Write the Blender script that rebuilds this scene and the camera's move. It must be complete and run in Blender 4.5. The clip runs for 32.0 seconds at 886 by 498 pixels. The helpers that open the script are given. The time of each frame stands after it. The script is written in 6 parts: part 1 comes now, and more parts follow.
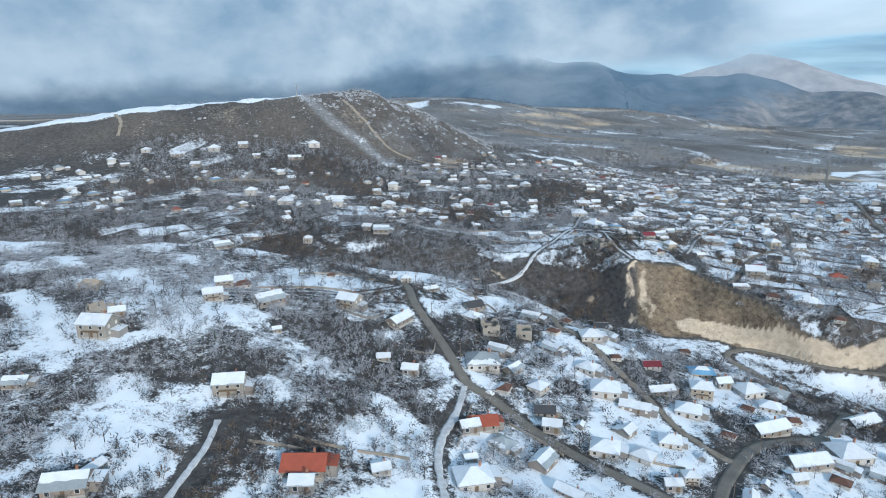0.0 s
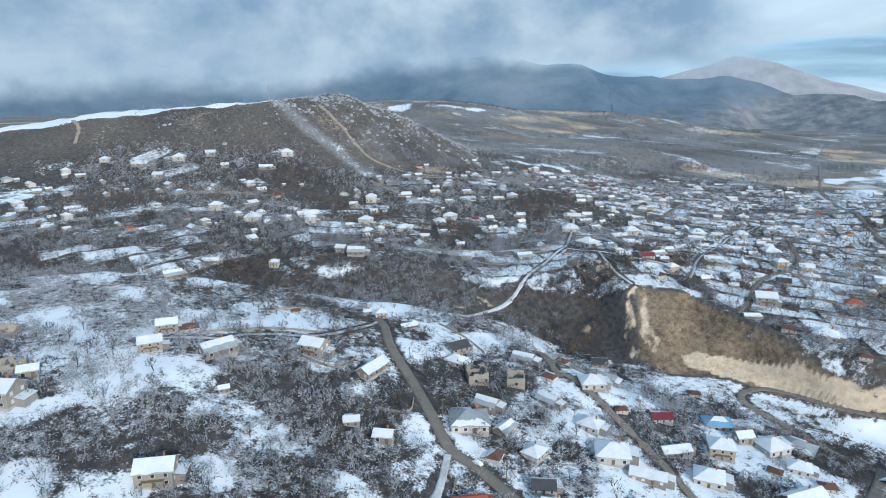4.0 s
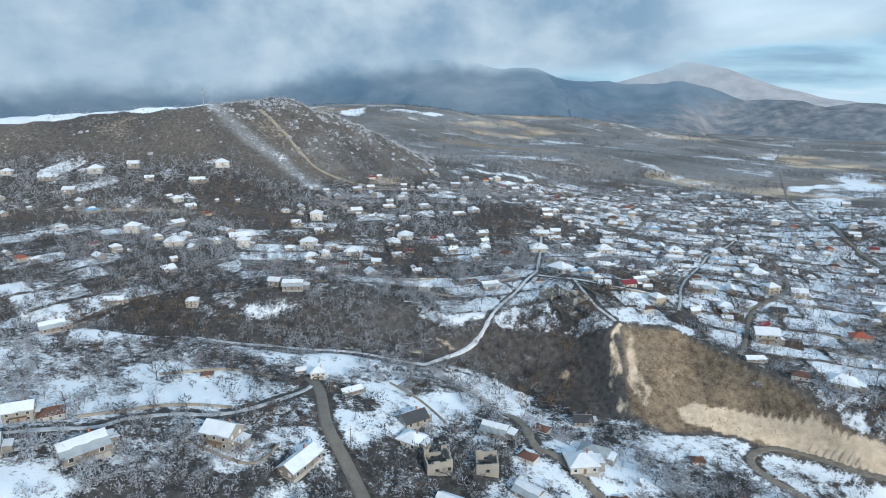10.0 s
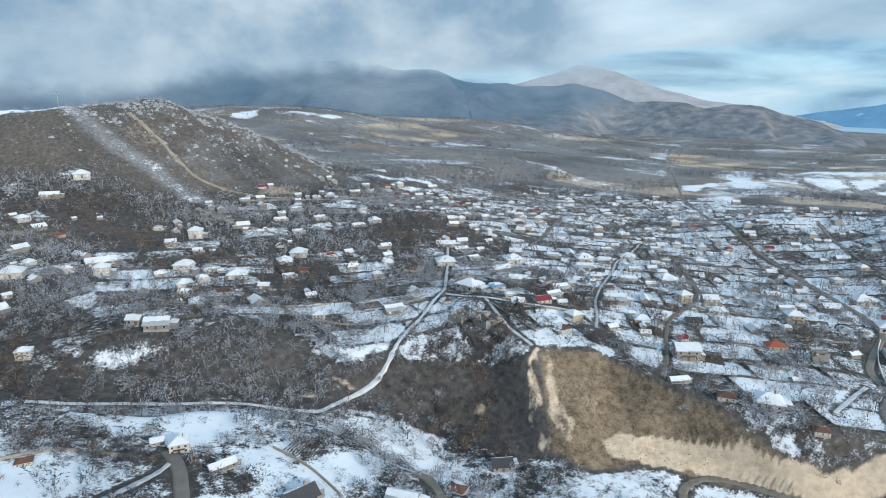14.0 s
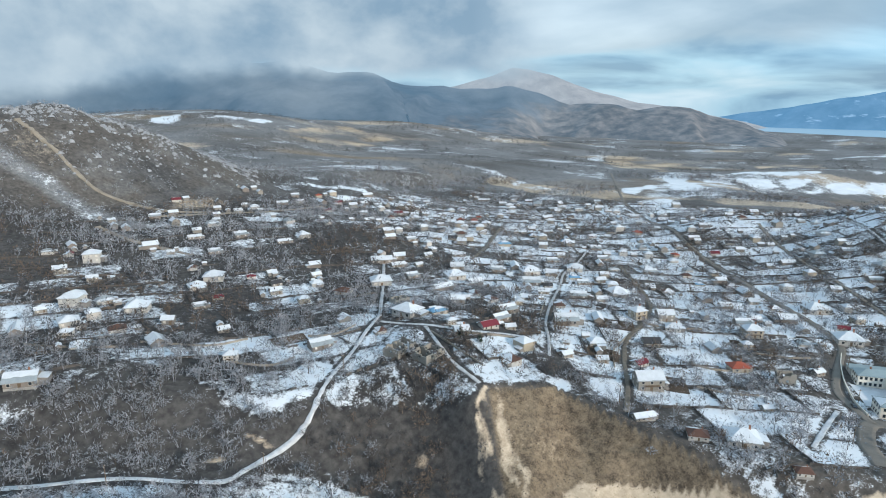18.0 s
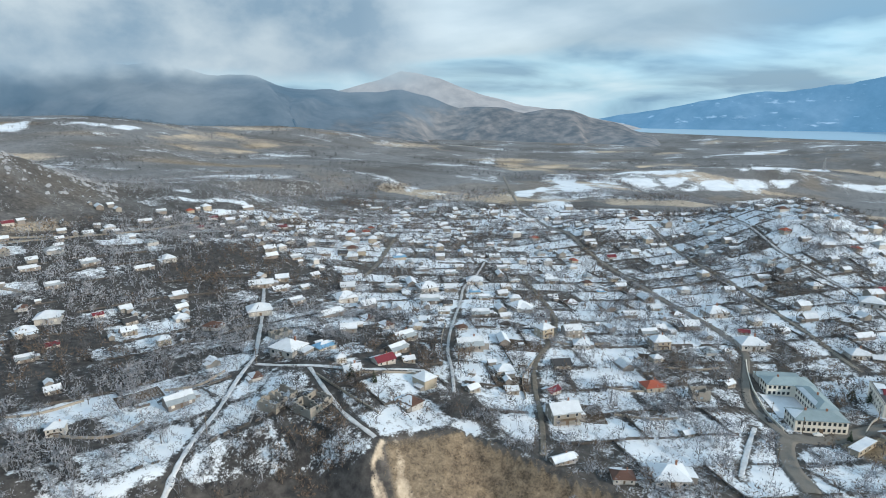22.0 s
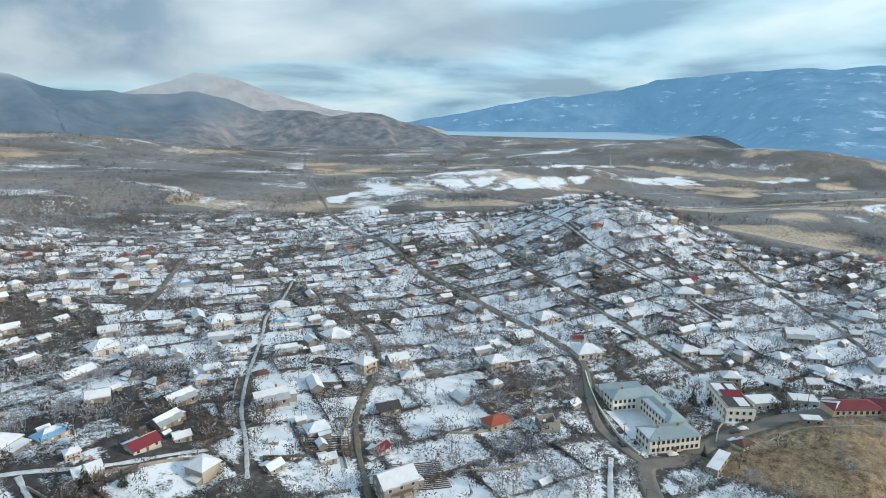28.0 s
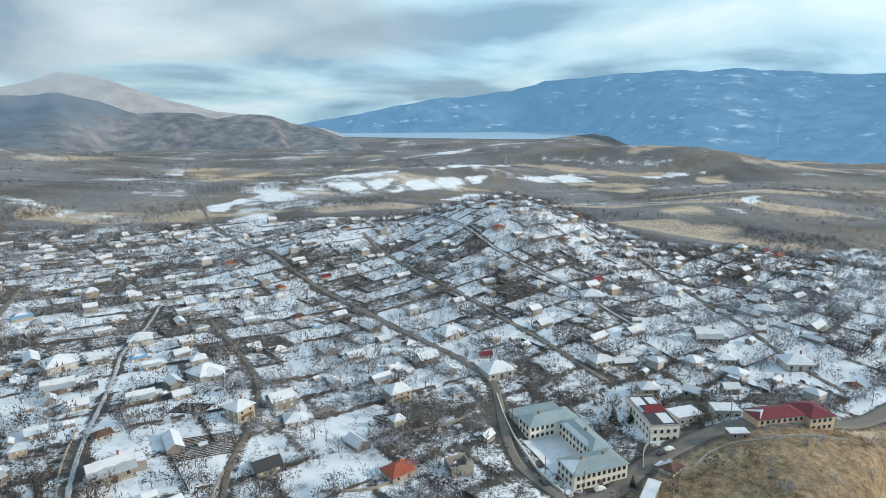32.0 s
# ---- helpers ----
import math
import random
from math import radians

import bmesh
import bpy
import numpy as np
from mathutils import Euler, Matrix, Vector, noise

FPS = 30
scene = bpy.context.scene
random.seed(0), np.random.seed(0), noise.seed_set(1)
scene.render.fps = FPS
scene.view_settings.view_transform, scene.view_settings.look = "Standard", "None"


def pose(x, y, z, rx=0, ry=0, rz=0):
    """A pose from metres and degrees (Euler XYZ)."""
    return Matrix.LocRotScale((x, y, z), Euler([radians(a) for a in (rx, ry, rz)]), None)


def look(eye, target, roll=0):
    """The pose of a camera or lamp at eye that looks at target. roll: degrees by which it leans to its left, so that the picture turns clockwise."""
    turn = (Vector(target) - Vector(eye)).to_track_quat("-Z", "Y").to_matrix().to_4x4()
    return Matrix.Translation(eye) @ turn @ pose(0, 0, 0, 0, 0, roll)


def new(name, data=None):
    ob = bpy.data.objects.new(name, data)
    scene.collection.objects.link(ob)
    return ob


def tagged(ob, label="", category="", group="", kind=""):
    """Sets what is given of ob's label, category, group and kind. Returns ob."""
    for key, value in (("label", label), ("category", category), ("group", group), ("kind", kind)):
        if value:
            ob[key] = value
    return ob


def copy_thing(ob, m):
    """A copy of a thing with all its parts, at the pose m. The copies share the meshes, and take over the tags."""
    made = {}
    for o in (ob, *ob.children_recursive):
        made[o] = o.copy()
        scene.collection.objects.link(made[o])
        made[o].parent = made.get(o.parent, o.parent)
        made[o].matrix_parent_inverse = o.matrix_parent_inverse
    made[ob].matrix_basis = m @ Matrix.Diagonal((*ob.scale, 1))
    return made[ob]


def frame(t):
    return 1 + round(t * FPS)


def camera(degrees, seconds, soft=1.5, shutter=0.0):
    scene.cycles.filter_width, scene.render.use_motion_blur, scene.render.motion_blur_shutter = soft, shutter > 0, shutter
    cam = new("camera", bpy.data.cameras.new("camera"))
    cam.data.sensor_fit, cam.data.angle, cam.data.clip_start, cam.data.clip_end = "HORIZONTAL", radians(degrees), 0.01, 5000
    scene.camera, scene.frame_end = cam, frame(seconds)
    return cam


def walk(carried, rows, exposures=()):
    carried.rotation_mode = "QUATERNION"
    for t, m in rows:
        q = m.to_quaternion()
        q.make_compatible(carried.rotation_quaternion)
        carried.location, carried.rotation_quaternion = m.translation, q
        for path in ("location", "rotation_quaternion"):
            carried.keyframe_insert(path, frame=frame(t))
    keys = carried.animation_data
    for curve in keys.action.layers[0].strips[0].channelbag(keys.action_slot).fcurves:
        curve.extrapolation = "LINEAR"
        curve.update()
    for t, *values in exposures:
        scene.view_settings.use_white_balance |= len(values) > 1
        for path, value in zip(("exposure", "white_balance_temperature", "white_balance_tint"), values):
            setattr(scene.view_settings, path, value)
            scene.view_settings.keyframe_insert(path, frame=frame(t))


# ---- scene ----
cam = camera(72.14, 32.0, soft=1.0)
# seconds, eye x y z, heading, pitch, lean
PATH = [
    (0.0, 0.00, 0.00, 135.00, 0.016, -14.698, -0.251),
    (0.5, 0.31, 5.66, 135.63, -0.340, -14.675, -0.261),
    (1.0, 0.60, 11.34, 136.28, -0.705, -14.700, -0.277),
    (1.5, 0.86, 16.97, 136.96, -1.107, -14.701, -0.317),
    (2.0, 1.12, 22.52, 137.61, -1.407, -14.669, -0.205),
    (2.5, 1.39, 28.10, 138.24, -1.515, -14.657, -0.215),
    (3.0, 1.65, 33.61, 138.81, -1.526, -14.637, -0.166),
    (3.5, 1.89, 39.03, 139.29, -1.519, -14.630, -0.119),
    (5.5, 3.35, 59.61, 140.07, -1.564, -14.584, -0.176),
    (6.0, 3.67, 64.77, 140.26, -1.558, -14.582, -0.117),
    (6.5, 4.00, 69.94, 140.43, -1.570, -14.578, -0.049),
    (7.0, 4.35, 75.12, 140.54, -1.590, -14.550, -0.023),
    (7.5, 4.70, 80.40, 140.59, -1.723, -14.524, 0.015),
    (8.0, 5.07, 85.70, 140.61, -1.904, -14.494, 0.076),
    (8.5, 5.51, 91.01, 140.64, -2.301, -14.463, 0.095),
    (9.0, 6.07, 96.28, 140.61, -3.162, -14.446, 0.142),
    (9.5, 6.68, 101.50, 140.57, -4.233, -14.433, 0.130),
    (10.0, 7.41, 106.70, 140.54, -5.551, -14.310, 0.192),
    (10.5, 8.29, 111.83, 140.52, -6.912, -14.258, 0.219),
    (11.0, 9.28, 116.92, 140.49, -8.142, -14.326, 0.273),
    (11.5, 10.33, 122.05, 140.54, -9.009, -14.306, 0.263),
    (12.0, 11.50, 127.17, 140.65, -9.890, -14.272, 0.234),
    (12.5, 12.87, 132.36, 140.70, -10.995, -14.247, 0.230),
    (13.0, 14.43, 137.57, 140.63, -12.311, -14.204, 0.265),
    (13.5, 16.10, 142.70, 140.55, -13.531, -14.172, 0.306),
    (14.0, 17.81, 147.70, 140.50, -14.554, -14.128, 0.297),
    (14.5, 19.56, 152.67, 140.46, -15.072, -14.077, 0.317),
    (16.5, 26.56, 172.15, 140.65, -17.236, -13.967, 0.210),
    (17.0, 28.61, 177.18, 140.54, -18.258, -13.922, 0.158),
    (17.5, 30.73, 182.20, 140.39, -19.254, -13.891, 0.141),
    (18.0, 32.89, 187.18, 140.24, -20.244, -13.850, 0.111),
    (18.5, 35.11, 192.08, 140.13, -21.142, -13.809, 0.100),
    (19.0, 37.35, 196.90, 140.07, -21.995, -13.805, 0.115),
    (19.5, 39.66, 201.57, 140.04, -22.960, -13.771, 0.079),
    (20.0, 42.04, 206.10, 139.99, -24.308, -13.668, 0.012),
    (20.5, 44.52, 210.54, 139.91, -25.792, -13.616, 0.040),
    (21.0, 47.10, 214.87, 139.84, -27.320, -13.580, 0.000),
    (21.5, 49.80, 219.17, 139.77, -28.740, -13.556, 0.006),
    (22.0, 52.62, 223.53, 139.72, -30.234, -13.523, -0.098),
    (22.5, 55.60, 227.89, 139.65, -31.719, -13.516, -0.111),
    (23.0, 58.66, 232.21, 139.55, -33.217, -13.478, -0.159),
    (23.5, 61.75, 236.44, 139.34, -34.705, -13.462, -0.117),
    (24.0, 64.91, 240.52, 139.00, -36.160, -13.420, -0.089),
    (24.5, 68.17, 244.49, 138.53, -37.571, -13.403, -0.111),
    (25.0, 71.52, 248.34, 137.85, -38.893, -13.454, -0.102),
    (25.5, 74.91, 252.15, 137.03, -40.293, -13.420, -0.088),
    (27.5, 90.38, 266.74, 132.34, -46.242, -13.132, -0.007),
    (28.0, 94.27, 269.71, 131.64, -47.653, -13.099, -0.040),
    (28.5, 98.15, 272.55, 131.02, -49.185, -13.052, -0.053),
    (29.0, 102.05, 275.30, 130.51, -50.689, -13.056, -0.083),
    (29.5, 106.16, 278.05, 130.11, -51.929, -13.039, -0.200),
    (30.0, 110.40, 280.74, 129.72, -52.986, -13.078, -0.242),
    (30.5, 114.69, 283.45, 129.34, -54.048, -13.056, -0.370),
    (31.0, 118.93, 286.13, 128.91, -55.138, -13.030, -0.397),
    (31.5, 123.08, 288.76, 128.40, -56.120, -13.013, -0.379),
    (32.0, 127.24, 291.38, 127.87, -57.189, -12.990, -0.397),
]


def eye_pose(x, y, z, yaw, pitch, roll):
    return pose(x, y, z, 0, 0, yaw) @ pose(0, 0, 0, 90 + pitch) @ pose(0, 0, 0, 0, 0, roll)


walk(cam, [(r[0], eye_pose(*r[1:])) for r in PATH], [(0.0, 0.12, 5850, 10), (14.0, 0.15, 6120, 10), (32.0, 0.15, 6600, 10)])


# ---------------------------------------------------------------- sky and sun


def nodes_of(tree):
    tree.nodes.clear()

    def add(kind, **values):
        n = tree.nodes.new(kind)
        for key, value in values.items():
            if key == "op":
                n.operation = value
            elif key == "blend":
                n.blend_type = value
            elif key == "attr":
                n.attribute_name = value
            else:
                n.inputs[key.replace("_", " ") if key.replace("_", " ") in n.inputs else key].default_value = value
        return n

    return add, tree.links.new


SUN_AZIMUTH, SUN_HEIGHT = radians(152), radians(21)     # clockwise from +y
world = bpy.data.worlds.new("winter_sky")
scene.world = world
world.use_nodes = True
add, link = nodes_of(world.node_tree)
sky = add("ShaderNodeTexSky")
sky.sky_type, sky.sun_disc = "NISHITA", False
sky.sun_elevation, sky.sun_rotation = SUN_HEIGHT, SUN_AZIMUTH
sky.air_density, sky.dust_density = 1.2, 1.5
clear = add("ShaderNodeBackground", Strength=0.13)
link(sky.outputs[0], clear.inputs[0])
place = add("ShaderNodeTexCoord")
split = add("ShaderNodeSeparateXYZ")
link(place.outputs["Generated"], split.inputs[0])
lift = add("ShaderNodeMath", op="MAXIMUM")
lift.inputs[1].default_value = 0.0
link(split.outputs[2], lift.inputs[0])
deck = add("ShaderNodeMath", op="ADD")
deck.inputs[1].default_value = 0.17
link(lift.outputs[0], deck.inputs[0])
flat = add("ShaderNodeVectorMath", op="DIVIDE")
link(place.outputs["Generated"], flat.inputs[0])
triple = add("ShaderNodeCombineXYZ")
for k in range(3):
    link(deck.outputs[0], triple.inputs[k])
link(triple.outputs[0], flat.inputs[1])
big = add("ShaderNodeTexNoise", Scale=0.95, Detail=5.0, Roughness=0.47, Distortion=0.3)
link(flat.outputs[0], big.inputs["Vector"])
open_sky = add("ShaderNodeValToRGB")
open_sky.color_ramp.elements[0].position, open_sky.color_ramp.elements[0].color = 0.36, (0.17, 0.31, 0.44, 1)
open_sky.color_ramp.elements[1].position, open_sky.color_ramp.elements[1].color = 0.66, (0.53, 0.68, 0.76, 1)
mid_tone = open_sky.color_ramp.elements.new(0.48)
mid_tone.color = (0.33, 0.53, 0.65, 1)
link(big.outputs[0], open_sky.inputs[0])
# a grey deck of cloud reaches over the town from the mountains and ends in the east
deck_grey = add("ShaderNodeValToRGB")
deck_grey.color_ramp.elements[0].position, deck_grey.color_ramp.elements[0].color = 0.32, (0.24, 0.34, 0.42, 1)
deck_grey.color_ramp.elements[1].position, deck_grey.color_ramp.elements[1].color = 0.68, (0.46, 0.56, 0.62, 1)
link(big.outputs[0], deck_grey.inputs[0])


def sums(op, a, b, c=None):
    n = add("ShaderNodeMath", op=op)
    for k, v in enumerate((a, b) if c is None else (a, b, c)):
        if isinstance(v, (int, float)):
            n.inputs[k].default_value = v
        else:
            link(v, n.inputs[k])
    return n.outputs[0]


def soft_step(v, low, high):
    n = add("ShaderNodeMapRange")
    n.interpolation_type = "SMOOTHSTEP"
    n.inputs["From Min"].default_value, n.inputs["From Max"].default_value = low, high
    link(v, n.inputs[0])
    return n.outputs[0]


bearing = sums("ARCTAN2", split.outputs[0], split.outputs[1])
shaped = sums("SUBTRACT", big.outputs[0], 0.5)
above = soft_step(sums("MULTIPLY_ADD", shaped, 0.10, split.outputs[2]), 0.050, 0.085)
ahead = soft_step(sums("MULTIPLY_ADD", shaped, 0.5, bearing), 1.02, 0.80)
deck_here = sums("MULTIPLY", above, ahead)
tone = add("ShaderNodeMixRGB")
link(deck_here, tone.inputs[0])
link(open_sky.outputs[0], tone.inputs[1])
link(deck_grey.outputs[0], tone.inputs[2])
# an overcast sky is brighter towards the zenith
glow = add("ShaderNodeMath", op="MULTIPLY_ADD")
glow.inputs[1].default_value, glow.inputs[2].default_value = 0.45, 1.30
link(lift.outputs[0], glow.inputs[0])
cloud = add("ShaderNodeBackground")
link(tone.outputs[0], cloud.inputs[0])
link(glow.outputs[0], cloud.inputs[1])
wide = add("ShaderNodeTexNoise", Scale=0.33, Detail=4.0, Roughness=0.5)
link(flat.outputs[0], wide.inputs["Vector"])
gap = add("ShaderNodeMapRange")
gap.inputs["From Min"].default_value, gap.inputs["From Max"].default_value = 0.40, 0.62
gap.inputs["To Min"].default_value, gap.inputs["To Max"].default_value = 0.78, 0.99
link(wide.outputs[0], gap.inputs[0])
both = add("ShaderNodeMixShader")
link(gap.outputs[0], both.inputs[0])
link(clear.outputs[0], both.inputs[1])
link(cloud.outputs[0], both.inputs[2])
link(both.outputs[0], add("ShaderNodeOutputWorld").inputs[0])

sun = new("sun", bpy.data.lights.new("sun", "SUN"))
sun.data.energy, sun.data.angle, sun.data.color = 3.4, radians(2.0), (1.0, 0.86, 0.69)
toward = Vector((math.sin(SUN_AZIMUTH) * math.cos(SUN_HEIGHT), math.cos(SUN_AZIMUTH) * math.cos(SUN_HEIGHT), math.sin(SUN_HEIGHT)))
sun.matrix_world = look(tuple(toward * 1000), (0, 0, 0))

# ---------------------------------------------------------------- materials


def material(name, base, rough=0.85, metal=0.0, vary=0.25, size=2.0, bump_size=0.0, dark=None, fine=9.0, spec=0.3):
    """A surface with stains at two sizes, in metres, and a fine relief."""
    m = bpy.data.materials.new(name)
    m.use_nodes = True
    add, link = nodes_of(m.node_tree)
    where = add("ShaderNodeNewGeometry")
    info = add("ShaderNodeObjectInfo")
    one = add("ShaderNodeTexNoise", Scale=1.0 / size, Detail=5.0, Roughness=0.6)
    two = add("ShaderNodeTexNoise", Scale=fine / size, Detail=3.0, Roughness=0.6)
    for n in (one, two):
        link(where.outputs["Position"], n.inputs["Vector"])
    mean = add("ShaderNodeMath", op="MULTIPLY_ADD")
    mean.inputs[1].default_value = 0.45
    link(two.outputs[0], mean.inputs[0])
    half = add("ShaderNodeMath", op="MULTIPLY_ADD")
    half.inputs[1].default_value, half.inputs[2].default_value = 0.7, -0.1
    link(one.outputs[0], half.inputs[0])
    link(half.outputs[0], mean.inputs[2])
    each = add("ShaderNodeMath", op="MULTIPLY_ADD")
    each.inputs[1].default_value = 0.25
    link(info.outputs["Random"], each.inputs[0])
    link(mean.outputs[0], each.inputs[2])
    ramp = add("ShaderNodeValToRGB")
    low = dark or tuple(c * (1 - vary) for c in base)
    high = tuple(min(1.0, c * (1 + 0.6 * vary)) for c in base)
    ramp.color_ramp.elements[0].position, ramp.color_ramp.elements[0].color = 0.33, (*low, 1)
    ramp.color_ramp.elements[1].position, ramp.color_ramp.elements[1].color = 0.85, (*high, 1)
    link(each.outputs[0], ramp.inputs[0])
    shade = add("ShaderNodeBsdfPrincipled", Roughness=rough, Metallic=metal)
    shade.inputs["Specular IOR Level"].default_value = spec
    link(ramp.outputs[0], shade.inputs["Base Color"])
    if bump_size:
        relief = add("ShaderNodeBump", Strength=0.6, Distance=bump_size)
        link(two.outputs[0], relief.inputs["Height"])
        link(relief.outputs[0], shade.inputs["Normal"])
    link(shade.outputs[0], add("ShaderNodeOutputMaterial").inputs[0])
    return m


def ground_material():
    """Snow lying in patches over dead grass and soil; pale bare earth and dry grass where the land says so."""
    m = bpy.data.materials.new("winter_ground")
    m.use_nodes = True
    add, link = nodes_of(m.node_tree)
    where = add("ShaderNodeNewGeometry")

    def noise_at(size, detail=5.0, rough=0.6):
        n = add("ShaderNodeTexNoise", Scale=1.0 / size, Detail=detail, Roughness=rough)
        link(where.outputs["Position"], n.inputs["Vector"])
        return n.outputs[0]

    def mix(fac, a, b):
        n = add("ShaderNodeMixRGB")
        link(fac, n.inputs[0])
        for k, v in ((1, a), (2, b)):
            if isinstance(v, tuple):
                n.inputs[k].default_value = (*v, 1)
            else:
                link(v, n.inputs[k])
        return n.outputs[0]

    def ramp(fac, p0, c0, p1, c1):
        n = add("ShaderNodeValToRGB")
        n.color_ramp.elements[0].position, n.color_ramp.elements[0].color = p0, (*c0, 1)
        n.color_ramp.elements[1].position, n.color_ramp.elements[1].color = p1, (*c1, 1)
        link(fac, n.inputs[0])
        return n.outputs[0]

    def calc(op, a, b):
        n = add("ShaderNodeMath", op=op)
        for k, v in ((0, a), (1, b)):
            if isinstance(v, (int, float)):
                n.inputs[k].default_value = v
            else:
                link(v, n.inputs[k])
        return n.outputs[0]

    coarse, mid, fine, broad = noise_at(17.0), noise_at(3.2), noise_at(0.8, 3.0), noise_at(85.0, 8.0, 0.62)
    soil = ramp(mid, 0.35, (0.026, 0.026, 0.028), 0.7, (0.082, 0.080, 0.080))
    grass = ramp(mid, 0.3, (0.105, 0.092, 0.082), 0.75, (0.235, 0.205, 0.175))
    pale = ramp(mid, 0.3, (0.40, 0.32, 0.24), 0.7, (0.62, 0.515, 0.395))
    snow = ramp(coarse, 0.3, (0.55, 0.60, 0.67), 0.7, (0.70, 0.74, 0.79))
    dry = add("ShaderNodeAttribute", attr="dry")
    bare = add("ShaderNodeAttribute", attr="bare")
    lying = add("ShaderNodeAttribute", attr="snow")
    speck = calc("ADD", calc("MULTIPLY", mid, 0.46), calc("ADD", calc("MULTIPLY", fine, 0.24), calc("MULTIPLY", coarse, 0.30)))
    body = mix(dry.outputs["Fac"], soil, grass)
    shade_of = add("ShaderNodeMapRange")
    link(broad, shade_of.inputs[0])
    shade_of.inputs["From Min"].default_value, shade_of.inputs["From Max"].default_value = 0.32, 0.68
    body = mix(shade_of.outputs[0], body, ramp(mid, 0.3, (0.036, 0.036, 0.039), 0.75, (0.100, 0.096, 0.094)))
    golden = add("ShaderNodeMapRange")
    link(dry.outputs["Fac"], golden.inputs[0])
    golden.inputs["From Min"].default_value, golden.inputs["From Max"].default_value = 0.66, 0.92
    # grey tint: rime on the hill, haze put into the colour of far slopes
    frosted = add("ShaderNodeAttribute", attr="frost")
    body = mix(frosted.outputs["Fac"], body, ramp(speck, 0.35, (0.105, 0.110, 0.120), 0.65, (0.27, 0.275, 0.285)))
    body = mix(golden.outputs[0], body, ramp(speck, 0.38, (0.072, 0.052, 0.034), 0.62, (0.38, 0.285, 0.185)))
    stain = add("ShaderNodeMapRange")
    link(calc("ADD", calc("MULTIPLY", bare.outputs["Fac"], 0.8), calc("MULTIPLY", speck, 0.5)), stain.inputs[0])
    stain.inputs["From Min"].default_value, stain.inputs["From Max"].default_value = 0.50, 0.72
    body = mix(stain.outputs[0], body, pale)
    cover = add("ShaderNodeMapRange")
    link(calc("ADD", lying.outputs["Fac"], calc("MULTIPLY", calc("SUBTRACT", speck, 0.5), 2.0)), cover.inputs[0])
    cover.inputs["From Min"].default_value, cover.inputs["From Max"].default_value = 0.40, 0.62
    tint = mix(cover.outputs[0], body, snow)
    shade = add("ShaderNodeBsdfPrincipled", Roughness=0.9)
    shade.inputs["Specular IOR Level"].default_value = 0.15
    link(tint, shade.inputs["Base Color"])
    relief = add("ShaderNodeBump", Strength=0.5, Distance=0.35)
    link(speck, relief.inputs["Height"])
    link(relief.outputs[0], shade.inputs["Normal"])
    link(shade.outputs[0], add("ShaderNodeOutputMaterial").inputs[0])
    return m


GROUND = ground_material()
SNOW = material("roof_snow", (0.58, 0.615, 0.665), 0.8, vary=0.2, size=3.0, bump_size=0.08)
ASPHALT = material("wet_asphalt", (0.150, 0.138, 0.124), 0.75, vary=0.35, size=6.0, bump_size=0.02)
TRACK = material("snowy_track", (0.60, 0.63, 0.675), 0.9, vary=0.12, size=2.4, dark=(0.27, 0.268, 0.275), bump_size=0.05)
DIRT = material("muddy_track", (0.215, 0.195, 0.17), 0.9, vary=0.3, size=3.0, dark=(0.09, 0.075, 0.06), bump_size=0.05)
WALLS = [material("limestone_wall", (0.28, 0.265, 0.24), size=3.0, bump_size=0.03),
         material("white_plaster", (0.46, 0.45, 0.43), size=4.0, vary=0.15),
         material("cream_plaster", (0.38, 0.34, 0.275), size=4.0, vary=0.18),
         material("grey_render", (0.24, 0.23, 0.22), size=4.0, vary=0.25),
         material("tuff_wall", (0.235, 0.21, 0.19), size=3.0, bump_size=0.03)]
ROOFS = {"grey": material("weathered_sheet_roof", (0.32, 0.35, 0.37), 0.55, 0.3, size=3.0),
         "red": material("rust_red_sheet_roof", (0.30, 0.075, 0.045), 0.6, 0.1, size=3.0),
         "maroon": material("maroon_sheet_roof", (0.16, 0.025, 0.035), 0.5, 0.1, size=3.0),
         "blue": material("blue_sheet_roof", (0.16, 0.33, 0.50), 0.5, 0.2, size=3.0),
         "brown": material("brown_sheet_roof", (0.115, 0.06, 0.045), 0.6, 0.1, size=3.0),
         "dark": material("dark_slate_roof", (0.05, 0.05, 0.055), 0.6, size=3.0)}
GLASS = material("dark_window_glass", (0.03, 0.04, 0.05), 0.12, vary=0.3, size=1.5, spec=0.6)
FRAME = material("painted_window_frame", (0.60, 0.58, 0.54), 0.6, size=1.0)
WOOD = material("weathered_timber", (0.16, 0.12, 0.085), 0.85, size=1.0, bump_size=0.02)
BRICK = material("worn_brick", (0.30, 0.15, 0.10), 0.9, size=1.0, bump_size=0.02)
STEEL = material("galvanised_steel", (0.42, 0.43, 0.44), 0.45, 0.7, size=1.5)
CONCRETE = material("stained_concrete", (0.36, 0.35, 0.33), 0.85, size=2.5, bump_size=0.02)
STONE = material("rubble_stone", (0.30, 0.27, 0.23), 0.9, size=1.2, bump_size=0.05, vary=0.4)
ROCK = material("frosted_rock", (0.32, 0.335, 0.36), 0.9, size=2.0, vary=0.5, dark=(0.09, 0.09, 0.095))
TWIG = material("frosted_twigs", (0.090, 0.090, 0.097), 0.9, size=3.0, vary=0.5, dark=(0.024, 0.024, 0.026))
FROST = material("hoar_frosted_twigs", (0.35, 0.37, 0.41), 0.9, size=2.5, vary=0.4, dark=(0.10, 0.106, 0.12))
BARK = material("dark_bark", (0.085, 0.070, 0.058), 0.9, size=0.8, bump_size=0.02)
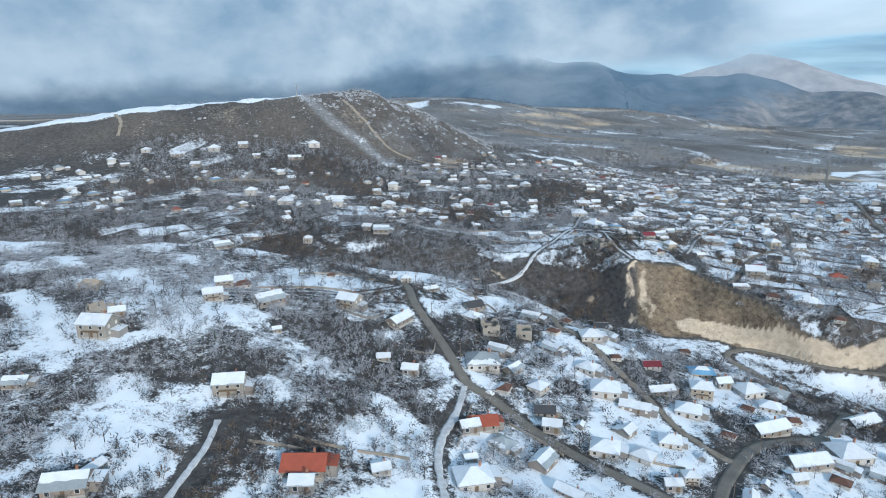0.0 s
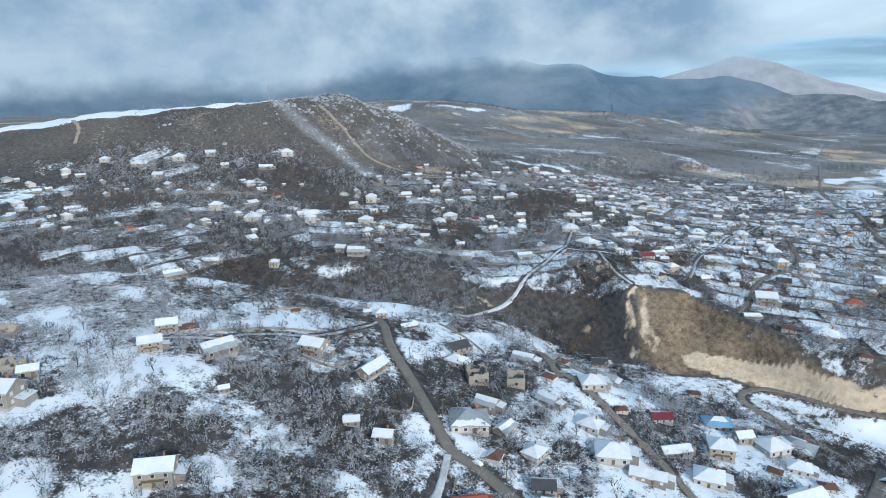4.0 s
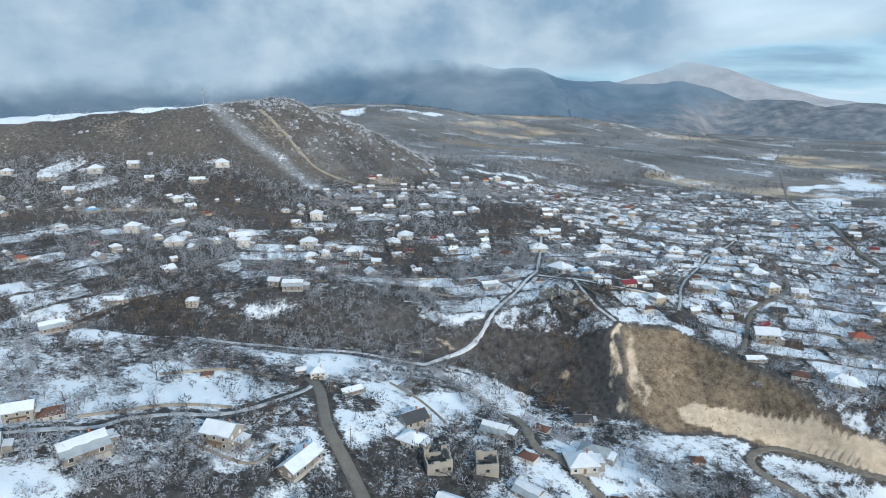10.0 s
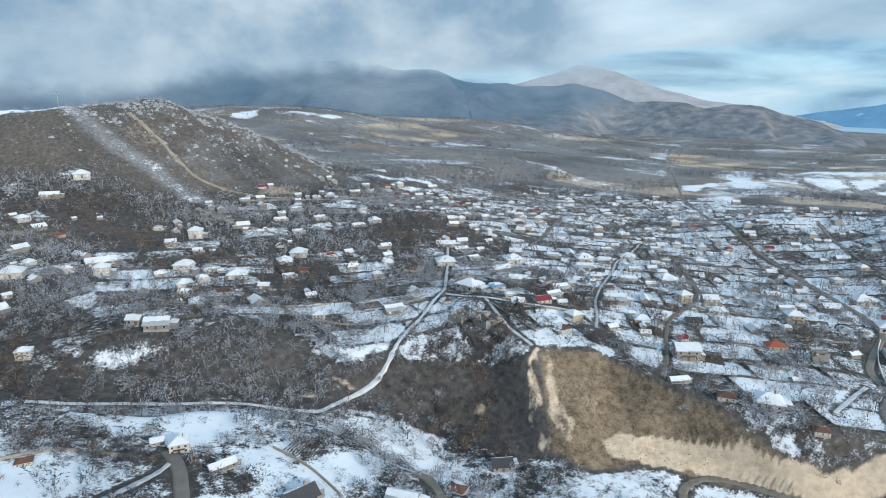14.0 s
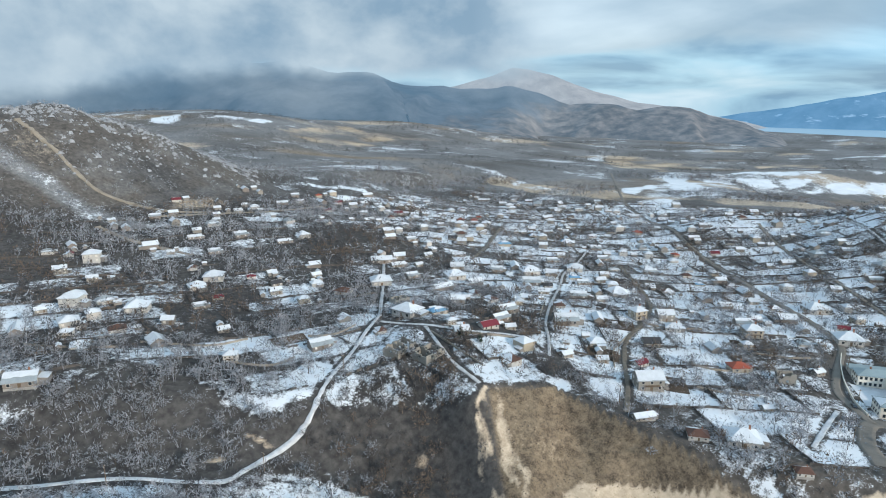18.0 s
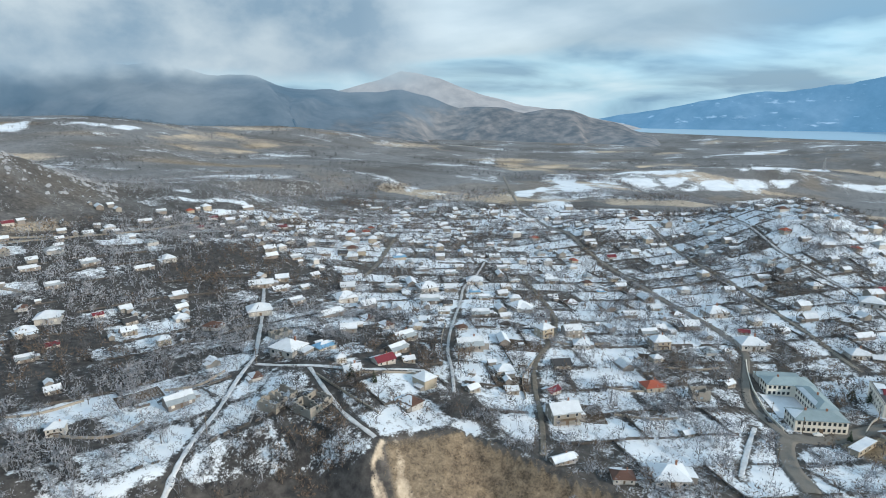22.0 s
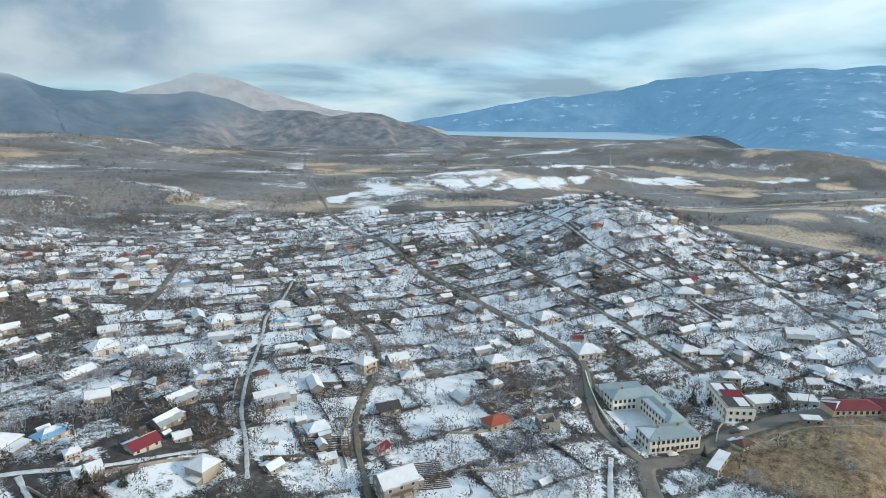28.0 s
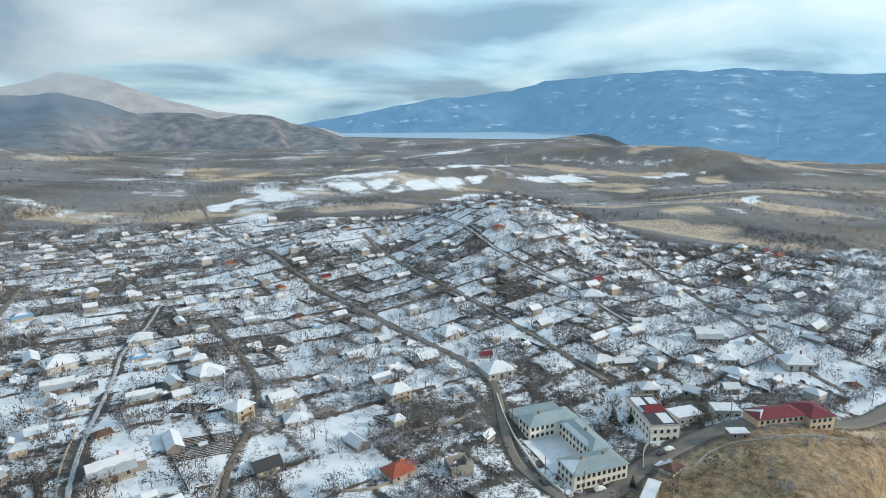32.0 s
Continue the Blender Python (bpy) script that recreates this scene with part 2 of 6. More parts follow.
RUST = material("rusty_brown_twigs", (0.165, 0.125, 0.096), 0.9, size=3.0, vary=0.4)
PINE = material("dark_conifer", (0.035, 0.05, 0.032), 0.9, size=2.0, vary=0.4)
STRAW = material("dry_straw_grass", (0.36, 0.27, 0.165), 0.9, size=5.0, vary=0.4, dark=(0.10, 0.072, 0.046))

# ---------------------------------------------------------------- the lie of the land


def smooth(a, b, v):
    v = np.clip((v - a) / (b - a), 0.0, 1.0)
    return v * v * (3 - 2 * v)


def bump(x, y, cx, cy, h, rx, ry=None, turn=0.0):
    c, s = math.cos(turn), math.sin(turn)
    u, v = (x - cx) * c + (y - cy) * s, -(x - cx) * s + (y - cy) * c
    return h * np.exp(-((u / rx) ** 2) - (v / (ry or rx)) ** 2)


def along(x, y, line):
    """Distance from a polyline, the values carried along it at the nearest spot, and the side (positive: left of its way)."""
    best = np.full(np.shape(x), 1e9)
    val = np.zeros(np.shape(x))
    side = np.zeros(np.shape(x))
    for (ax, ay, az), (bx, by, bz) in zip(line[:-1], line[1:]):
        dx, dy = bx - ax, by - ay
        k = np.clip(((x - ax) * dx + (y - ay) * dy) / (dx * dx + dy * dy), 0, 1)
        d = np.hypot(x - ax - k * dx, y - ay - k * dy)
        near = d < best
        best = np.where(near, d, best)
        val = np.where(near, az + k * (bz - az), val)
        side = np.where(near, dx * (y - ay) - dy * (x - ax), side)
    return best, val, np.sign(side)


def ripple(x, y, size, seed=0.0):
    """A cheap smooth unevenness from crossed waves, about -1 to 1."""
    a = np.sin(x / size + 1.7 * np.sin(y / size * 0.83 + seed) + seed * 2.1)
    b = np.sin(y / size * 1.13 + 1.9 * np.sin(x / size * 0.71 + seed * 1.3) + seed)
    return 0.5 * (a + b)


RAVINE = [(-600, 470, 36), (-250, 408, 27), (-90, 410, 19), (25, 402, 3), (79, 380, -14), (120, 340, -13), (176, 322, -20),
          (228, 284, -28), (300, 250, -38), (420, 212, -50), (700, 120, -62), (1500, -200, -80)]
RIDGE = [(-1600, 700, 55), (-900, 770, 62), (-580, 805, 86), (-400, 830, 112), (-195, 848, 126), (-110, 905, 133), (-35, 955, 101),
         (55, 1005, 52), (140, 1040, 38)]


BLUFF_X = [-100, -88, -68, -48, -26, -16, 3, 21, 38, 64, 84, 109, 124, 134, 145, 166, 177, 185, 190, 206, 230]
BLUFF_TOP = [8, 9, 14, 22, 56, 64, 60, 45, 31, 40, 44, 46, 49, 60, 68, 78, 66, 54, 47, 33, 22]     # metres from the ravine to the brow
BLUFF_FOOT = [5, 5, 6, 7, 8, 8, 9, 10, 10, 15, 14, 16, 18, 19, 21, 22, 21, 21, 20, 19, 18]


# the bench on which the quarry road runs
QUARRY_LEVEL = [(202, 274, -24.4), (190, 285, -22.9), (182, 300, -21.5), (174, 313, -20), (168, 325, -19), (168.5, 334, -18.5), (177, 340.5, -18.7), (189, 340.5, -18.6),
                (201, 331, -18.4), (211, 320, -18.2), (222, 313, -18), (236, 307, -17.5), (264, 295, -15), (300, 281, -10.5)]


def land(x, y):
    x, y = np.asarray(x, float), np.asarray(y, float)
    d, floor, side = along(x, y, RAVINE)
    south = 13.5 - 0.16 * x + 0.04 * (y - 290)
    south = 42 - np.log1p(np.exp((42 - south) / 6)) * 6          # levels off uphill in the west
    south = south + bump(x, y, -95, 262, 9, 75, 65) + bump(x, y, -5, 325, 6, 45, 40) - bump(x, y, 20, 205, 6, 45) + bump(x, y, 78, 308, 6, 32)
    south = np.maximum(south, -30 + 0.0 * x)
    north = 19 - 0.052 * np.clip(x, -500, 420) - 0.004 * np.clip(x - 420, 0, 3000)
    north = north + bump(x, y, 138, 470, 13, 55, 75) + bump(x, y, -30, 468, 9, 55, 40) + bump(x, y, -175, 560, 8, 120, 90)
    north = north + bump(x, y, 245, 490, 5, 60) + bump(x, y, 668, 568, 41, 135, 88, 0.6) + bump(x, y, 560, 690, 18, 90, 60)
    north = north + bump(x, y, 480, 430, 4, 90) - 22 * smooth(750, 1300, x + 0.3 * y - 300)
    north = north + bump(x, y, 372, 296, 6, 45, 25) - bump(x, y, 320, 350, 5, 50)
    north = north + 18 * smooth(560, 760, y) * smooth(330, 40, x)
    # the stony hill with the cross
    dr, crest, sr = along(x, y, RIDGE)
    fall = np.where(sr > 0, 300.0, 125.0)
    hill = np.exp(-((dr / fall) ** 2) * 1.6)
    north = north + np.maximum(crest - north, 0) * hill
    # slopes behind the town, rising to the mountains
    north = north + bump(x, y, 60, 1900, 74, 560, 420) + bump(x, y, 700, 2150, 60, 500, 330, -0.4) + bump(x, y, 460, 1330, 20, 200, 160)
    north = north + bump(x, y, 1350, 1050, 34, 330, 130, -0.35) + bump(x, y, 1250, 420, 22, 420, 120, -0.1)
    north = north + bump(x, y, 2032, 832, 70, 430, 170, -1.29) + bump(x, y, 1990, 560, 22, 150, 170) - 20 * smooth(760, 900, x - 0.2 * (y - 550)) * smooth(1200, 900, y)
    base = np.where(side > 0, north, south)
    # soften the seam far up the ravine, where it is only a dip
    foot = np.where(side > 0, 9 + 9 * smooth(40, 110, x) * smooth(215, 175, x), 9.0)
    bank = np.where(side > 0, 34.0 + 14 * smooth(40, 110, x) * smooth(215, 175, x), 22.0 + 26 * smooth(10, 70, x))
    w = smooth(foot, foot + bank, d + 3.0 * ripple(x, y, 9.0, 2.0))
    # the bluff: a straight steep face with a sharp brow
    face = smooth(112, 130, x) * smooth(215, 190, x) * (side > 0)
    top, low = np.interp(x, BLUFF_X, BLUFF_TOP), np.interp(x, BLUFF_X, BLUFF_FOOT)
    steep = np.clip((d + 1.5 * ripple(x, y, 6.0, 2.0) - low) / (top - low), 0, 1)
    w = w * (1 - face) + face * np.clip(1.03 * steep ** 1.15, 0, 1)
    z = floor * (1 - w) + base * w
    z = z + 0.9 * ripple(x, y, 23.0) + 0.35 * ripple(x, y, 7.0, 4.0)
    rough = hill * smooth(40, 90, z)
    z = z + rough * (2.2 * ripple(x, y, 15.0, 7.0) + 1.2 * ripple(x, y, 5.5, 3.0))
    q, bench, _ = along(x, y, QUARRY_LEVEL)
    k = smooth(5.5, 2.6, q)
    z = z * (1 - k) + bench * k
    # valley sides far off
    z = z - 28 * smooth(1500, 3200, x)
    return np.maximum(z, -61.0 + 33.0 * smooth(1900, 2700, x) * smooth(1100, 1500, y))     # the lake lies in a raised basin


# ---------------------------------------------------------------- building blocks


def mesh_of(name, verts, faces, mat, soft=False):
    me = bpy.data.meshes.new(name)
    me.from_pydata(verts, [], faces)
    me.materials.append(mat)
    if soft:
        me.polygons.foreach_set("use_smooth", [True] * len(me.polygons))
    me.update()
    return me


def part(name, shape, mat, parent=None, label="", soft=False):
    """One mesh object under a thing (or under a part of it); shape: verts and faces."""
    ob = new(name, mesh_of(name, shape[0], shape[1], mat, soft))
    ob.parent = parent
    return tagged(ob, label)


def thing(name, label, category, group="", kind="", m=None):
    ob = new(name)
    ob.empty_display_size = 0.5
    if m is not None:
        ob.matrix_basis = m
    return tagged(ob, label, category, group, kind)


def box(cx, cy, z0, w, d, h, taper=0.0):
    a, b = w / 2, d / 2
    p, q = a - taper, b - taper
    v = [(cx - a, cy - b, z0), (cx + a, cy - b, z0), (cx + a, cy + b, z0), (cx - a, cy + b, z0),
         (cx - p, cy - q, z0 + h), (cx + p, cy - q, z0 + h), (cx + p, cy + q, z0 + h), (cx - p, cy + q, z0 + h)]
    return v, [(3, 2, 1, 0), (4, 5, 6, 7), (0, 1, 5, 4), (1, 2, 6, 5), (2, 3, 7, 6), (3, 0, 4, 7)]


def joined(*shapes):
    v, f = [], []
    for sv, sf in shapes:
        n = len(v)
        v += list(sv)
        f += [tuple(i + n for i in face) for face in sf]
    return v, f


def tube(points, radii, sides=6):
    """A round bar through points."""
    v, f = [], []
    for k, (p, r) in enumerate(zip(points, radii)):
        a, b = Vector(points[max(k - 1, 0)]), Vector(points[min(k + 1, len(points) - 1)])
        q = (b - a).to_track_quat("Z", "Y")
        for s in range(sides):
            o = q @ Vector((r * math.cos(6.2832 * s / sides), r * math.sin(6.2832 * s / sides), 0))
            v.append(tuple(Vector(p) + o))
    for k in range(len(points) - 1):
        for s in range(sides):
            t = (s + 1) % sides
            f.append((k * sides + s, k * sides + t, (k + 1) * sides + t, (k + 1) * sides + s))
    f += [tuple(range(sides))[::-1], tuple(range((len(points) - 1) * sides, len(points) * sides))]
    return v, f


def slab(corners, thick):
    """A sheet of that thickness below its four corners."""
    v = [tuple(c) for c in corners] + [(c[0], c[1], c[2] - thick) for c in corners]
    return v, [(0, 1, 2, 3), (7, 6, 5, 4), (0, 4, 5, 1), (1, 5, 6, 2), (2, 6, 7, 3), (3, 7, 4, 0)]


def land_at(x, y):
    return float(land(x, y))


# ---------------------------------------------------------------- plots, roads and the ground


PLOT_TURN = (0.20, -0.36, 0.78)     # the lie of the plots: middle, east, west


def plot_zone(x, y):
    return np.where(x - 0.1 * (y - 400) > 185, 1, np.where(x + 0.25 * (y - 450) < -75, 2, 0))


def plot_of(x, y):
    """Garden plots: a random number for each, and the distances from its edges along and across."""
    zone = plot_zone(x, y)
    a = np.choose(zone, PLOT_TURN)
    wx, wy = x + 7 * ripple(x, y, 55.0, 1.0), y + 5 * ripple(x, y, 48.0, 5.0)
    u, v = wx * np.cos(a) + wy * np.sin(a), -wx * np.sin(a) + wy * np.cos(a)
    row = np.floor(v / 23.0)
    u = u + 41.0 * np.modf(np.abs(row) * 0.618)[0]
    col = np.floor(u / 41.0)
    r = np.abs(np.modf(np.sin(row * 127.1 + col * 311.7 + 7.0 * zone) * 4375.85)[0])
    eu, ev = u - col * 41.0, v - row * 23.0
    return r, np.minimum(eu, 41 - eu), np.minimum(ev, 23 - ev), a


MAIN_ROAD = [(-26, 348), (-20.4, 334), (-15.1, 308), (-7.2, 290), (0, 272.4), (5.9, 256), (11, 245), (20.7, 237.9), (31.6, 226.4), (43.5, 213.6), (58.3, 200.7), (70.2, 190.9),
             (84, 180), (115, 158)]
FORK_ROAD = [(9, 243), (5.2, 224.2), (-0.2, 208.3), (-2.2, 192.9), (-0.8, 177), (1, 165), (6, 120)]
CLIMB = [(-90, 408), (-32, 407), (-6, 406), (12.6, 401), (25.4, 399.5), (34.7, 408), (47.2, 415.7), (56.7, 421), (63, 427), (72, 441), (88, 464), (101, 486), (112, 505)]
UPPER_LANE = [(112, 505), (120, 533), (131.5, 572.5), (150, 640)]
QUARRY_ROAD = [p[:2] for p in QUARRY_LEVEL]
STREET = [(298, 351), (304, 364), (311.4, 378), (329, 392), (350, 406), (365, 417), (375, 434), (396, 486), (418, 542), (442, 603), (482, 700), (524, 801), (569, 896),
          (640, 1010), (760, 1200)]
SCHOOL_ROAD = [(262, 322), (276, 338), (297, 351), (312, 344), (331.7, 340), (347, 333.6), (363, 324.5), (377, 312.4), (388, 295.4), (405, 280), (424, 266.5), (480, 240)]
LANE_WEST = [(-22.7, 342.8), (-27.8, 331), (-40.5, 318), (-56, 309.3), (-68, 307.7), (-81.6, 301), (-90, 293), (-120, 286)]
DRIVE = [(-78.4, 189), (-77.4, 175), (-78.2, 165.5), (-79.5, 151), (-80, 125)]
VILLAGE_LANE = [(58, 340), (62, 328.4), (63.2, 309), (69.7, 303), (83, 277.7), (90, 262.5), (95.6, 247.7), (100.5, 229.7), (108, 217), (114, 211)]
LOWER_ROAD = [(92, 170), (99.3, 188.7), (113, 207), (126.6, 221), (147, 232), (165, 236.8), (185.5, 255), (204, 275.6)]
CROSS_LANE = [(109.6, 493.7), (123.6, 478), (138, 466), (154, 458), (177.4, 453.6)]
BEND_LANE = [(127.8, 471), (127, 452), (128, 428), (132.8, 411)]
ROW_LANE = [(350, 660), (319.4, 626), (288, 595.7), (265, 564), (228.5, 514.6), (204.3, 479), (191.7, 454), (178.8, 430.6)]
DARK_LANE = [(348.7, 605.4), (323.5, 550.4), (298.7, 504.3), (269.4, 473), (239.6, 450), (221.5, 428), (205.5, 403.8), (188, 381)]
SHORT_LANE = [(292, 363), (270, 352), (246.8, 339.4)]
STREET_TWO = [(640, 640), (560, 520), (530, 459.3), (514.5, 429.3), (489.3, 397.3), (467.2, 370.3)]
STREET_THREE = [(560, 660), (479.3, 514.3), (455.3, 468.3), (429.7, 424.4), (407.8, 388.7), (397.8, 370.5)]
STREET_FOUR = [(640, 430), (527.7, 334.4), (490, 308.8), (469, 294), (449.5, 276.5)]
STREET_FIVE = [(225, 640), (242.5, 663), (269, 701.6), (292, 738), (318.4, 779.4)]
ROADS = [
    ("road_main", MAIN_ROAD, 2.6, "ASPHALT", "bare asphalt lane running through the village"),
    ("road_fork", FORK_ROAD, 2.6, "TRACK", "snowy lane with wheel tracks branching off the asphalt"),
    ("road_climb", CLIMB, 1.7, "TRACK", "snowy dirt track climbing out of the ravine"),
    ("road_upper_lane", UPPER_LANE, 1.9, "TRACK", "narrow snowy lane between gardens"),
    ("road_quarry", QUARRY_ROAD, 2.3, "DIRT", "bare dirt road with a bend at the foot of the cut bank"),
    ("road_street", STREET, 2.3, "ASPHALT", "long asphalt street crossing the town"),
    ("road_school", SCHOOL_ROAD, 4.2, "ASPHALT", "wide wet asphalt road passing the school"),
    ("road_west_lane", LANE_WEST, 1.9, "TRACK", "snow-covered lane along the slope"),
    ("road_drive", DRIVE, 1.8, "TRACK", "snow-covered drive leading to a house"),
    ("road_village_lane", VILLAGE_LANE, 1.9, "DIRT", "muddy lane between village houses"),
    ("road_lower", LOWER_ROAD, 2.9, "ASPHALT", "curving asphalt road on the lower slope"),
    ("road_cross_lane", CROSS_LANE, 1.8, "TRACK", "snow-covered lane behind the gardens"),
    ("road_bend_lane", BEND_LANE, 1.6, "TRACK", "bending snow-covered lane"),
    ("road_row_lane", ROW_LANE, 1.5, "TRACK", "snow-covered lane along a row of houses"),
    ("road_dark_lane", DARK_LANE, 1.4, "DIRT", "dark muddy lane winding down to the bluff"),
    ("road_short_lane", SHORT_LANE, 1.9, "TRACK", "short straight snowy lane"),
    ("road_street_two", STREET_TWO, 1.6, "TRACK", "straight snowy street of the eastern town"),
    ("road_street_three", STREET_THREE, 1.35, "DIRT", "straight muddy street of the eastern town"),
    ("road_street_four", STREET_FOUR, 1.35, "DIRT", "straight street at the edge of the eastern town"),
    ("road_street_five", STREET_FIVE, 1.6, "DIRT", "dark lane through the northern gardens"),
]


def near_road(x, y):
    best = np.full(np.shape(x), 1e9)
    for _, line, half, _, _ in ROADS:
        d, _, _ = along(x, y, [(p[0], p[1], 0) for p in line])
        best = np.minimum(best, d - half)
    return best


def lines(fine_from, fine_to, step, low, high, grow=1.05, grow_up=1.028):
    mid = list(np.arange(fine_from, fine_to + step / 2, step))
    up, s = [mid[-1]], step
    while up[-1] < high:
        s *= grow_up
        up.append(up[-1] + s)
    down, s = [mid[0]], step
    while down[-1] > low:
        s *= grow
        down.append(down[-1] - s)
    return np.array(down[:0:-1] + mid + up[1:])


CLEARINGS = [(-114, 253, 20), (-117, 176, 18), (-172, 239, 20), (-116, 200, 12), (-28, 196, 13), (-5, 192, 9), (62, 273, 13), (128, 340, 14), (108, 338, 11), (16, 207, 10),
             (-93, 161, 14), (-66, 211, 10), (98, 208, 10), (76, 215, 9), (-6, 376, 13), (-40, 380, 14), (-52, 331, 13), (-105, 258, 16), (-118, 307, 14), (37, 340, 12),
             (55, 352, 11), (73, 479, 15), (101, 505, 14), (115, 462, 11), (154, 420, 12), (170, 407, 7), (333, 490, 15), (280, 365, 9), (179, 545, 12)]
HILL_PATHS = ([(-135, 852), (-127, 843), (-102, 823), (-81, 801), (-62, 787), (-35, 778), (-10, 770), (30, 775)],
              [(-420, 800), (-400, 772), (-392, 745)], [(-20, 755), (30, 770), (90, 800), (140, 850)], [(-60, 722), (-30, 690), (10, 660)])


EDGE_Y, EDGE_X = [200, 282, 338, 387, 420, 500, 600, 700, 830, 895, 1004, 1095], [900, 876, 800, 723, 712, 735, 770, 745, 668, 591, 503, 351]     # where the town ends


# old gardens gone wholly to scrub: place and reach
OVERGROWN = [(-45, 268, 44, 26), (40, 265, 18, 22), (-20, 225, 24, 14), (-65, 190, 16, 14)]


def overgrown(x, y):
    return np.clip(sum(bump(x, y, cx, cy, 1.2, rx, ry, 0.2) for cx, cy, rx, ry in OVERGROWN), 0, 1)


def scrub(x, y):
    """Where shrubs have overgrown the old gardens of the southern slope."""
    return smooth(-0.62, -0.05, ripple(x, y, 13.0, 2.5) + 0.6 * ripple(x, y, 5.0, 1.5) - 0.35 * smooth(20, 60, x) * smooth(330, 300, y))


# snowed-in fields of the valley, corner by corner
VALLEY_FIELDS = [((581, 883), (603, 854), (670, 896), (651, 918)), ((672, 913), (754, 917), (785, 929), (743, 954)), ((731, 1009), (749, 960), (851, 1033), (821, 1063)),
                 ((772, 1054), (787, 1034), (938, 1175), (913, 1204)), ((861, 1064), (913, 1044), (1011, 1106), (976, 1134)), ((918, 1047), (1009, 1045), (1073, 1077), (1023, 1101)),
                 ((1015, 1043), (1054, 1032), (1139, 1069), (1085, 1079)), ((630, 993), (650, 969), (807, 1076), (767, 1058)), ((1014, 1172), (1143, 1095), (1204, 1104), (1096, 1167))]
RISE_FIELDS = [((1075, 999), (1297, 945), (1363, 953), (1171, 1040)), ((1066, 899), (1071, 853), (1229, 880), (1175, 916)), ((1388, 929), (1463, 857), (1556, 755), (1631, 869)),
               ((1709, 735), (1727, 684), (1841, 576), (1792, 674)), ((1293, 1047), (1433, 1023), (1705, 1075), (1611, 1178)), ((1235, 415), (1117, 392), (1187, 383), (1277, 395)),
               ((1739, 1470), (2062, 1522), (2425, 1595), (2305, 1648)), ((-110, 1675), (-68, 1636), (-38, 1660), (-45, 1756)), ((9, 1742), (21, 1718), (146, 1713), (164, 1772))]
# dry grass slopes that stand out golden
GOLDEN = [((890, 1463), (915, 1223), (1217, 1518), (1119, 1700)), ((910, 1861), (1000, 1764), (1028, 1809), (936, 1911)), ((1303, 1353), (1504, 1330), (1584, 1390), (1348, 1393)),
          ((937, 455), (990, 412), (1089, 451), (1039, 501)), ((1053, 381), (1083, 299), (1160, 289), (1092, 378)), ((1662, 944), (1678, 797), (1748, 761), (1724, 955)),
          ((1408, 755), (1407, 646), (1473, 630), (1640, 728)), ((1656, 553), (1716, 481), (1843, 537), (1792, 593)), ((120, 1600), (286, 1539), (505, 1673), (360, 1880)), ((-12, 804), (-11, 778), (31, 789), (38, 852))]


def inside(x, y, corners, soft):
    """1 within a four-sided patch, fading over its edge."""
    corners = [np.array(c, float) for c in corners]
    turn = sum(a[0] * b[1] - a[1] * b[0] for a, b in zip(corners, corners[1:] + corners[:1]))
    least = np.full(np.shape(x), 1e9)
    for a, b in zip(corners, corners[1:] + corners[:1]):
        e = (b - a) / np.linalg.norm(b - a) * (1 if turn > 0 else -1)
        least = np.minimum(least, e[0] * (y - a[1]) - e[1] * (x - a[0]))
    return smooth(-soft, soft, least + 3.0)


def hamlet(x, y):
    return np.clip(1.5 * bump(x, y, -225, 716, 1.0, 150, 26, 0.05), 0, 0.95)


# a strip of frosted scrub running down the hill, and the stony part of its face
FROST_STRIP = [(-186, 842, 0), (-160, 813, 0), (-136, 798, 0), (-103, 781, 0), (-70, 753, 0), (-30, 726, 0)]


def stony(x, y):
    return smooth(-200, -120, x + 0.4 * (y - 830)) * smooth(0.25, 0.75, 0.5 + 0.35 * ripple(x, y, 17.0, 5.0) + 0.35 * ripple(x, y, 6.5, 2.0) + 0.25 * ripple(x, y, 3.7, 1.0)) * smooth(755, 790, y + 0.15 * x)


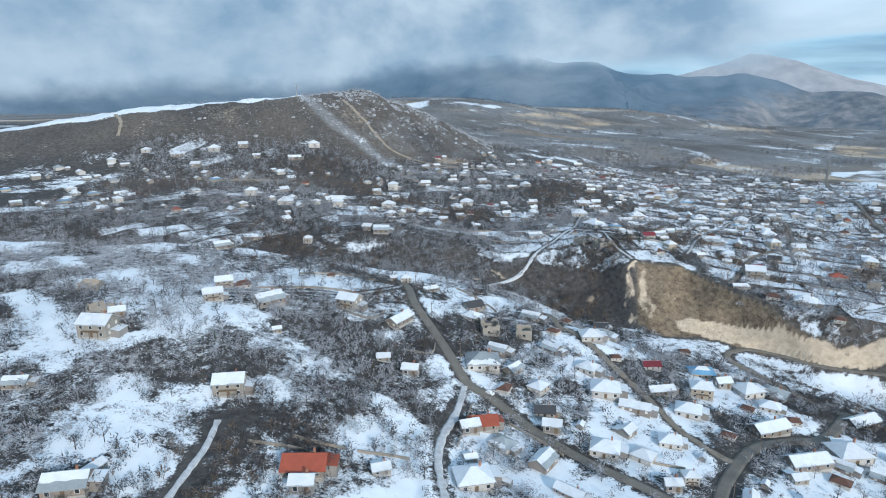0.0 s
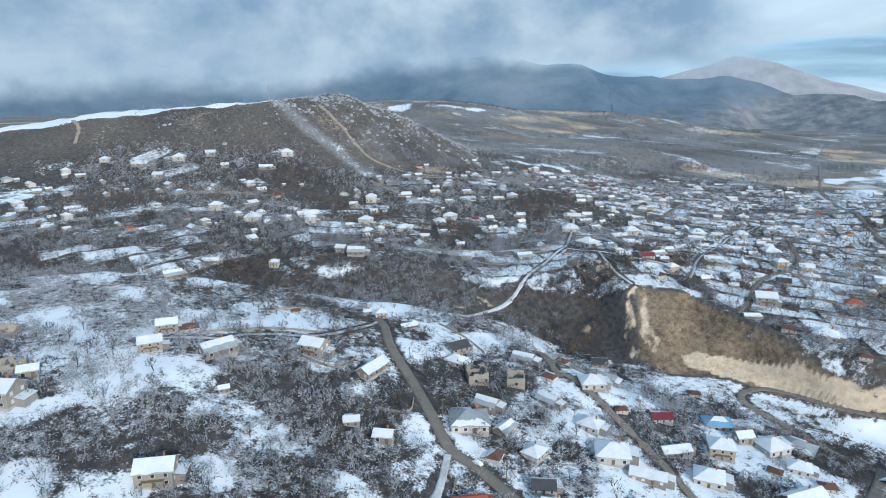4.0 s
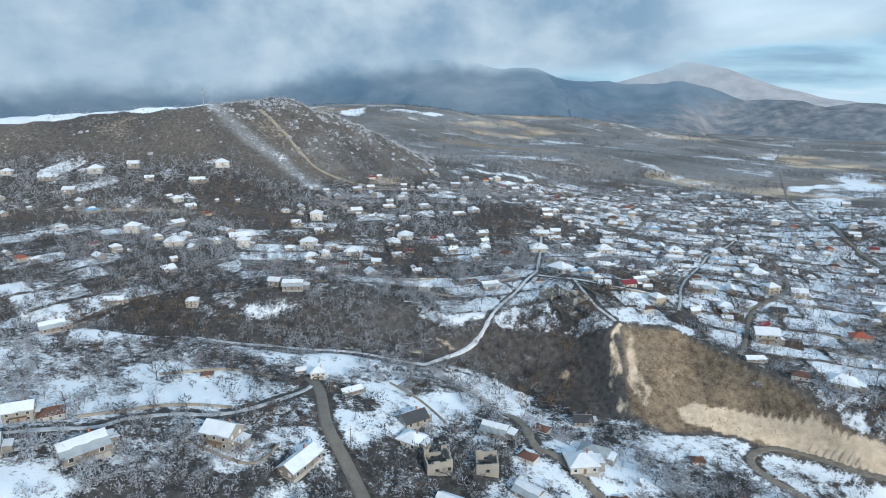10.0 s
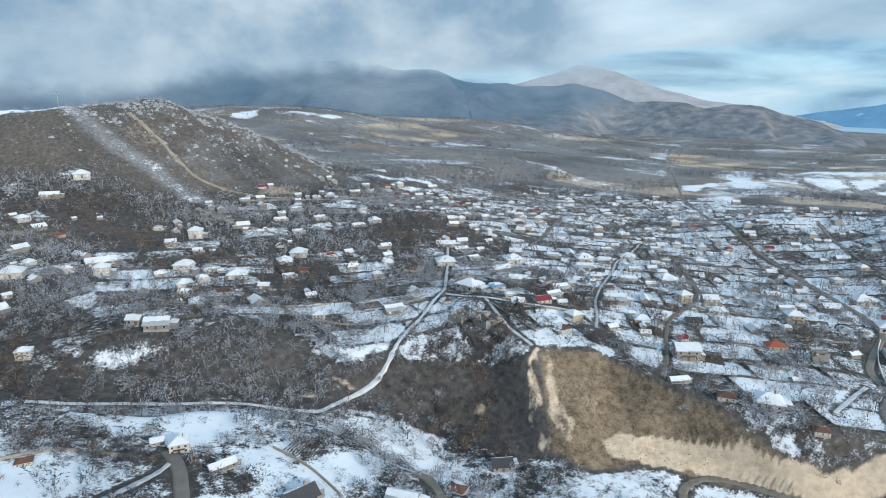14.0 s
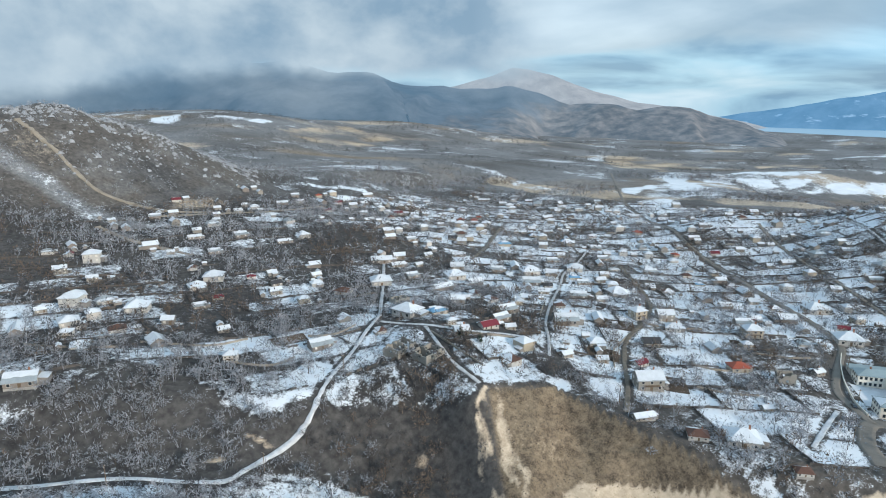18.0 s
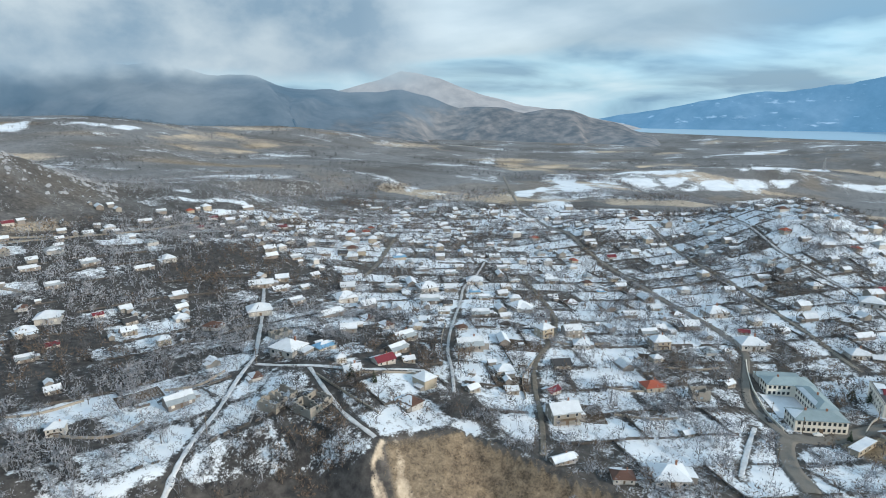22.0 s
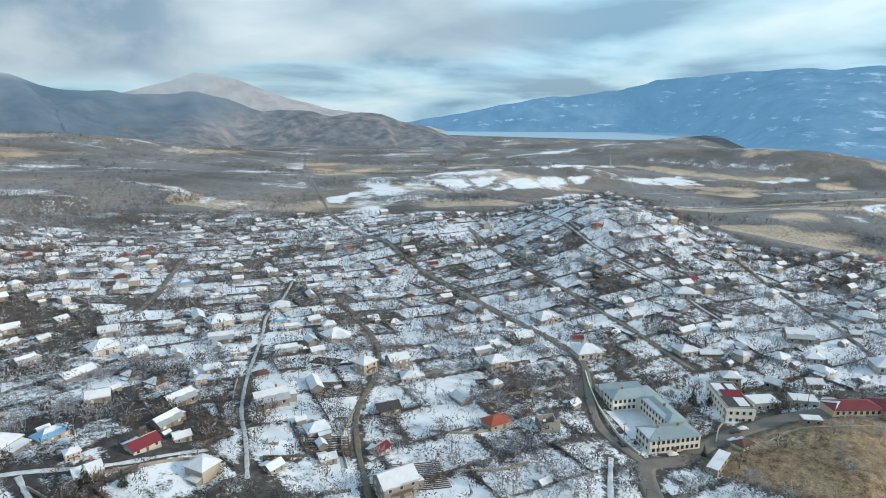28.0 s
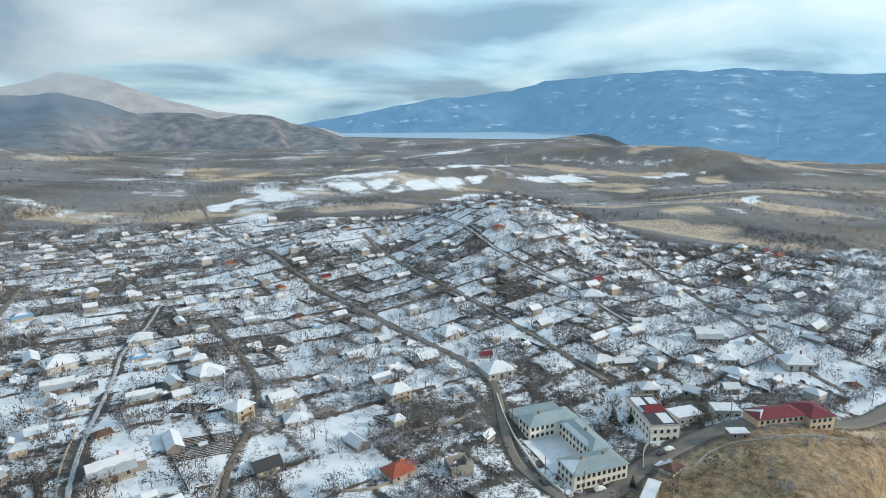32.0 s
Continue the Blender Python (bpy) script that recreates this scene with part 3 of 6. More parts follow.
def covers(x, y, z):
    """How much snow, dry grass and bare pale earth lies at a spot."""
    r, eu, ev, _ = plot_of(x, y)
    d, _, side = along(x, y, RAVINE)
    dr, _, sr = along(x, y, RIDGE)
    # snow cover grows eastward, partly in place of the stronger sunlight there
    town = 0.40 + 0.25 * smooth(140, 230, x) + 0.05 * smooth(300, 480, x) - 0.09 * smooth(540, 640, y) * smooth(520, 420, x) + 0.52 * (r - 0.5) + 0.10 * ripple(x, y, 31.0, 9.0) + 0.16 * ripple(x, y, 12.0, 4.0)
    town = town - 0.30 * smooth(3.0, 0.5, np.minimum(eu, ev))
    # scrub bares dark litter through the snow, painting in shade under the shrubs too
    south = 0.74 + 0.10 * ripple(x, y, 34.0, 3.0) + 0.10 * ripple(x, y, 11.0, 6.0) - 0.28 * scrub(x, y)
    south = south - 0.45 * bump(x, y, 196, 268, 1.0, 55, 26, -0.5) - 0.30 * overgrown(x, y) * (0.7 + 0.5 * ripple(x, y, 8.0, 3.0))
    for cx, cy, wide in CLEARINGS:
        south = np.maximum(south, 0.95 * np.exp(-((np.hypot(x - cx, y - cy) / wide) ** 4)) * (0.85 + 0.2 * ripple(x, y, 6.0, cx)))
        town = np.maximum(town, 0.95 * np.exp(-((np.hypot(x - cx, y - cy) / wide) ** 4)) * (0.85 + 0.2 * ripple(x, y, 6.0, cx)))
    snow = np.where(side > 0, town, south)
    # browner ground eastward, partly warm sunlight put into the colour
    dry = np.where(side > 0, 0.06, 0.03) + 0.45 * smooth(120, 260, x) * (side > 0)
    bare = np.zeros(np.shape(x))
    # the brown hill: grass and scree in front, snow lying on top towards the west
    hill = smooth(185, 120, dr) * (side > 0)
    face = hill * smooth(34, 52, z) * (1 - bump(x, y, -260, 708, 0.95, 120, 30)) * (1 - hamlet(x, y))
    snow = snow * (1 - face) + face * (0.12 + 0.12 * ripple(x, y, 26.0, 1.0) + 0.10 * smooth(-120, -20, x) * ripple(x, y, 12.0, 5.0))
    rime = smooth(12, 4, along(x, y, FROST_STRIP)[0] + 4 * ripple(x, y, 7.0, 3.0))
    snow = snow + 0.2 * rime * face
    top = smooth(-12, 0, dr * sr + np.interp(x, [-520, -380, -230], [34, 22, 4])) * smooth(-150, -215, x) * hill
    snow = np.maximum(snow, 0.95 * top)
    dry = np.maximum(dry, 0.62 * face)
    bare = np.maximum(bare, (0.22 + 0.12 * ripple(x, y, 22.0, 3.0)) * face)
    # ravine sides: bare brown bluff on the north side
    reach, foot = np.interp(x, BLUFF_X, BLUFF_TOP), np.interp(x, BLUFF_X, BLUFF_FOOT)
    strip = smooth(reach + 1.5, reach - 2.5, d - 2.0 * ripple(x, y, 7.0, 8.0) * smooth(130, 110, x)) * smooth(-2, 2, d - foot + 2.5 * ripple(x, y, 8.0, 4.0)) * (side > 0)
    # golden grass right of the scar; its lit face is put into the colour
    grassy_lit = smooth(128, 136, x + 0.25 * (404 - y)) * smooth(235, 215, x)
    spur = (side > 0) * smooth(2, -2, d - foot + 2.5 * ripple(x, y, 8.0, 4.0)) * smooth(20, 60, x) * smooth(215, 165, x)
    snow = snow * (1 - spur) + spur * (0.62 + 0.3 * ripple(x, y, 9.0, 3.0))
    snow = snow * (1 - strip) + strip * (0.10 + 0.20 * smooth(100, 40, x) * ripple(x, y, 7.0, 5.0))
    dry = dry * (1 - strip) + strip * (0.14 + 0.68 * grassy_lit)
    bare = np.maximum(bare, strip * (0.05 + 0.12 * grassy_lit + 0.14 * ripple(x, y, 9.0, 2.0)))
    clump = np.clip(bump(x, y, 38, 435, 1.1, 20, 5.5, -0.35) + bump(x, y, -62, 438, 1.1, 16, 7, 0.2), 0, 1)
    snow = np.maximum(snow, clump * (0.72 + 0.2 * ripple(x, y, 6.0, 3.0)))
    # the dry grass slope below the school road
    ds, _, ss = along(x, y, [(p[0], p[1], 0) for p in SCHOOL_ROAD])
    brow = (ss < 0) * (side > 0) * smooth(306, 318, x) * smooth(4.5, 6.0, ds)
    snow = snow * (1 - brow) + brow * (0.08 + 0.10 * ripple(x, y, 8.0, 1.0))
    dry = dry * (1 - brow) + (0.92 + 0.12 * ripple(x, y, 17.0, 2.0)) * brow
    streaks = ripple(0.35 * x + 0.1 * y, 2.0 * x + 1.6 * y, 11.0, 6.0)
    bare = np.maximum(bare, brow * (0.10 + 0.40 * streaks))
    # ploughed and bare strips below the hill
    tilled = bump(x, y, -215, 645, 1.0, 130, 32, 0.1)
    snow = snow * (1 - 0.75 * tilled)
    dry = np.maximum(dry, 0.6 * tilled)
    bare = np.maximum(bare, tilled * (0.25 + 0.2 * np.sin(y / 6.0)))
    # a pale scar down the bluff and the cut bank along the quarry road
    left, right = np.interp(y, [366, 380, 396, 409], [123, 120, 124, 134]), np.interp(y, [366, 373, 384, 400, 409], [133, 136.5, 135, 137, 139])
    wob = 1.2 * ripple(x, y, 5.0, 3.0)
    scar = np.maximum(0.85 * np.exp(-(((x - left + wob) / 1.3) ** 2)), np.exp(-(((x - right + wob) / 2.3) ** 2))) * smooth(362, 369, y) * smooth(412, 408, y)
    scar = np.maximum(scar, 0.85 * smooth(-1, 1, x - left) * smooth(1, -1, x - right) * smooth(-0.3, 0.4, ripple(2.2 * x, 0.6 * y, 3.0, 2.0)) * smooth(366, 372, y) * smooth(411, 405, y))
    scar = np.maximum.reduce([scar, bump(x, y, 103, 402, 0.9, 4, 3), 1.0 * bump(x, y, 39, 419, 0.95, 7, 2.4, -0.5), 0.8 * bump(x, y, 22, 413, 0.9, 8, 2.0, 0.1)])
    bare = np.maximum(bare, 0.85 * scar * (0.75 + 0.35 * ripple(x, y, 3.5, 1.0)))
    q, _, qs = along(x, y, [(146, 364, 0), (160, 360, 0), (176, 355, 0), (191, 345, 0), (207, 331, 0), (222, 318, 0), (245, 311, 0), (285, 294, 0)])
    wide = np.interp(x, [150, 176, 195, 210, 245], [5.0, 5.5, 3.4, 2.6, 3.2])
    bank = smooth(1.6, -1.2, q - wide + 0.9 * ripple(x, y, 7.0, 2.0) + 0.8 * ripple(x, y, 2.6, 1.0)) * smooth(143, 156, x) * smooth(300, 270, x)
    bare = np.maximum(bare, bank)
    snow = snow * (1 - bank)
    gully = smooth(26, 8, d) * smooth(-30, 60, x)
    snow = snow * (1 - 0.2 * gully * (side <= 0))
    # fields and brown slopes beyond the town
    out = smooth(880, 1020, y + 0.35 * (x - 400))
    fields = out * smooth(330, 520, x) * smooth(1900, 1500, x)
    fu, fv = x * 0.86 - y * 0.5, x * 0.5 + y * 0.86
    fr = np.abs(np.modf(np.sin(np.floor(fu / 60) * 91.7 + np.floor(fv / 34) * 47.3) * 4375.85)[0])
    white = 0.15 * fr
    slope = 0.20 + 0.16 * ripple(x, y, 90.0, 2.0) + 0.14 * ripple(x, y, 30.0, 3.0) + 0.12 * ripple(x, y, 11.0, 3.0) + 0.22 * smooth(0.4, 0.9, ripple(x * 0.4, y, 33.0, 6.0))
    snow = snow * (1 - out) + out * np.maximum(slope, white)
    dry = dry * (1 - out) + out * (0.40 + 0.30 * ripple(x, y, 160.0, 4.0) + 0.2 * ripple(x * 0.4, y, 27.0, 2.0))
    bare = np.maximum(bare, out * (0.14 + 0.20 * ripple(x, y, 120.0, 8.0) + 0.22 * smooth(0.3, 0.8, ripple(x * 0.4, y, 41.0, 8.0))))
    # brown slopes and thin snow past the eastern edge of the town
    past = smooth(-8, 22, x - np.interp(y, EDGE_Y, EDGE_X) + 9 * ripple(x, y, 21.0, 2.0)) * np.maximum(smooth(180, 240, y), smooth(700, 900, x)) * smooth(1500, 1200, y)
    streak = ripple(0.88 * x + 0.47 * y, 0.3 * y - 0.15 * x, 29.0, 3.0) + 0.3 * ripple(x, y, 9.0, 1.0)
    snow = snow * (1 - past) + past * (0.13 + 0.34 * smooth(0.45, 0.9, streak) + 0.08 * ripple(x, y, 12.0, 7.0))
    dry = dry * (1 - past) + past * np.clip(0.5 + 0.5 * ripple(x * 0.6, y, 70.0, 5.0) + 0.15 * ripple(x, y, 17.0, 1.0), 0.05, 0.72)
    bare = bare * (1 - past) + past * (0.10 + 0.38 * smooth(0.25, 0.7, ripple(0.88 * x + 0.47 * y, 0.3 * y - 0.15 * x, 38.0, 9.0) + 0.25 * ripple(x, y, 19.0, 3.0)))
    jx, jy = x + 9 * ripple(x, y, 60.0, 1.0) + 3 * ripple(x, y, 14.0, 2.0), y + 9 * ripple(x, y, 55.0, 3.0) + 3 * ripple(x, y, 13.0, 5.0)
    plain = inside(jx, jy, ((575, 875), (1150, 1010), (1215, 1120), (900, 1240)), 25.0)
    snow = np.maximum(snow, plain * (0.40 + 0.16 * ripple(x, y, 19.0, 4.0)))
    for patches, soft in ((VALLEY_FIELDS, 4.0), (RISE_FIELDS, 12.0)):
        for quad in patches:
            k = inside(jx, jy, quad, soft)
            snow = snow * (1 - k) + k * (0.86 + 0.12 * ripple(x, y, 21.0, 4.0) - 0.35 * smooth(0.82, 0.98, np.abs(np.sin((0.86 * x - 0.5 * y) / 26.0))))
    for quad in GOLDEN:
        k = inside(jx, jy, quad, 14.0) * (0.75 + 0.25 * ripple(x, y, 24.0, 2.0))
        snow, dry = snow * (1 - k), np.maximum(dry, 0.9 * k)
        bare = np.maximum(bare, k * (0.50 + 0.22 * ripple(x * 0.5, y, 33.0, 6.0)))
    road = smooth(2.2, 0.4, near_road(x, y))
    snow = snow * (1 - 0.5 * road)
    return np.clip(snow, 0, 1), np.clip(dry, 0, 1), np.clip(bare, 0, 1)


def frost(x, y):
    """Greying of the grass: rime on the hill's stony face, painted haze on the open slopes past the town."""
    far = np.maximum(smooth(860, 1080, y + 0.35 * (x - 400)), smooth(0, 60, x - np.interp(y, EDGE_Y, EDGE_X)))
    hill = smooth(185, 120, along(x, y, RIDGE)[0]) * np.maximum(0.35, stony(x, y)) * (y > 640)
    return np.clip(np.maximum.reduce([far * (0.62 + 0.35 * ripple(x, y, 75.0, 2.0) + 0.2 * ripple(x, y, 23.0, 4.0)), 0.3 * hill * stony(x, y), 0.9 * smooth(13, 4, along(x, y, FROST_STRIP)[0])]), 0, 0.95)


def build_ground():
    gx, gy = lines(-270, 700, 2.15, -4300, 4900), lines(120, 680, 2.15, -1000, 4700)
    xx, yy = np.meshgrid(gx, gy)
    zz = land(xx, yy)
    nx, ny = len(gx), len(gy)
    me = bpy.data.meshes.new("ground")
    me.vertices.add(nx * ny)
    me.vertices.foreach_set("co", np.stack([xx, yy, zz], -1).astype(np.float32).ravel())
    i = (np.arange(ny - 1)[:, None] * nx + np.arange(nx - 1)[None]).ravel()
    quads = np.stack([i, i + 1, i + nx + 1, i + nx], 1).astype(np.int32)
    me.loops.add(quads.size)
    me.loops.foreach_set("vertex_index", quads.ravel())
    me.polygons.add(len(quads))
    me.polygons.foreach_set("loop_start", np.arange(0, quads.size, 4, dtype=np.int32))
    me.polygons.foreach_set("use_smooth", np.ones(len(quads), bool))
    for name, values in zip(("snow", "dry", "bare"), covers(xx, yy, zz)):
        me.attributes.new(name, "FLOAT", "POINT").data.foreach_set("value", values.astype(np.float32).ravel())
    me.attributes.new("frost", "FLOAT", "POINT").data.foreach_set("value", frost(xx, yy).astype(np.float32).ravel())
    me.materials.append(GROUND)
    me.update(calc_edges=True)
    return tagged(new("ground", me), "hilly winter ground with patchy snow over dead grass and soil", "ground", kind="structure")


def resample(line, step):
    pts = [np.array(p, float) for p in line]
    out = []
    for k in range(len(pts) - 1):
        p0, p1, p2, p3 = pts[max(k - 1, 0)], pts[k], pts[k + 1], pts[min(k + 2, len(pts) - 1)]
        n = max(2, int(np.linalg.norm(p2 - p1) / step))
        for i in range(n):
            t = i / n
            out.append(0.5 * (2 * p1 + (p2 - p0) * t + (2 * p0 - 5 * p1 + 4 * p2 - p3) * t * t + (3 * p1 - p0 - 3 * p2 + p3) * t ** 3))
    out.append(pts[-1])
    return np.array(out)


def ribbon(line, half, lift, step=2.5, offset=0.0, ragged=0.0, seed=1):
    """A strip draped over the land, with a little thickness at its edges."""
    c = resample(line, step)
    way = np.gradient(c, axis=0)
    way /= np.linalg.norm(way, axis=1)[:, None] + 1e-9
    side = np.stack([-way[:, 1], way[:, 0]], 1)
    rng = np.random.RandomState(seed)
    across = np.array([-1, -0.96, -0.5, 0, 0.5, 0.96, 1.0])
    jag = 1 + ragged * rng.randn(len(c), 1) * 0.5
    xy = c[:, None] + side[:, None] * (offset + across[None, :, None] * half * jag[:, None])
    z = land(xy[..., 0], xy[..., 1])
    level = z.max(1, keepdims=True)
    foot = z[:, (0, -1)] - 0.4
    z = 0.3 * z + 0.7 * level + lift
    z[:, (0, -1)] = foot
    v = np.concatenate([xy, z[..., None]], -1).reshape(-1, 3)
    n = len(across)
    f = [(k * n + j, k * n + j + 1, (k + 1) * n + j + 1, (k + 1) * n + j) for k in range(len(c) - 1) for j in range(n - 1)]
    return [tuple(p) for p in v], [q[::-1] for q in f]


build_ground()
SURFACES = {"ASPHALT": ASPHALT, "TRACK": TRACK, "DIRT": DIRT}
for nm, line, half, surface, label in ROADS:
    tagged(part(nm, ribbon(line, half * (0.58 if surface == "TRACK" else 0.9), 0.2, 2.0, ragged=0.0 if surface == "ASPHALT" else 0.3, seed=len(nm)), SURFACES[surface], None, soft=True), label, "road", kind="structure")

PALE_PATH = material("trodden_pale_earth", (0.30, 0.26, 0.21), 0.9, vary=0.3, size=9.0, dark=(0.16, 0.14, 0.115))
for line in HILL_PATHS:
    tagged(part("path", ribbon(line, 1.9, 0.5, 3.0, ragged=0.5), PALE_PATH, None, soft=True), "pale trodden path up the bare hill", "path", "hill paths", "structure")

# ---------------------------------------------------------------- far ranges, lake and low cloud


def far_material(name, base, glow, strength, foot=None, flecks=0.0):
    """Distant backdrop slopes: a blue self-glow stands in for kilometres of winter air."""
    m = bpy.data.materials.new(name)
    m.use_nodes = True
    add, link = nodes_of(m.node_tree)
    where = add("ShaderNodeNewGeometry")
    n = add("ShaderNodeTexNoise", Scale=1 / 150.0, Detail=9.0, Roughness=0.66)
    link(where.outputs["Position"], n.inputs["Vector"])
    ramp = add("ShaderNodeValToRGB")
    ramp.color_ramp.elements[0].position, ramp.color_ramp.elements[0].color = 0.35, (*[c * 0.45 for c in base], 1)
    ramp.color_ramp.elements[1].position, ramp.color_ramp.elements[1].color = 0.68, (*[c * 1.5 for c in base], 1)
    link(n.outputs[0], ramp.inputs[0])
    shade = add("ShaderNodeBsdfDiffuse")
    # the haze is added as an even blue emission over the slope's own colour
    haze_glow = add("ShaderNodeEmission", Color=(*glow, 1), Strength=strength)
    tint = ramp.outputs[0]
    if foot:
        # brown grass slopes low down, with the haze emission turned down there
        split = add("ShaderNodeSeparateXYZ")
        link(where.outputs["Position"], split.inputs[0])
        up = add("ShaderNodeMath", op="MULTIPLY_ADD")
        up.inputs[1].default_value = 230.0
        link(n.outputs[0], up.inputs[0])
        # the brown, with sunlight put into its colour, reaches higher towards the lake
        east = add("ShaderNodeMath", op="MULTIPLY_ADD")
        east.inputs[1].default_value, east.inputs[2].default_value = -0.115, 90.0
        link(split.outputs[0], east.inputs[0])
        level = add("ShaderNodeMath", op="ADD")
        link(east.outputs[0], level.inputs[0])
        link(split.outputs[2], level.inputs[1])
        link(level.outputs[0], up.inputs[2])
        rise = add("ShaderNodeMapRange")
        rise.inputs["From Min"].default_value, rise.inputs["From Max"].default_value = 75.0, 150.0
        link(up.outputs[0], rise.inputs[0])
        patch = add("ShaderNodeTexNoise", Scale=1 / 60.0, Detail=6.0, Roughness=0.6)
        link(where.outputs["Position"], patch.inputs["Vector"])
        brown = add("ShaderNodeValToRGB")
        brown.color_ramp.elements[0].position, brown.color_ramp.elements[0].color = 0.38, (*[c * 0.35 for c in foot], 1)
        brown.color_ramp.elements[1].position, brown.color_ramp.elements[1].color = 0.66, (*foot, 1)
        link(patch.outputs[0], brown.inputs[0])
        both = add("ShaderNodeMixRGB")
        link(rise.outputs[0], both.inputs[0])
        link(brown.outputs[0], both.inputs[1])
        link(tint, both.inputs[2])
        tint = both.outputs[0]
        # painted haze: weaker emission at the foot, full strength above
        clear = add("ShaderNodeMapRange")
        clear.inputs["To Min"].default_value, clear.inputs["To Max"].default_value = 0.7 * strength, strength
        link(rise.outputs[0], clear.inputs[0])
        link(clear.outputs[0], haze_glow.inputs[1])
    if flecks:
        # snowfields lying along the slope
        flat = add("ShaderNodeVectorMath", op="MULTIPLY")
        flat.inputs[1].default_value = (1.0, 1.0, 4.0)
        link(where.outputs["Position"], flat.inputs[0])
        white = add("ShaderNodeTexNoise", Scale=1 / 130.0, Detail=5.0, Roughness=0.6)
        link(flat.outputs[0], white.inputs["Vector"])
        lying = add("ShaderNodeMapRange")
        lying.inputs["From Min"].default_value, lying.inputs["From Max"].default_value = flecks, flecks + 0.08
        link(white.outputs[0], lying.inputs[0])
        snowy = add("ShaderNodeMixRGB")
        link(lying.outputs[0], snowy.inputs[0])
        link(tint, snowy.inputs[1])
        snowy.inputs[2].default_value = (0.24, 0.28, 0.33, 1)
        tint = snowy.outputs[0]
    link(tint, shade.inputs[0])
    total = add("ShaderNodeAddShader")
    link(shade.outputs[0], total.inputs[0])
    link(haze_glow.outputs[0], total.inputs[1])
    link(total.outputs[0], add("ShaderNodeOutputMaterial").inputs[0])
    return m


def far_range(name, label, crest, front, base_z, mat, rough, seed, wide=0):
    """A mountain range: a crest line, a front slope falling towards the town over that many metres, and spurs."""
    c = resample([p[:2] for p in crest], 45)
    zs = np.interp(np.linspace(0, 1, len(c)), np.r_[0, np.cumsum([math.dist(a[:2], b[:2]) for a, b in zip(crest[:-1], crest[1:])])] /
                   sum(math.dist(a[:2], b[:2]) for a, b in zip(crest[:-1], crest[1:])), [p[2] for p in crest])
    way = np.gradient(c, axis=0)
    way /= np.linalg.norm(way, axis=1)[:, None]
    out = np.stack([way[:, 1], -way[:, 0]], 1)
    ks = np.linspace(0, 1, 40)
    rng = np.random.RandomState(seed)
    waves = [(rng.uniform(90, 420), rng.uniform(0, 6.28), rng.uniform(-1.0, 1.0)) for _ in range(9)]
    s = np.arange(len(c)) * 45.0
    v = []
    rough = rough * np.clip((zs - base_z) / 160, 0.0, 1.0)
    for k in ks:
        spur = sum(np.sin(s / w + p + k * lean * 3) * w / 300 for w, p, lean in waves) / 3
        fall = (1 - k) ** 1.35 + 0.10 * np.sin(k * 3.14) * np.sin(s / 260 + 2)
        z = base_z + (zs - base_z) * fall + rough * spur * math.sin(k * 3.14) ** 0.8 + rough * (0.22 * np.sin(s / 61 + k * 4) + 0.14 * np.sin(s / 27 + k * 9 + 1.0)) * (0.45 + 0.55 * math.sin(k * 3.14)) + rough * 0.3 * (np.abs(np.sin(s / 230 + 1)) + 0.6 * np.abs(np.sin(s / 97))) * (1 - k) ** 2
        xy = c + out * (k * np.interp(np.linspace(0, 1, len(c)), (0, 0.47, 0.60, 1), (front, front, wide or front, wide or front)))[:, None]
        v.append(np.concatenate([xy, z[:, None]], 1))
    v = np.stack(v, 1).reshape(-1, 3)
    n = len(ks)
    f = [(i * n + j, i * n + j + 1, (i + 1) * n + j + 1, (i + 1) * n + j) for i in range(len(c) - 1) for j in range(n - 1)]
    ob = part(name, ([tuple(p) for p in v], f), mat, None, soft=True)
    return tagged(ob, label, "mountains", kind="structure")


NEAR_RANGE = [(-2600, 2300, 230), (-1259, 3000, 270), (-233, 3428, 300), (471, 3406, 295), (870, 3400, 255), (1100, 3330, 185), (1342, 3200, 182), (1600, 3120, 192),
              (1850, 2950, 100), (2013, 2763, 95), (2237, 2650, 88), (2467, 2460, 22), (2590, 2340, -45), (2680, 2250, -85)]
FAR_PEAK = [(1200, 4350, 120), (1623, 4130, 225), (1962, 3976, 335), (2157, 3870, 297), (2412, 3711, 187), (2627, 3555, 113), (2900, 3330, 60), (3200, 3000, -40)]
LAKE_RANGE = [(2600, 3880, -40), (3180, 3571, 5), (3490, 3252, 75), (3815, 2835, 172), (4156, 2251, 246), (4251, 2043, 300), (4358, 1767, 330), (4470, 1396, 350),
              (4565, 919, 357), (4608, 432, 315), (4500, -300, 280), (4200, -1000, 240)]
# base colour, then the blue or pale emission painted in as haze
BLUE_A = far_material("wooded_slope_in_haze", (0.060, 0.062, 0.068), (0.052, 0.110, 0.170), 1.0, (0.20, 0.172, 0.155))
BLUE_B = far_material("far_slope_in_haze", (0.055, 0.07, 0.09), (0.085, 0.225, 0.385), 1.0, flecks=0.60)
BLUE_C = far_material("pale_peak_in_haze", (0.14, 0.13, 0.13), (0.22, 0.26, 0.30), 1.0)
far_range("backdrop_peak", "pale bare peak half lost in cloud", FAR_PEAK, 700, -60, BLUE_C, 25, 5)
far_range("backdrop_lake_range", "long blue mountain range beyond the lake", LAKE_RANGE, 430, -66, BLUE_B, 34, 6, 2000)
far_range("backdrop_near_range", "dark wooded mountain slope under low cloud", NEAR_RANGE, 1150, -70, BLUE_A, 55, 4)


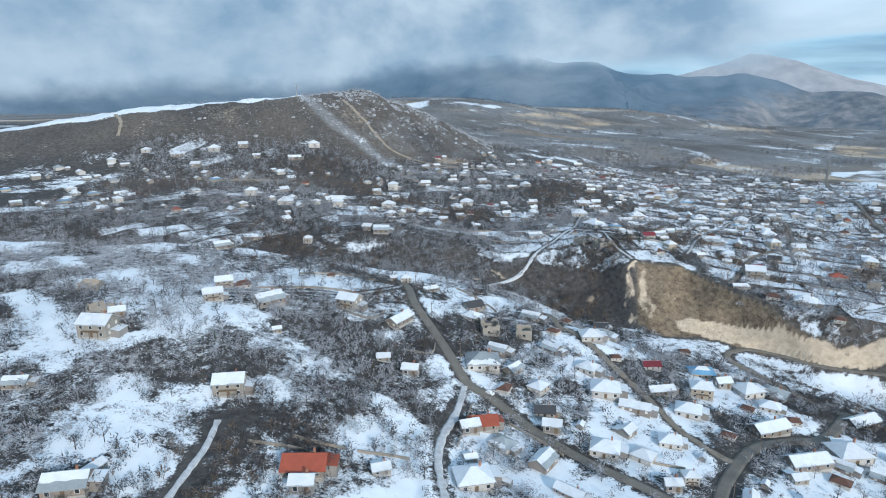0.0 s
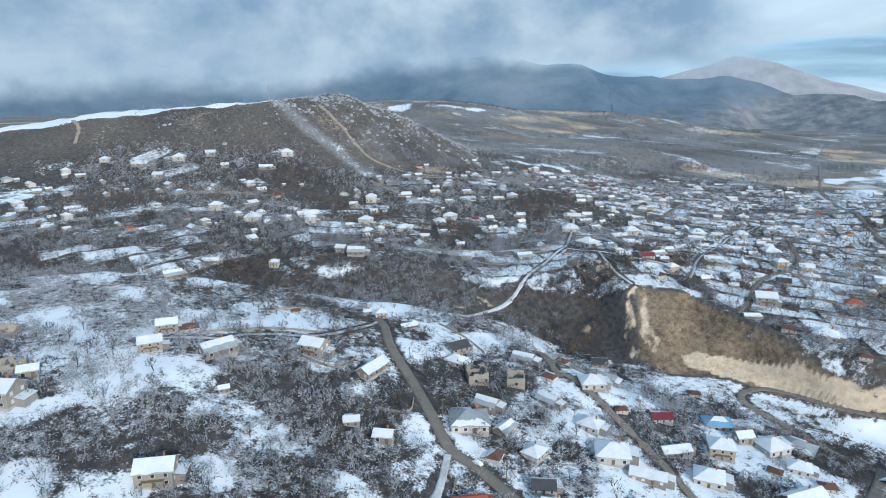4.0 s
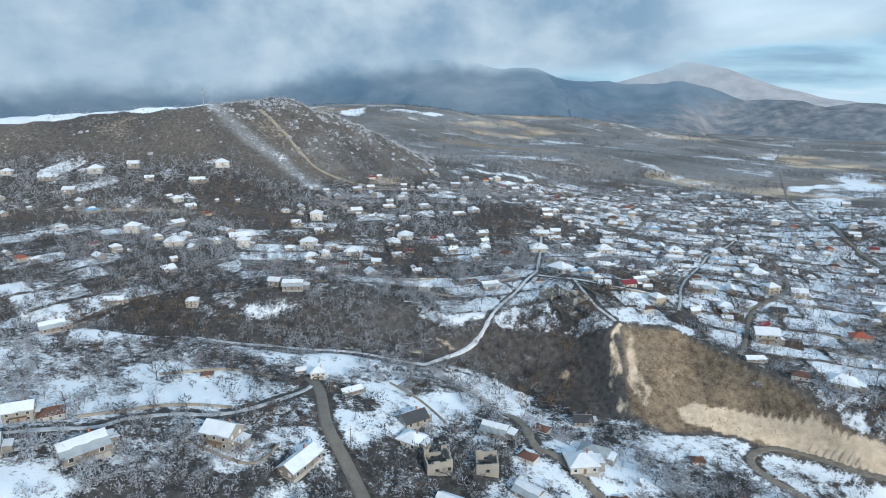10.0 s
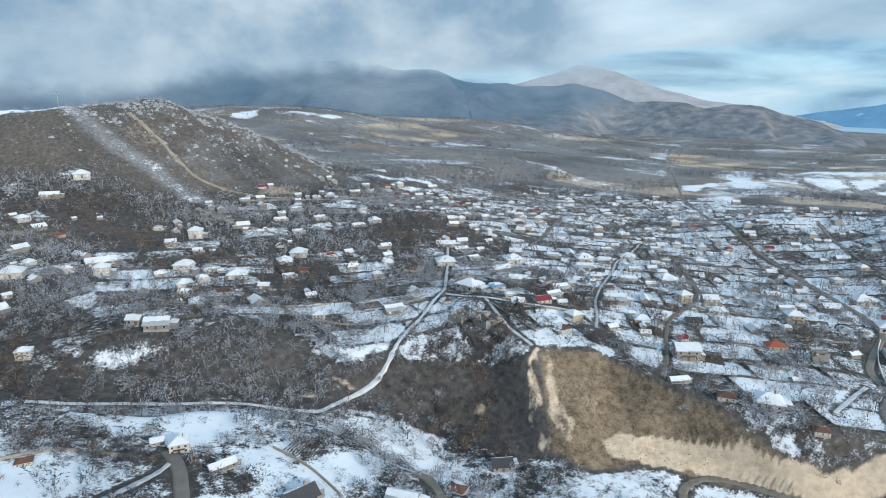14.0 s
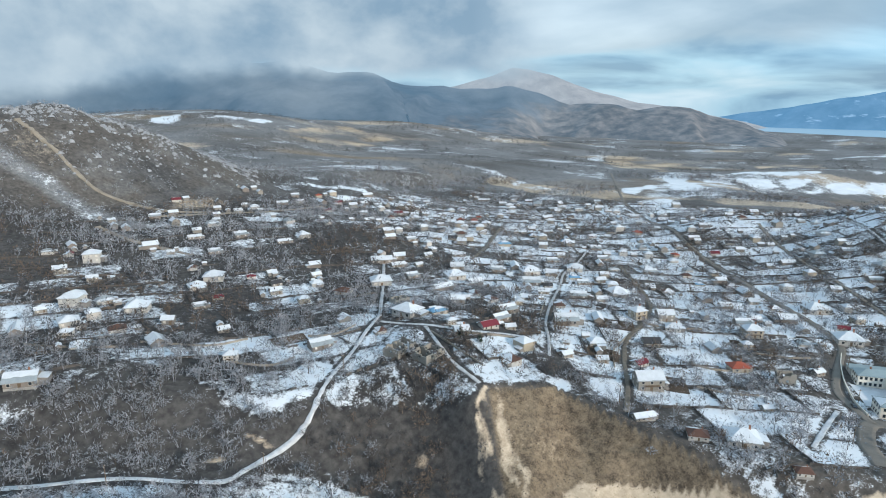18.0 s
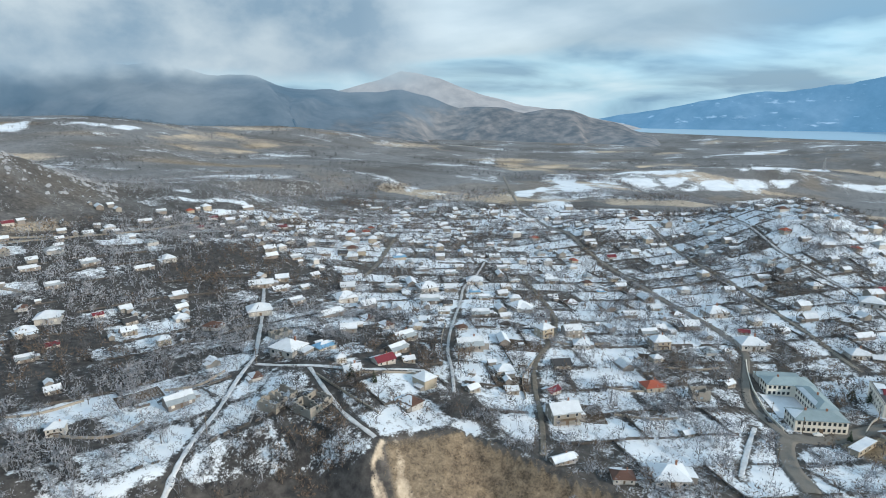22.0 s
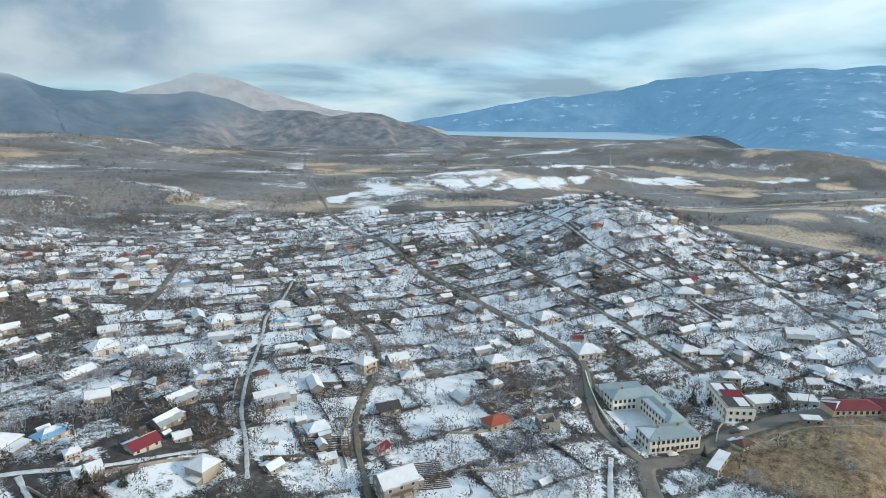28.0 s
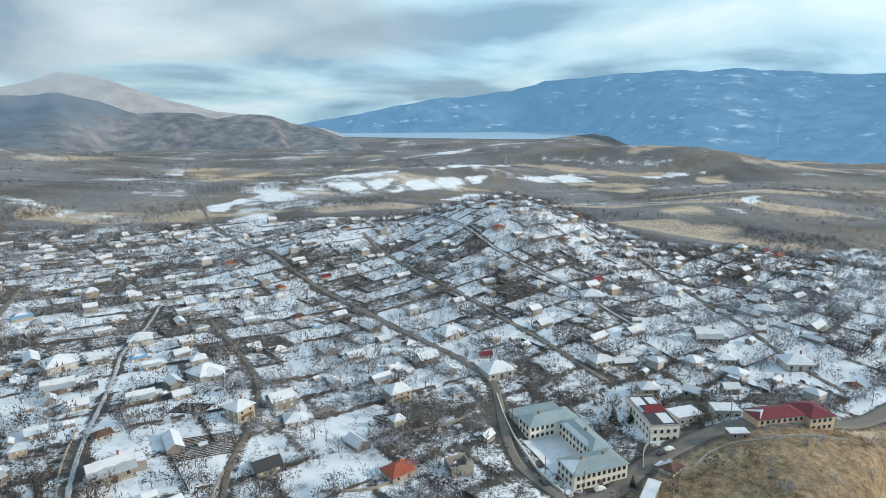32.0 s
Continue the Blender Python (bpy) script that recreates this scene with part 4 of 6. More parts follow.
def lake():
    m = bpy.data.materials.new("lake_water")
    m.use_nodes = True
    add, link = nodes_of(m.node_tree)
    shade = add("ShaderNodeBsdfPrincipled", Roughness=0.45)
    shade.inputs["Base Color"].default_value = (0.30, 0.45, 0.58, 1)
    link(shade.outputs[0], add("ShaderNodeOutputMaterial").inputs[0])
    v = [(x, y, -26.8) for x, y in ((2750, 3500), (2850, 2450), (2950, 1800), (3050, 1560), (4700, 1560), (4500, 2640), (3900, 3800))]
    return tagged(part("water_lake", (v, [tuple(range(len(v)))]), m), "pale blue lake lying below the far mountains", "lake", kind="structure")


lake()


def cloud_bank(name, label, west, east, base, high, edge, wave_high, thick, seed):
    """A far bank of low cloud: a curved curtain that thins out at its ragged lower edge and towards the open sky.
    base: bearings, and there the height of its foot and its distance."""
    m = bpy.data.materials.new(name)
    m.use_nodes = True
    add, link = nodes_of(m.node_tree)
    where = add("ShaderNodeNewGeometry")
    n = add("ShaderNodeTexNoise", Scale=1 / 330.0, Detail=6.0, Roughness=0.52)
    shift = add("ShaderNodeVectorMath", op="MULTIPLY_ADD")
    shift.inputs[1].default_value, shift.inputs[2].default_value = (1.0, 1.0, 1.5), (seed * 917.0, 0, 0)
    link(where.outputs["Position"], shift.inputs[0])
    link(shift.outputs[0], n.inputs["Vector"])
    rise = add("ShaderNodeAttribute", attr="rise")
    wave = add("ShaderNodeMath", op="MULTIPLY_ADD")
    wave.inputs[1].default_value = wave_high
    link(n.outputs[0], wave.inputs[0])
    link(rise.outputs["Fac"], wave.inputs[2])

    def fade(a, b):
        r = add("ShaderNodeMapRange")
        r.interpolation_type = "SMOOTHSTEP"
        r.inputs["From Min"].default_value, r.inputs["From Max"].default_value = a + wave_high / 2, b + wave_high / 2
        link(wave.outputs[0], r.inputs[0])
        return r.outputs[0]

    side = add("ShaderNodeAttribute", attr="fade")
    cover = add("ShaderNodeMath", op="MULTIPLY")
    link(fade(0, edge), cover.inputs[0])
    link(fade(high, 0.5 * high), cover.inputs[1])
    ends = add("ShaderNodeMath", op="MULTIPLY")
    link(cover.outputs[0], ends.inputs[0])
    link(side.outputs["Fac"], ends.inputs[1])
    veil = add("ShaderNodeMath", op="MULTIPLY")
    veil.inputs[1].default_value = thick
    link(ends.outputs[0], veil.inputs[0])
    tone = add("ShaderNodeValToRGB")
    tone.color_ramp.elements[0].position, tone.color_ramp.elements[0].color = 0.35, (0.24, 0.36, 0.47, 1)
    tone.color_ramp.elements[1].position, tone.color_ramp.elements[1].color = 0.65, (0.50, 0.60, 0.66, 1)
    link(n.outputs[0], tone.inputs[0])
    glow = add("ShaderNodeEmission")
    link(tone.outputs[0], glow.inputs[0])
    clear = add("ShaderNodeBsdfTransparent")
    both = add("ShaderNodeMixShader")
    link(veil.outputs[0], both.inputs[0])
    link(clear.outputs[0], both.inputs[1])
    link(glow.outputs[0], both.inputs[2])
    link(both.outputs[0], add("ShaderNodeOutputMaterial").inputs[0])
    v, f, ends_fade, rises = [], [], [], []
    cols, rows = 60, 12
    for i in range(cols + 1):
        k = i / cols
        turn = west + (east - west) * k
        foot, radius = (float(np.interp(turn, [p[0] for p in base], [p[j] for p in base])) for j in (1, 2))
        for z in np.linspace(foot - wave_high / 2, foot + high + 60, rows):
            a = radians(turn)
            v.append((radius * math.sin(a), 100 + radius * math.cos(a), float(z)))
            ends_fade.append(float(smooth(0, 0.08, k) * smooth(0.925, 0.85, k)))
            rises.append(float(z) - foot)
    f = [(i * rows + j, i * rows + j + 1, (i + 1) * rows + j + 1, (i + 1) * rows + j) for i in range(cols) for j in range(rows - 1)]
    ob = part(name, (v, f), m, None, soft=True)
    ob.data.attributes.new("fade", "FLOAT", "POINT").data.foreach_set("value", ends_fade)
    ob.data.attributes.new("rise", "FLOAT", "POINT").data.foreach_set("value", rises)
    return tagged(ob, label, "clouds", kind="structure")


cloud_bank("backdrop_low_cloud", "grey low cloud resting on the mountain", -75, 40, [(-75, 105, 2350), (-12, 105, 2400), (-3, 165, 2750), (8, 220, 2950), (14, 215, 2950), (22, 195, 2950), (40, 185, 2950)], 620, 95, 150, 1.0, 1)
# mist wisps; this glowing veil also stands in for haze over the range
cloud_bank("backdrop_mist", "thin mist drifting before the wooded mountain", -75, 44, [(-75, 5, 2050), (0, 20, 2200), (44, 10, 2350)], 420, 190, 230, 0.27, 3)


# ---------------------------------------------------------------- houses


FULL = (0.0, 1.0)
BOTH = [(-1, FULL), (1, FULL)]
BACK = [(1, FULL)]
UPPER = [(-1, (0.45, 1.0)), (1, FULL)]


def gable_wall(w, d, h, rise, below=1.6):
    a, b = w / 2, d / 2
    v = [(-a, -b, -below), (a, -b, -below), (a, b, -below), (-a, b, -below), (-a, -b, h), (a, -b, h), (a, b, h), (-a, b, h), (-a, 0, h + rise), (a, 0, h + rise)]
    return v, [(3, 2, 1, 0), (0, 1, 5, 4), (2, 3, 7, 6), (1, 2, 6, 9, 5), (3, 0, 4, 8, 7)]


def gable_roof(w, d, h, rise, over, thick, z=0.0):
    a, b = w / 2 + over, d / 2 + over
    drop = rise * over / (d / 2)
    t = h + rise + thick + z
    e = h - drop + thick + z
    return joined(slab([(-a, -b, e), (a, -b, e), (a, 0, t), (-a, 0, t)], thick), slab([(-a, 0, t), (a, 0, t), (a, b, e), (-a, b, e)], thick))


def hip_roof(w, d, h, rise, over, thick, z=0.0):
    a, b = w / 2 + over, d / 2 + over
    r = max(w / 2 - d / 2, 0.15)
    e, t = h + z, h + rise + z + thick
    v = [(-a, -b, e), (a, -b, e), (a, b, e), (-a, b, e), (-a, -b, e + thick), (a, -b, e + thick), (a, b, e + thick), (-a, b, e + thick), (-r, 0, t), (r, 0, t)]
    return v, [(3, 2, 1, 0), (0, 1, 5, 4), (1, 2, 6, 5), (2, 3, 7, 6), (3, 0, 4, 7), (4, 5, 9, 8), (5, 6, 9), (6, 7, 8, 9), (7, 4, 8)]


def snow_sheet(w, d, h, rise, over, side, shape, rng, reach=(0.0, 1.0), thick=0.16):
    """Snow lying on one slope of a roof, with a ragged melted edge. side -1: front, 1: back."""
    a, b = w / 2 + over - 0.08, d / 2 + over - 0.06
    n, rows = 9, 3
    v, f = [], []
    r = max(w / 2 - d / 2, 0.15)
    k0, k1 = reach
    drop = rise * over / (d / 2) if shape == "gable" else 0
    for j in range(rows + 1):
        for i in range(n + 1):
            s = i / n * 2 - 1
            k = k0 + (k1 - k0) * j / rows
            if j == 0:
                k += rng.uniform(0, 0.10)
            if j == rows and k1 < 1:
                k -= rng.uniform(0, 0.25)
            k = min(max(k, 0.0), 1.0)
            half = a if shape == "gable" else a * (1 - k) + r * k
            z0, z1 = h - drop, h + rise
            v.append((s * half, side * b * (1 - k), z0 + (z1 - z0) * k + 0.15 + thick * (0.75 + 0.25 * rng.random())))
    top = len(v)
    v += [(p[0], p[1], p[2] - thick) for p in v]
    m = n + 1
    for j in range(rows):
        for i in range(n):
            q = (j * m + i, j * m + i + 1, (j + 1) * m + i + 1, (j + 1) * m + i)
            f.append(q if side < 0 else q[::-1])
    rim = [i for i in range(m)] + [j * m + n for j in range(1, rows + 1)] + [rows * m + i for i in range(n - 1, -1, -1)] + [j * m for j in range(rows - 1, 0, -1)]
    for p, q in zip(rim, rim[1:] + rim[:1]):
        f.append((p, p + top, q + top, q) if side < 0 else (q, q + top, p + top, p))
    return v, f


def pane_box(x, y, z, w, h, facing, deep=0.08):
    """A thin upright box on a wall; facing 0: front (-y), 1: right, 2: back, 3: left."""
    return box(x, y, z, w, deep, h) if facing in (0, 2) else box(x, y, z, deep, w, h)


def add_window(house, x, y, z, w, h, facing, panes=True):
    win = part("window", pane_box(x, y, z, w + 0.24, h + 0.24, facing, 0.10), FRAME, house)
    if panes:
        dx, dy = ((0, -0.05), (0.05, 0), (0, 0.05), (-0.05, 0))[facing]
        part("pane", pane_box(x + dx, y + dy, z + 0.12, w, h, facing, 0.06), GLASS, win)
    return win


def house(label, w, d, storeys, shape, roof, wall, snowy, seed, detail=2, rise=None, group=""):
    """A village house standing at the origin, its front towards -y. detail 2: all parts, 1: fewer windows, 0: body and roof."""
    rng = random.Random(seed)
    h = 2.65 * storeys + 0.2
    rise = rise or d * (0.30 if shape == "gable" else 0.30)
    top = thing("shed", label, "shed", group) if "shed" in label else thing("house", label, "house", group)
    if shape == "gable":
        part("wall", gable_wall(w, d, h, rise), wall, top)
        part("roof", gable_roof(w, d, h, rise, 0.6, 0.14), ROOFS[roof], top)
    else:
        part("wall", box(0, 0, -1.6, w, d, h + 1.6), wall, top)
        part("roof", hip_roof(w, d, h, rise, 0.65, 0.14), ROOFS[roof], top)
    whole = shape == "hip" and snowy == BOTH
    if whole:
        part("snow_layer", hip_roof(w, d, h, rise, 0.56, 0.16, 0.15), SNOW, top, "white snow lying on the roof")
    for side, reach in () if whole else snowy:
        part("snow_layer", snow_sheet(w, d, h, rise, 0.6, side, shape, rng, reach), SNOW, top, "white snow lying on the roof")
    if detail == 0:
        return top
    if d > 6:
        # a lower lean-to against the back or the end
        ax, ay, aw, ad = ((-w * 0.18, d / 2 + 1.5, w * 0.55, 3.0), (w / 2 + 1.7, d * 0.12, 3.4, d * 0.62))[seed % 2]
        part("lean_to", box(ax, ay, -1.6, aw, ad, 1.6 + 2.15), WALLS[3], top, "low lean-to with a snowy roof")
        lo, hi = 2.18, 2.75
        x0, x1, y0, y1 = ax - aw / 2 - 0.25, ax + aw / 2 + 0.25, ay - ad / 2, ay + ad / 2 + 0.3
        corners = [(x0, y0, hi), (x1, y0, hi), (x1, y1, lo), (x0, y1, lo)] if seed % 2 == 0 else [(ax - aw / 2, y0 - 0.25, hi), (x1, y0 - 0.25, lo), (x1, y1, lo), (ax - aw / 2, y1, hi)]
        part("lean_to_roof", slab([(p[0], p[1], p[2] + 0.14) for p in corners], 0.14), SNOW if snowy else ROOFS[roof], top)
    n = max(2, int(w / 3.2))
    for s in range(storeys):
        z = 0.9 + 2.65 * s
        for facing in ((0, 2) if detail == 2 else (0,)):
            for i in range(n):
                x = (i + 0.5) / n * w - w / 2
                y = (-d / 2 - 0.02) if facing == 0 else (d / 2 + 0.02)
                if facing == 0 and s == 0 and i == n // 2:
                    part("door", box(x, y, 0, 1.1, 0.12, 2.1), WOOD, top, "plain timber door")
                    continue
                add_window(top, x, y, z, 1.1, 1.15, facing, detail == 2)
        for facing in ((1, 3) if detail == 2 else ()):
            for i in range(2 if d > 6 else 1):
                y = (i + 0.5) / (2 if d > 6 else 1) * d - d / 2
                add_window(top, (w / 2 + 0.02) * (1 if facing == 1 else -1), y, z, 1.0, 1.15, facing, False)
    if detail == 2:
        part("chimney", joined(box(w * 0.22, d * 0.12, h + rise * 0.4, 0.55, 0.55, rise * 0.6 + 0.9), box(w * 0.22, d * 0.12, h + rise + 0.9, 0.7, 0.7, 0.12)), BRICK, top)
        part("plinth", box(0, 0, -1.7, w + 0.16, d + 0.16, 2.0), CONCRETE, top)
        if storeys > 1:
            part("balcony", joined(box(0, -d / 2 - 0.7, 2.7, w * 0.6, 1.4, 0.16), *[box(x * w * 0.58, -d / 2 - 1.3, 0, 0.16, 0.16, 2.7) for x in (-0.5, 0, 0.5)],
                                   box(0, -d / 2 - 1.35, 3.65, w * 0.6, 0.07, 0.08)), WOOD, top)
    return top


KINDS = {
    "big": ("two-storey stone house with a snow-covered sheet roof", 12.0, 9.0, 2, "gable", "grey", 0, BOTH),
    "hip": ("white plastered house under a snowy hipped roof", 11.0, 9.5, 1, "hip", "grey", 1, BOTH),
    "hip2": ("two-storey cream house under a snowy hipped roof", 11.0, 10.0, 2, "hip", "grey", 2, BOTH),
    "long": ("long low stone house with snow on its roof", 15.0, 7.0, 1, "gable", "grey", 4, BOTH),
    "small": ("small stone house with a snowy gabled roof", 8.5, 6.5, 1, "gable", "grey", 0, BOTH),
    "shed": ("low garden shed with a snowy roof", 5.5, 4.2, 1, "gable", "grey", 3, BOTH),
    "flat": ("boxy white house with a shallow snowy roof", 10.0, 8.5, 2, "hip", "grey", 1, BOTH),
    "red": ("house with a bare rust-red sheet roof", 12.5, 9.0, 1, "gable", "red", 4, []),
    "redhip": ("cream house with a bare red hipped roof", 9.5, 8.0, 1, "hip", "red", 2, []),
    "maroon": ("house with a maroon sheet roof partly under snow", 12.0, 8.0, 1, "gable", "maroon", 1, BACK),
    "brown": ("cream house with a brown hipped roof", 11.5, 9.0, 1, "hip", "brown", 1, BACK),
    "blue": ("house with a pale blue sheet roof partly under snow", 13.0, 9.0, 1, "hip", "blue", 2, UPPER),
    "darkroof": ("stone house with a dark roof showing through snow", 10.5, 8.5, 1, "gable", "dark", 0, BACK),
    "greyhip": ("large plastered house with a grey sheet roof dusted with snow", 13.0, 11.0, 1, "hip", "grey", 1, [(-1, (0.0, 0.5))]),
    "cream": ("small cream-yellow house with a snowy hipped roof", 8.5, 7.5, 2, "hip", "grey", 2, BOTH),
    "half": ("stone house with half-melted snow on a grey roof", 11.0, 8.0, 1, "gable", "grey", 4, UPPER),
}
models = {}


def model(kind, detail):
    if (kind, detail) not in models:
        label, w, d, st, shape, roof, wall, snowy = KINDS[kind]
        models[kind, detail] = [house(label, w, d, st, shape, roof, WALLS[wall], snowy, len(models) + 3, detail), False]
    return models[kind, detail]


taken = []


def put_house(kind, x, y, turn, detail, group="", size=1.0):
    entry = model(kind, detail)
    m = pose(x, y, land_at(x, y), 0, 0, turn) @ Matrix.Scale(size, 4)
    if not entry[1]:
        entry[0].matrix_basis = m
        entry[1], ob = True, entry[0]
    else:
        ob = copy_thing(entry[0], m)
    if group:
        ob["group"] = group
    taken.append((x, y))
    return ob


# ---------------------------------------------------------------- houses that stand out: kind, place, turn, size

WEST_HILL = [
    ("big", -141.6, 233.6, -7, 1.05), ("shed", -141.9, 249.6, 22, 1.12), ("big", -79.6, 206.4, 8, 0.86),
    ("red", -44.7, 172.2, 1, 1.07), ("small", -21.2, 178.1, 17, 0.71), ("shed", -43.8, 163.5, 0, 1.12),
    ("small", -26.8, 249.7, 7, 0.96), ("shed", -14.4, 243.7, -10, 1.06), ("big", -48, 294, -24, 0.86),
    ("long", -22, 286.8, 58, 0.98), ("flat", -22.4, 348.4, 7, 0.62), ("big", -110, 275.5, 22, 0.70),
    ("half", -84.7, 278.7, 40, 1.12), ("big", -112.5, 298.1, 18, 0.68), ("brown", -103.8, 299.7, 24, 0.66),
    ("shed", -74.2, 252.9, 24, 0.6), ("half", -150.7, 196.1, 6, 0.65), ("half", -106.8, 150.3, 10, 0.94),
]
WEST_HILL_2 = [
    ("long", -104.6, 157.5, 71, 0.58), ("brown", -66.1, 342.6, 11, 0.62), ("long", -7.7, 335.4, 26, 0.58),
    ("small", -30.3, 354, 11, 0.71),
]
FORK = [
    ("red", 15.5, 219.3, 7, 0.84), ("shed", 10, 214.5, 17, 1.12), ("small", 9.6, 197.1, 16, 0.79),
    ("hip", 10, 182.5, 11, 1.09), ("greyhip", 18.2, 261.5, 1, 1.12), ("darkroof", 16.6, 319.7, 27, 0.9),
    ("darkroof", 42.8, 231.9, -6, 0.87), ("shed", 44.1, 221.6, -12, 1.12), ("hip", 73.6, 252.2, -11, 1.03),
    ("darkroof", 100.8, 364.8, -7, 0.91), ("hip", 77.4, 298.3, 0, 0.88), ("brown", 86.6, 282.5, 0, 0.68),
    ("maroon", 105.2, 283.4, 0, 0.71), ("brown", 141.5, 330, -7, 0.76), ("blue", 133.8, 289.3, -9, 0.92),
    ("hip2", 123.6, 265.2, -16, 0.89), ("hip", 109.8, 245.8, -24, 0.88), ("hip", 63.1, 210.7, -19, 0.89),
]
FORK_2 = [
    ("hip", 91.9, 219.4, -15, 0.71), ("flat", 91.2, 196.5, -3, 0.91), ("shed", 82.7, 191.3, -1, 0.94),
    ("long", 142.7, 238.1, 18, 1.12), ("brown", 159.6, 248.7, -12, 0.81), ("long", 145.4, 214.1, 10, 1.12),
    ("hip", 169.9, 225.5, 4, 1.12), ("small", 135.7, 203.2, 10, 1), ("long", 200.2, 261.2, 21, 1.12),
    ("small", 171.4, 235.9, -2, 0.85), ("shed", 139.8, 277.8, 7, 1.12), ("shed", 149.8, 278.5, -6, 0.83),
    ("long", 102.3, 260.6, 9, 0.82), ("hip", 150.8, 274, 15, 0.96),
]
RAVINE_NORTH = [
    ("half", -141.4, 376.5, 34, 0.78), ("long", -144.3, 445.7, 3, 0.71), ("flat", -100.9, 441.4, 1, 0.99),
    ("flat", -98, 559.9, 5, 0.92), ("flat", -51.8, 570.1, -17, 1.12), ("flat", -44.9, 519.1, -6, 0.97),
    ("flat", -53.7, 652.1, -1, 1.12), ("flat", 31.2, 472.2, -11, 0.99), ("hip", -16.9, 558.2, -8, 1.09),
    ("shed", 0.8, 531.7, -13, 1.12), ("half", -46.9, 453.6, -4, 0.92), ("shed", -58.1, 458.6, -17, 1.05),
    ("hip", 132.9, 583.5, -7, 1.12), ("hip", 126, 496.6, -57, 1.12), ("hip", 24.3, 611.8, -9, 1.02),
    ("brown", 104, 569.3, -47, 0.82), ("long", 147.9, 638.9, -11, 1.06), ("small", 165.3, 648.8, -7, 1.05),
]
RAVINE_NORTH_2 = [
    ("small", 166.7, 522.4, -23, 0.93), ("hip", 192.6, 594.4, -1, 1.12), ("small", 203.5, 617.1, -19, 1.11),
    ("half", 188.6, 499.4, 7, 0.87), ("small", 173.8, 464.4, -10, 0.92), ("half", 244.1, 570.1, -27, 1.12),
    ("hip", 257.6, 598.2, -9, 1.12), ("small", 272.7, 590.3, -29, 1.02), ("hip", 301.4, 601.9, -31, 0.99),
    ("small", 198.5, 447, -42, 0.58),
]
CLIFF_TOP = [
    ("flat", 142.4, 471, -5, 0.72), ("maroon", 161.1, 464.8, 7, 1.09), ("shed", 141.7, 455.3, -5, 1.12),
    ("brown", 228.1, 503.8, -12, 0.82), ("half", 215.7, 476, -18, 1.04), ("small", 188.9, 431.6, 6, 0.95),
    ("cream", 267.6, 477.5, 2, 0.99), ("hip", 288.5, 527.7, -1, 1.04), ("hip", 280.8, 460.9, -37, 0.71),
    ("maroon", 226.7, 421.7, 8, 0.83), ("big", 213.6, 399.5, -17, 0.96), ("long", 192.4, 375.4, -6, 0.62),
    ("brown", 204.9, 357.6, -33, 1), ("hip", 220.8, 350.4, -33, 0.99), ("redhip", 274.8, 405.7, -18, 0.9),
    ("hip2", 322.7, 442.1, -23, 1), ("small", 254.5, 369, -13, 0.75), ("small", 319.6, 395.6, -3, 0.96),
]
CLIFF_TOP_2 = [
    ("brown", 228.6, 328.8, -29, 0.8), ("hip", 374.7, 420.5, -34, 1.12), ("maroon", 390.7, 435.2, -45, 0.79),
    ("hip", 406.5, 467.9, -19, 1.12), ("hip", 289.3, 523.7, -38, 0.87),
]
EAST = [
    ("cream", 394.5, 352.2, -54, 0.97), ("shed", 405, 334.9, -98, 1.12), ("hip", 414.5, 382, -34, 0.84),
    ("long", 421.8, 371.6, -49, 0.74), ("small", 489.7, 347.6, -57, 1.12), ("hip", 456.1, 329, -61, 0.76),
    ("hip", 469.3, 297.4, -61, 1.12), ("brown", 456.4, 272.3, -57, 0.79), ("small", 536.7, 342.9, -87, 0.94),
    ("small", 513.1, 318.6, -57, 1.12), ("hip", 554.9, 319.2, -85, 0.99), ("small", 482.9, 382.3, -49, 0.9),
    ("shed", 419.2, 321.1, -54, 1.12), ("hip", 505.6, 418.3, -58, 1.12), ("small", 459.4, 409.4, -69, 1.12),
    ("half", 478.8, 341.2, -59, 1.12),
]
HILL_FOOT = [
    ("hip", -345.6, 715.7, 7, 0.8), ("long", -307.7, 707.7, 3, 0.77), ("hip", -268.8, 722.4, 10, 1.05),
    ("small", -217.2, 714.4, 14, 0.89), ("long", -173.5, 716.6, 6, 0.88), ("hip", -156.3, 745.1, 19, 1.09),
    ("small", -238.3, 735, 7, 1.12), ("small", -277, 684.8, 2, 1.12), ("flat", -186, 585.3, 2, 1.12),
    ("hip", -144.3, 551.3, 6, 1.06), ("long", -104.4, 582.5, 20, 1.12), ("hip", -52.5, 583.4, 19, 0.9),
    ("flat", -46.5, 533.6, 18, 1.01),
]
for rows, group in ((WEST_HILL, "houses on the western slope"), (WEST_HILL_2, "houses on the western slope"), (FORK, "houses round the road fork"), (FORK_2, "houses round the road fork"), (RAVINE_NORTH, "houses beyond the ravine"), (RAVINE_NORTH_2, "houses beyond the ravine"), (CLIFF_TOP, "houses above the bluff"), (CLIFF_TOP_2, "houses above the bluff"), (EAST, "houses by the school"), (HILL_FOOT, "houses at the foot of the hill")):
    for kind, x, y, turn, size in rows:
        put_house(kind, x, y, turn, 2 if y < 520 else 1, group, size=size)


# ---------------------------------------------------------------- the school and the buildings along its road


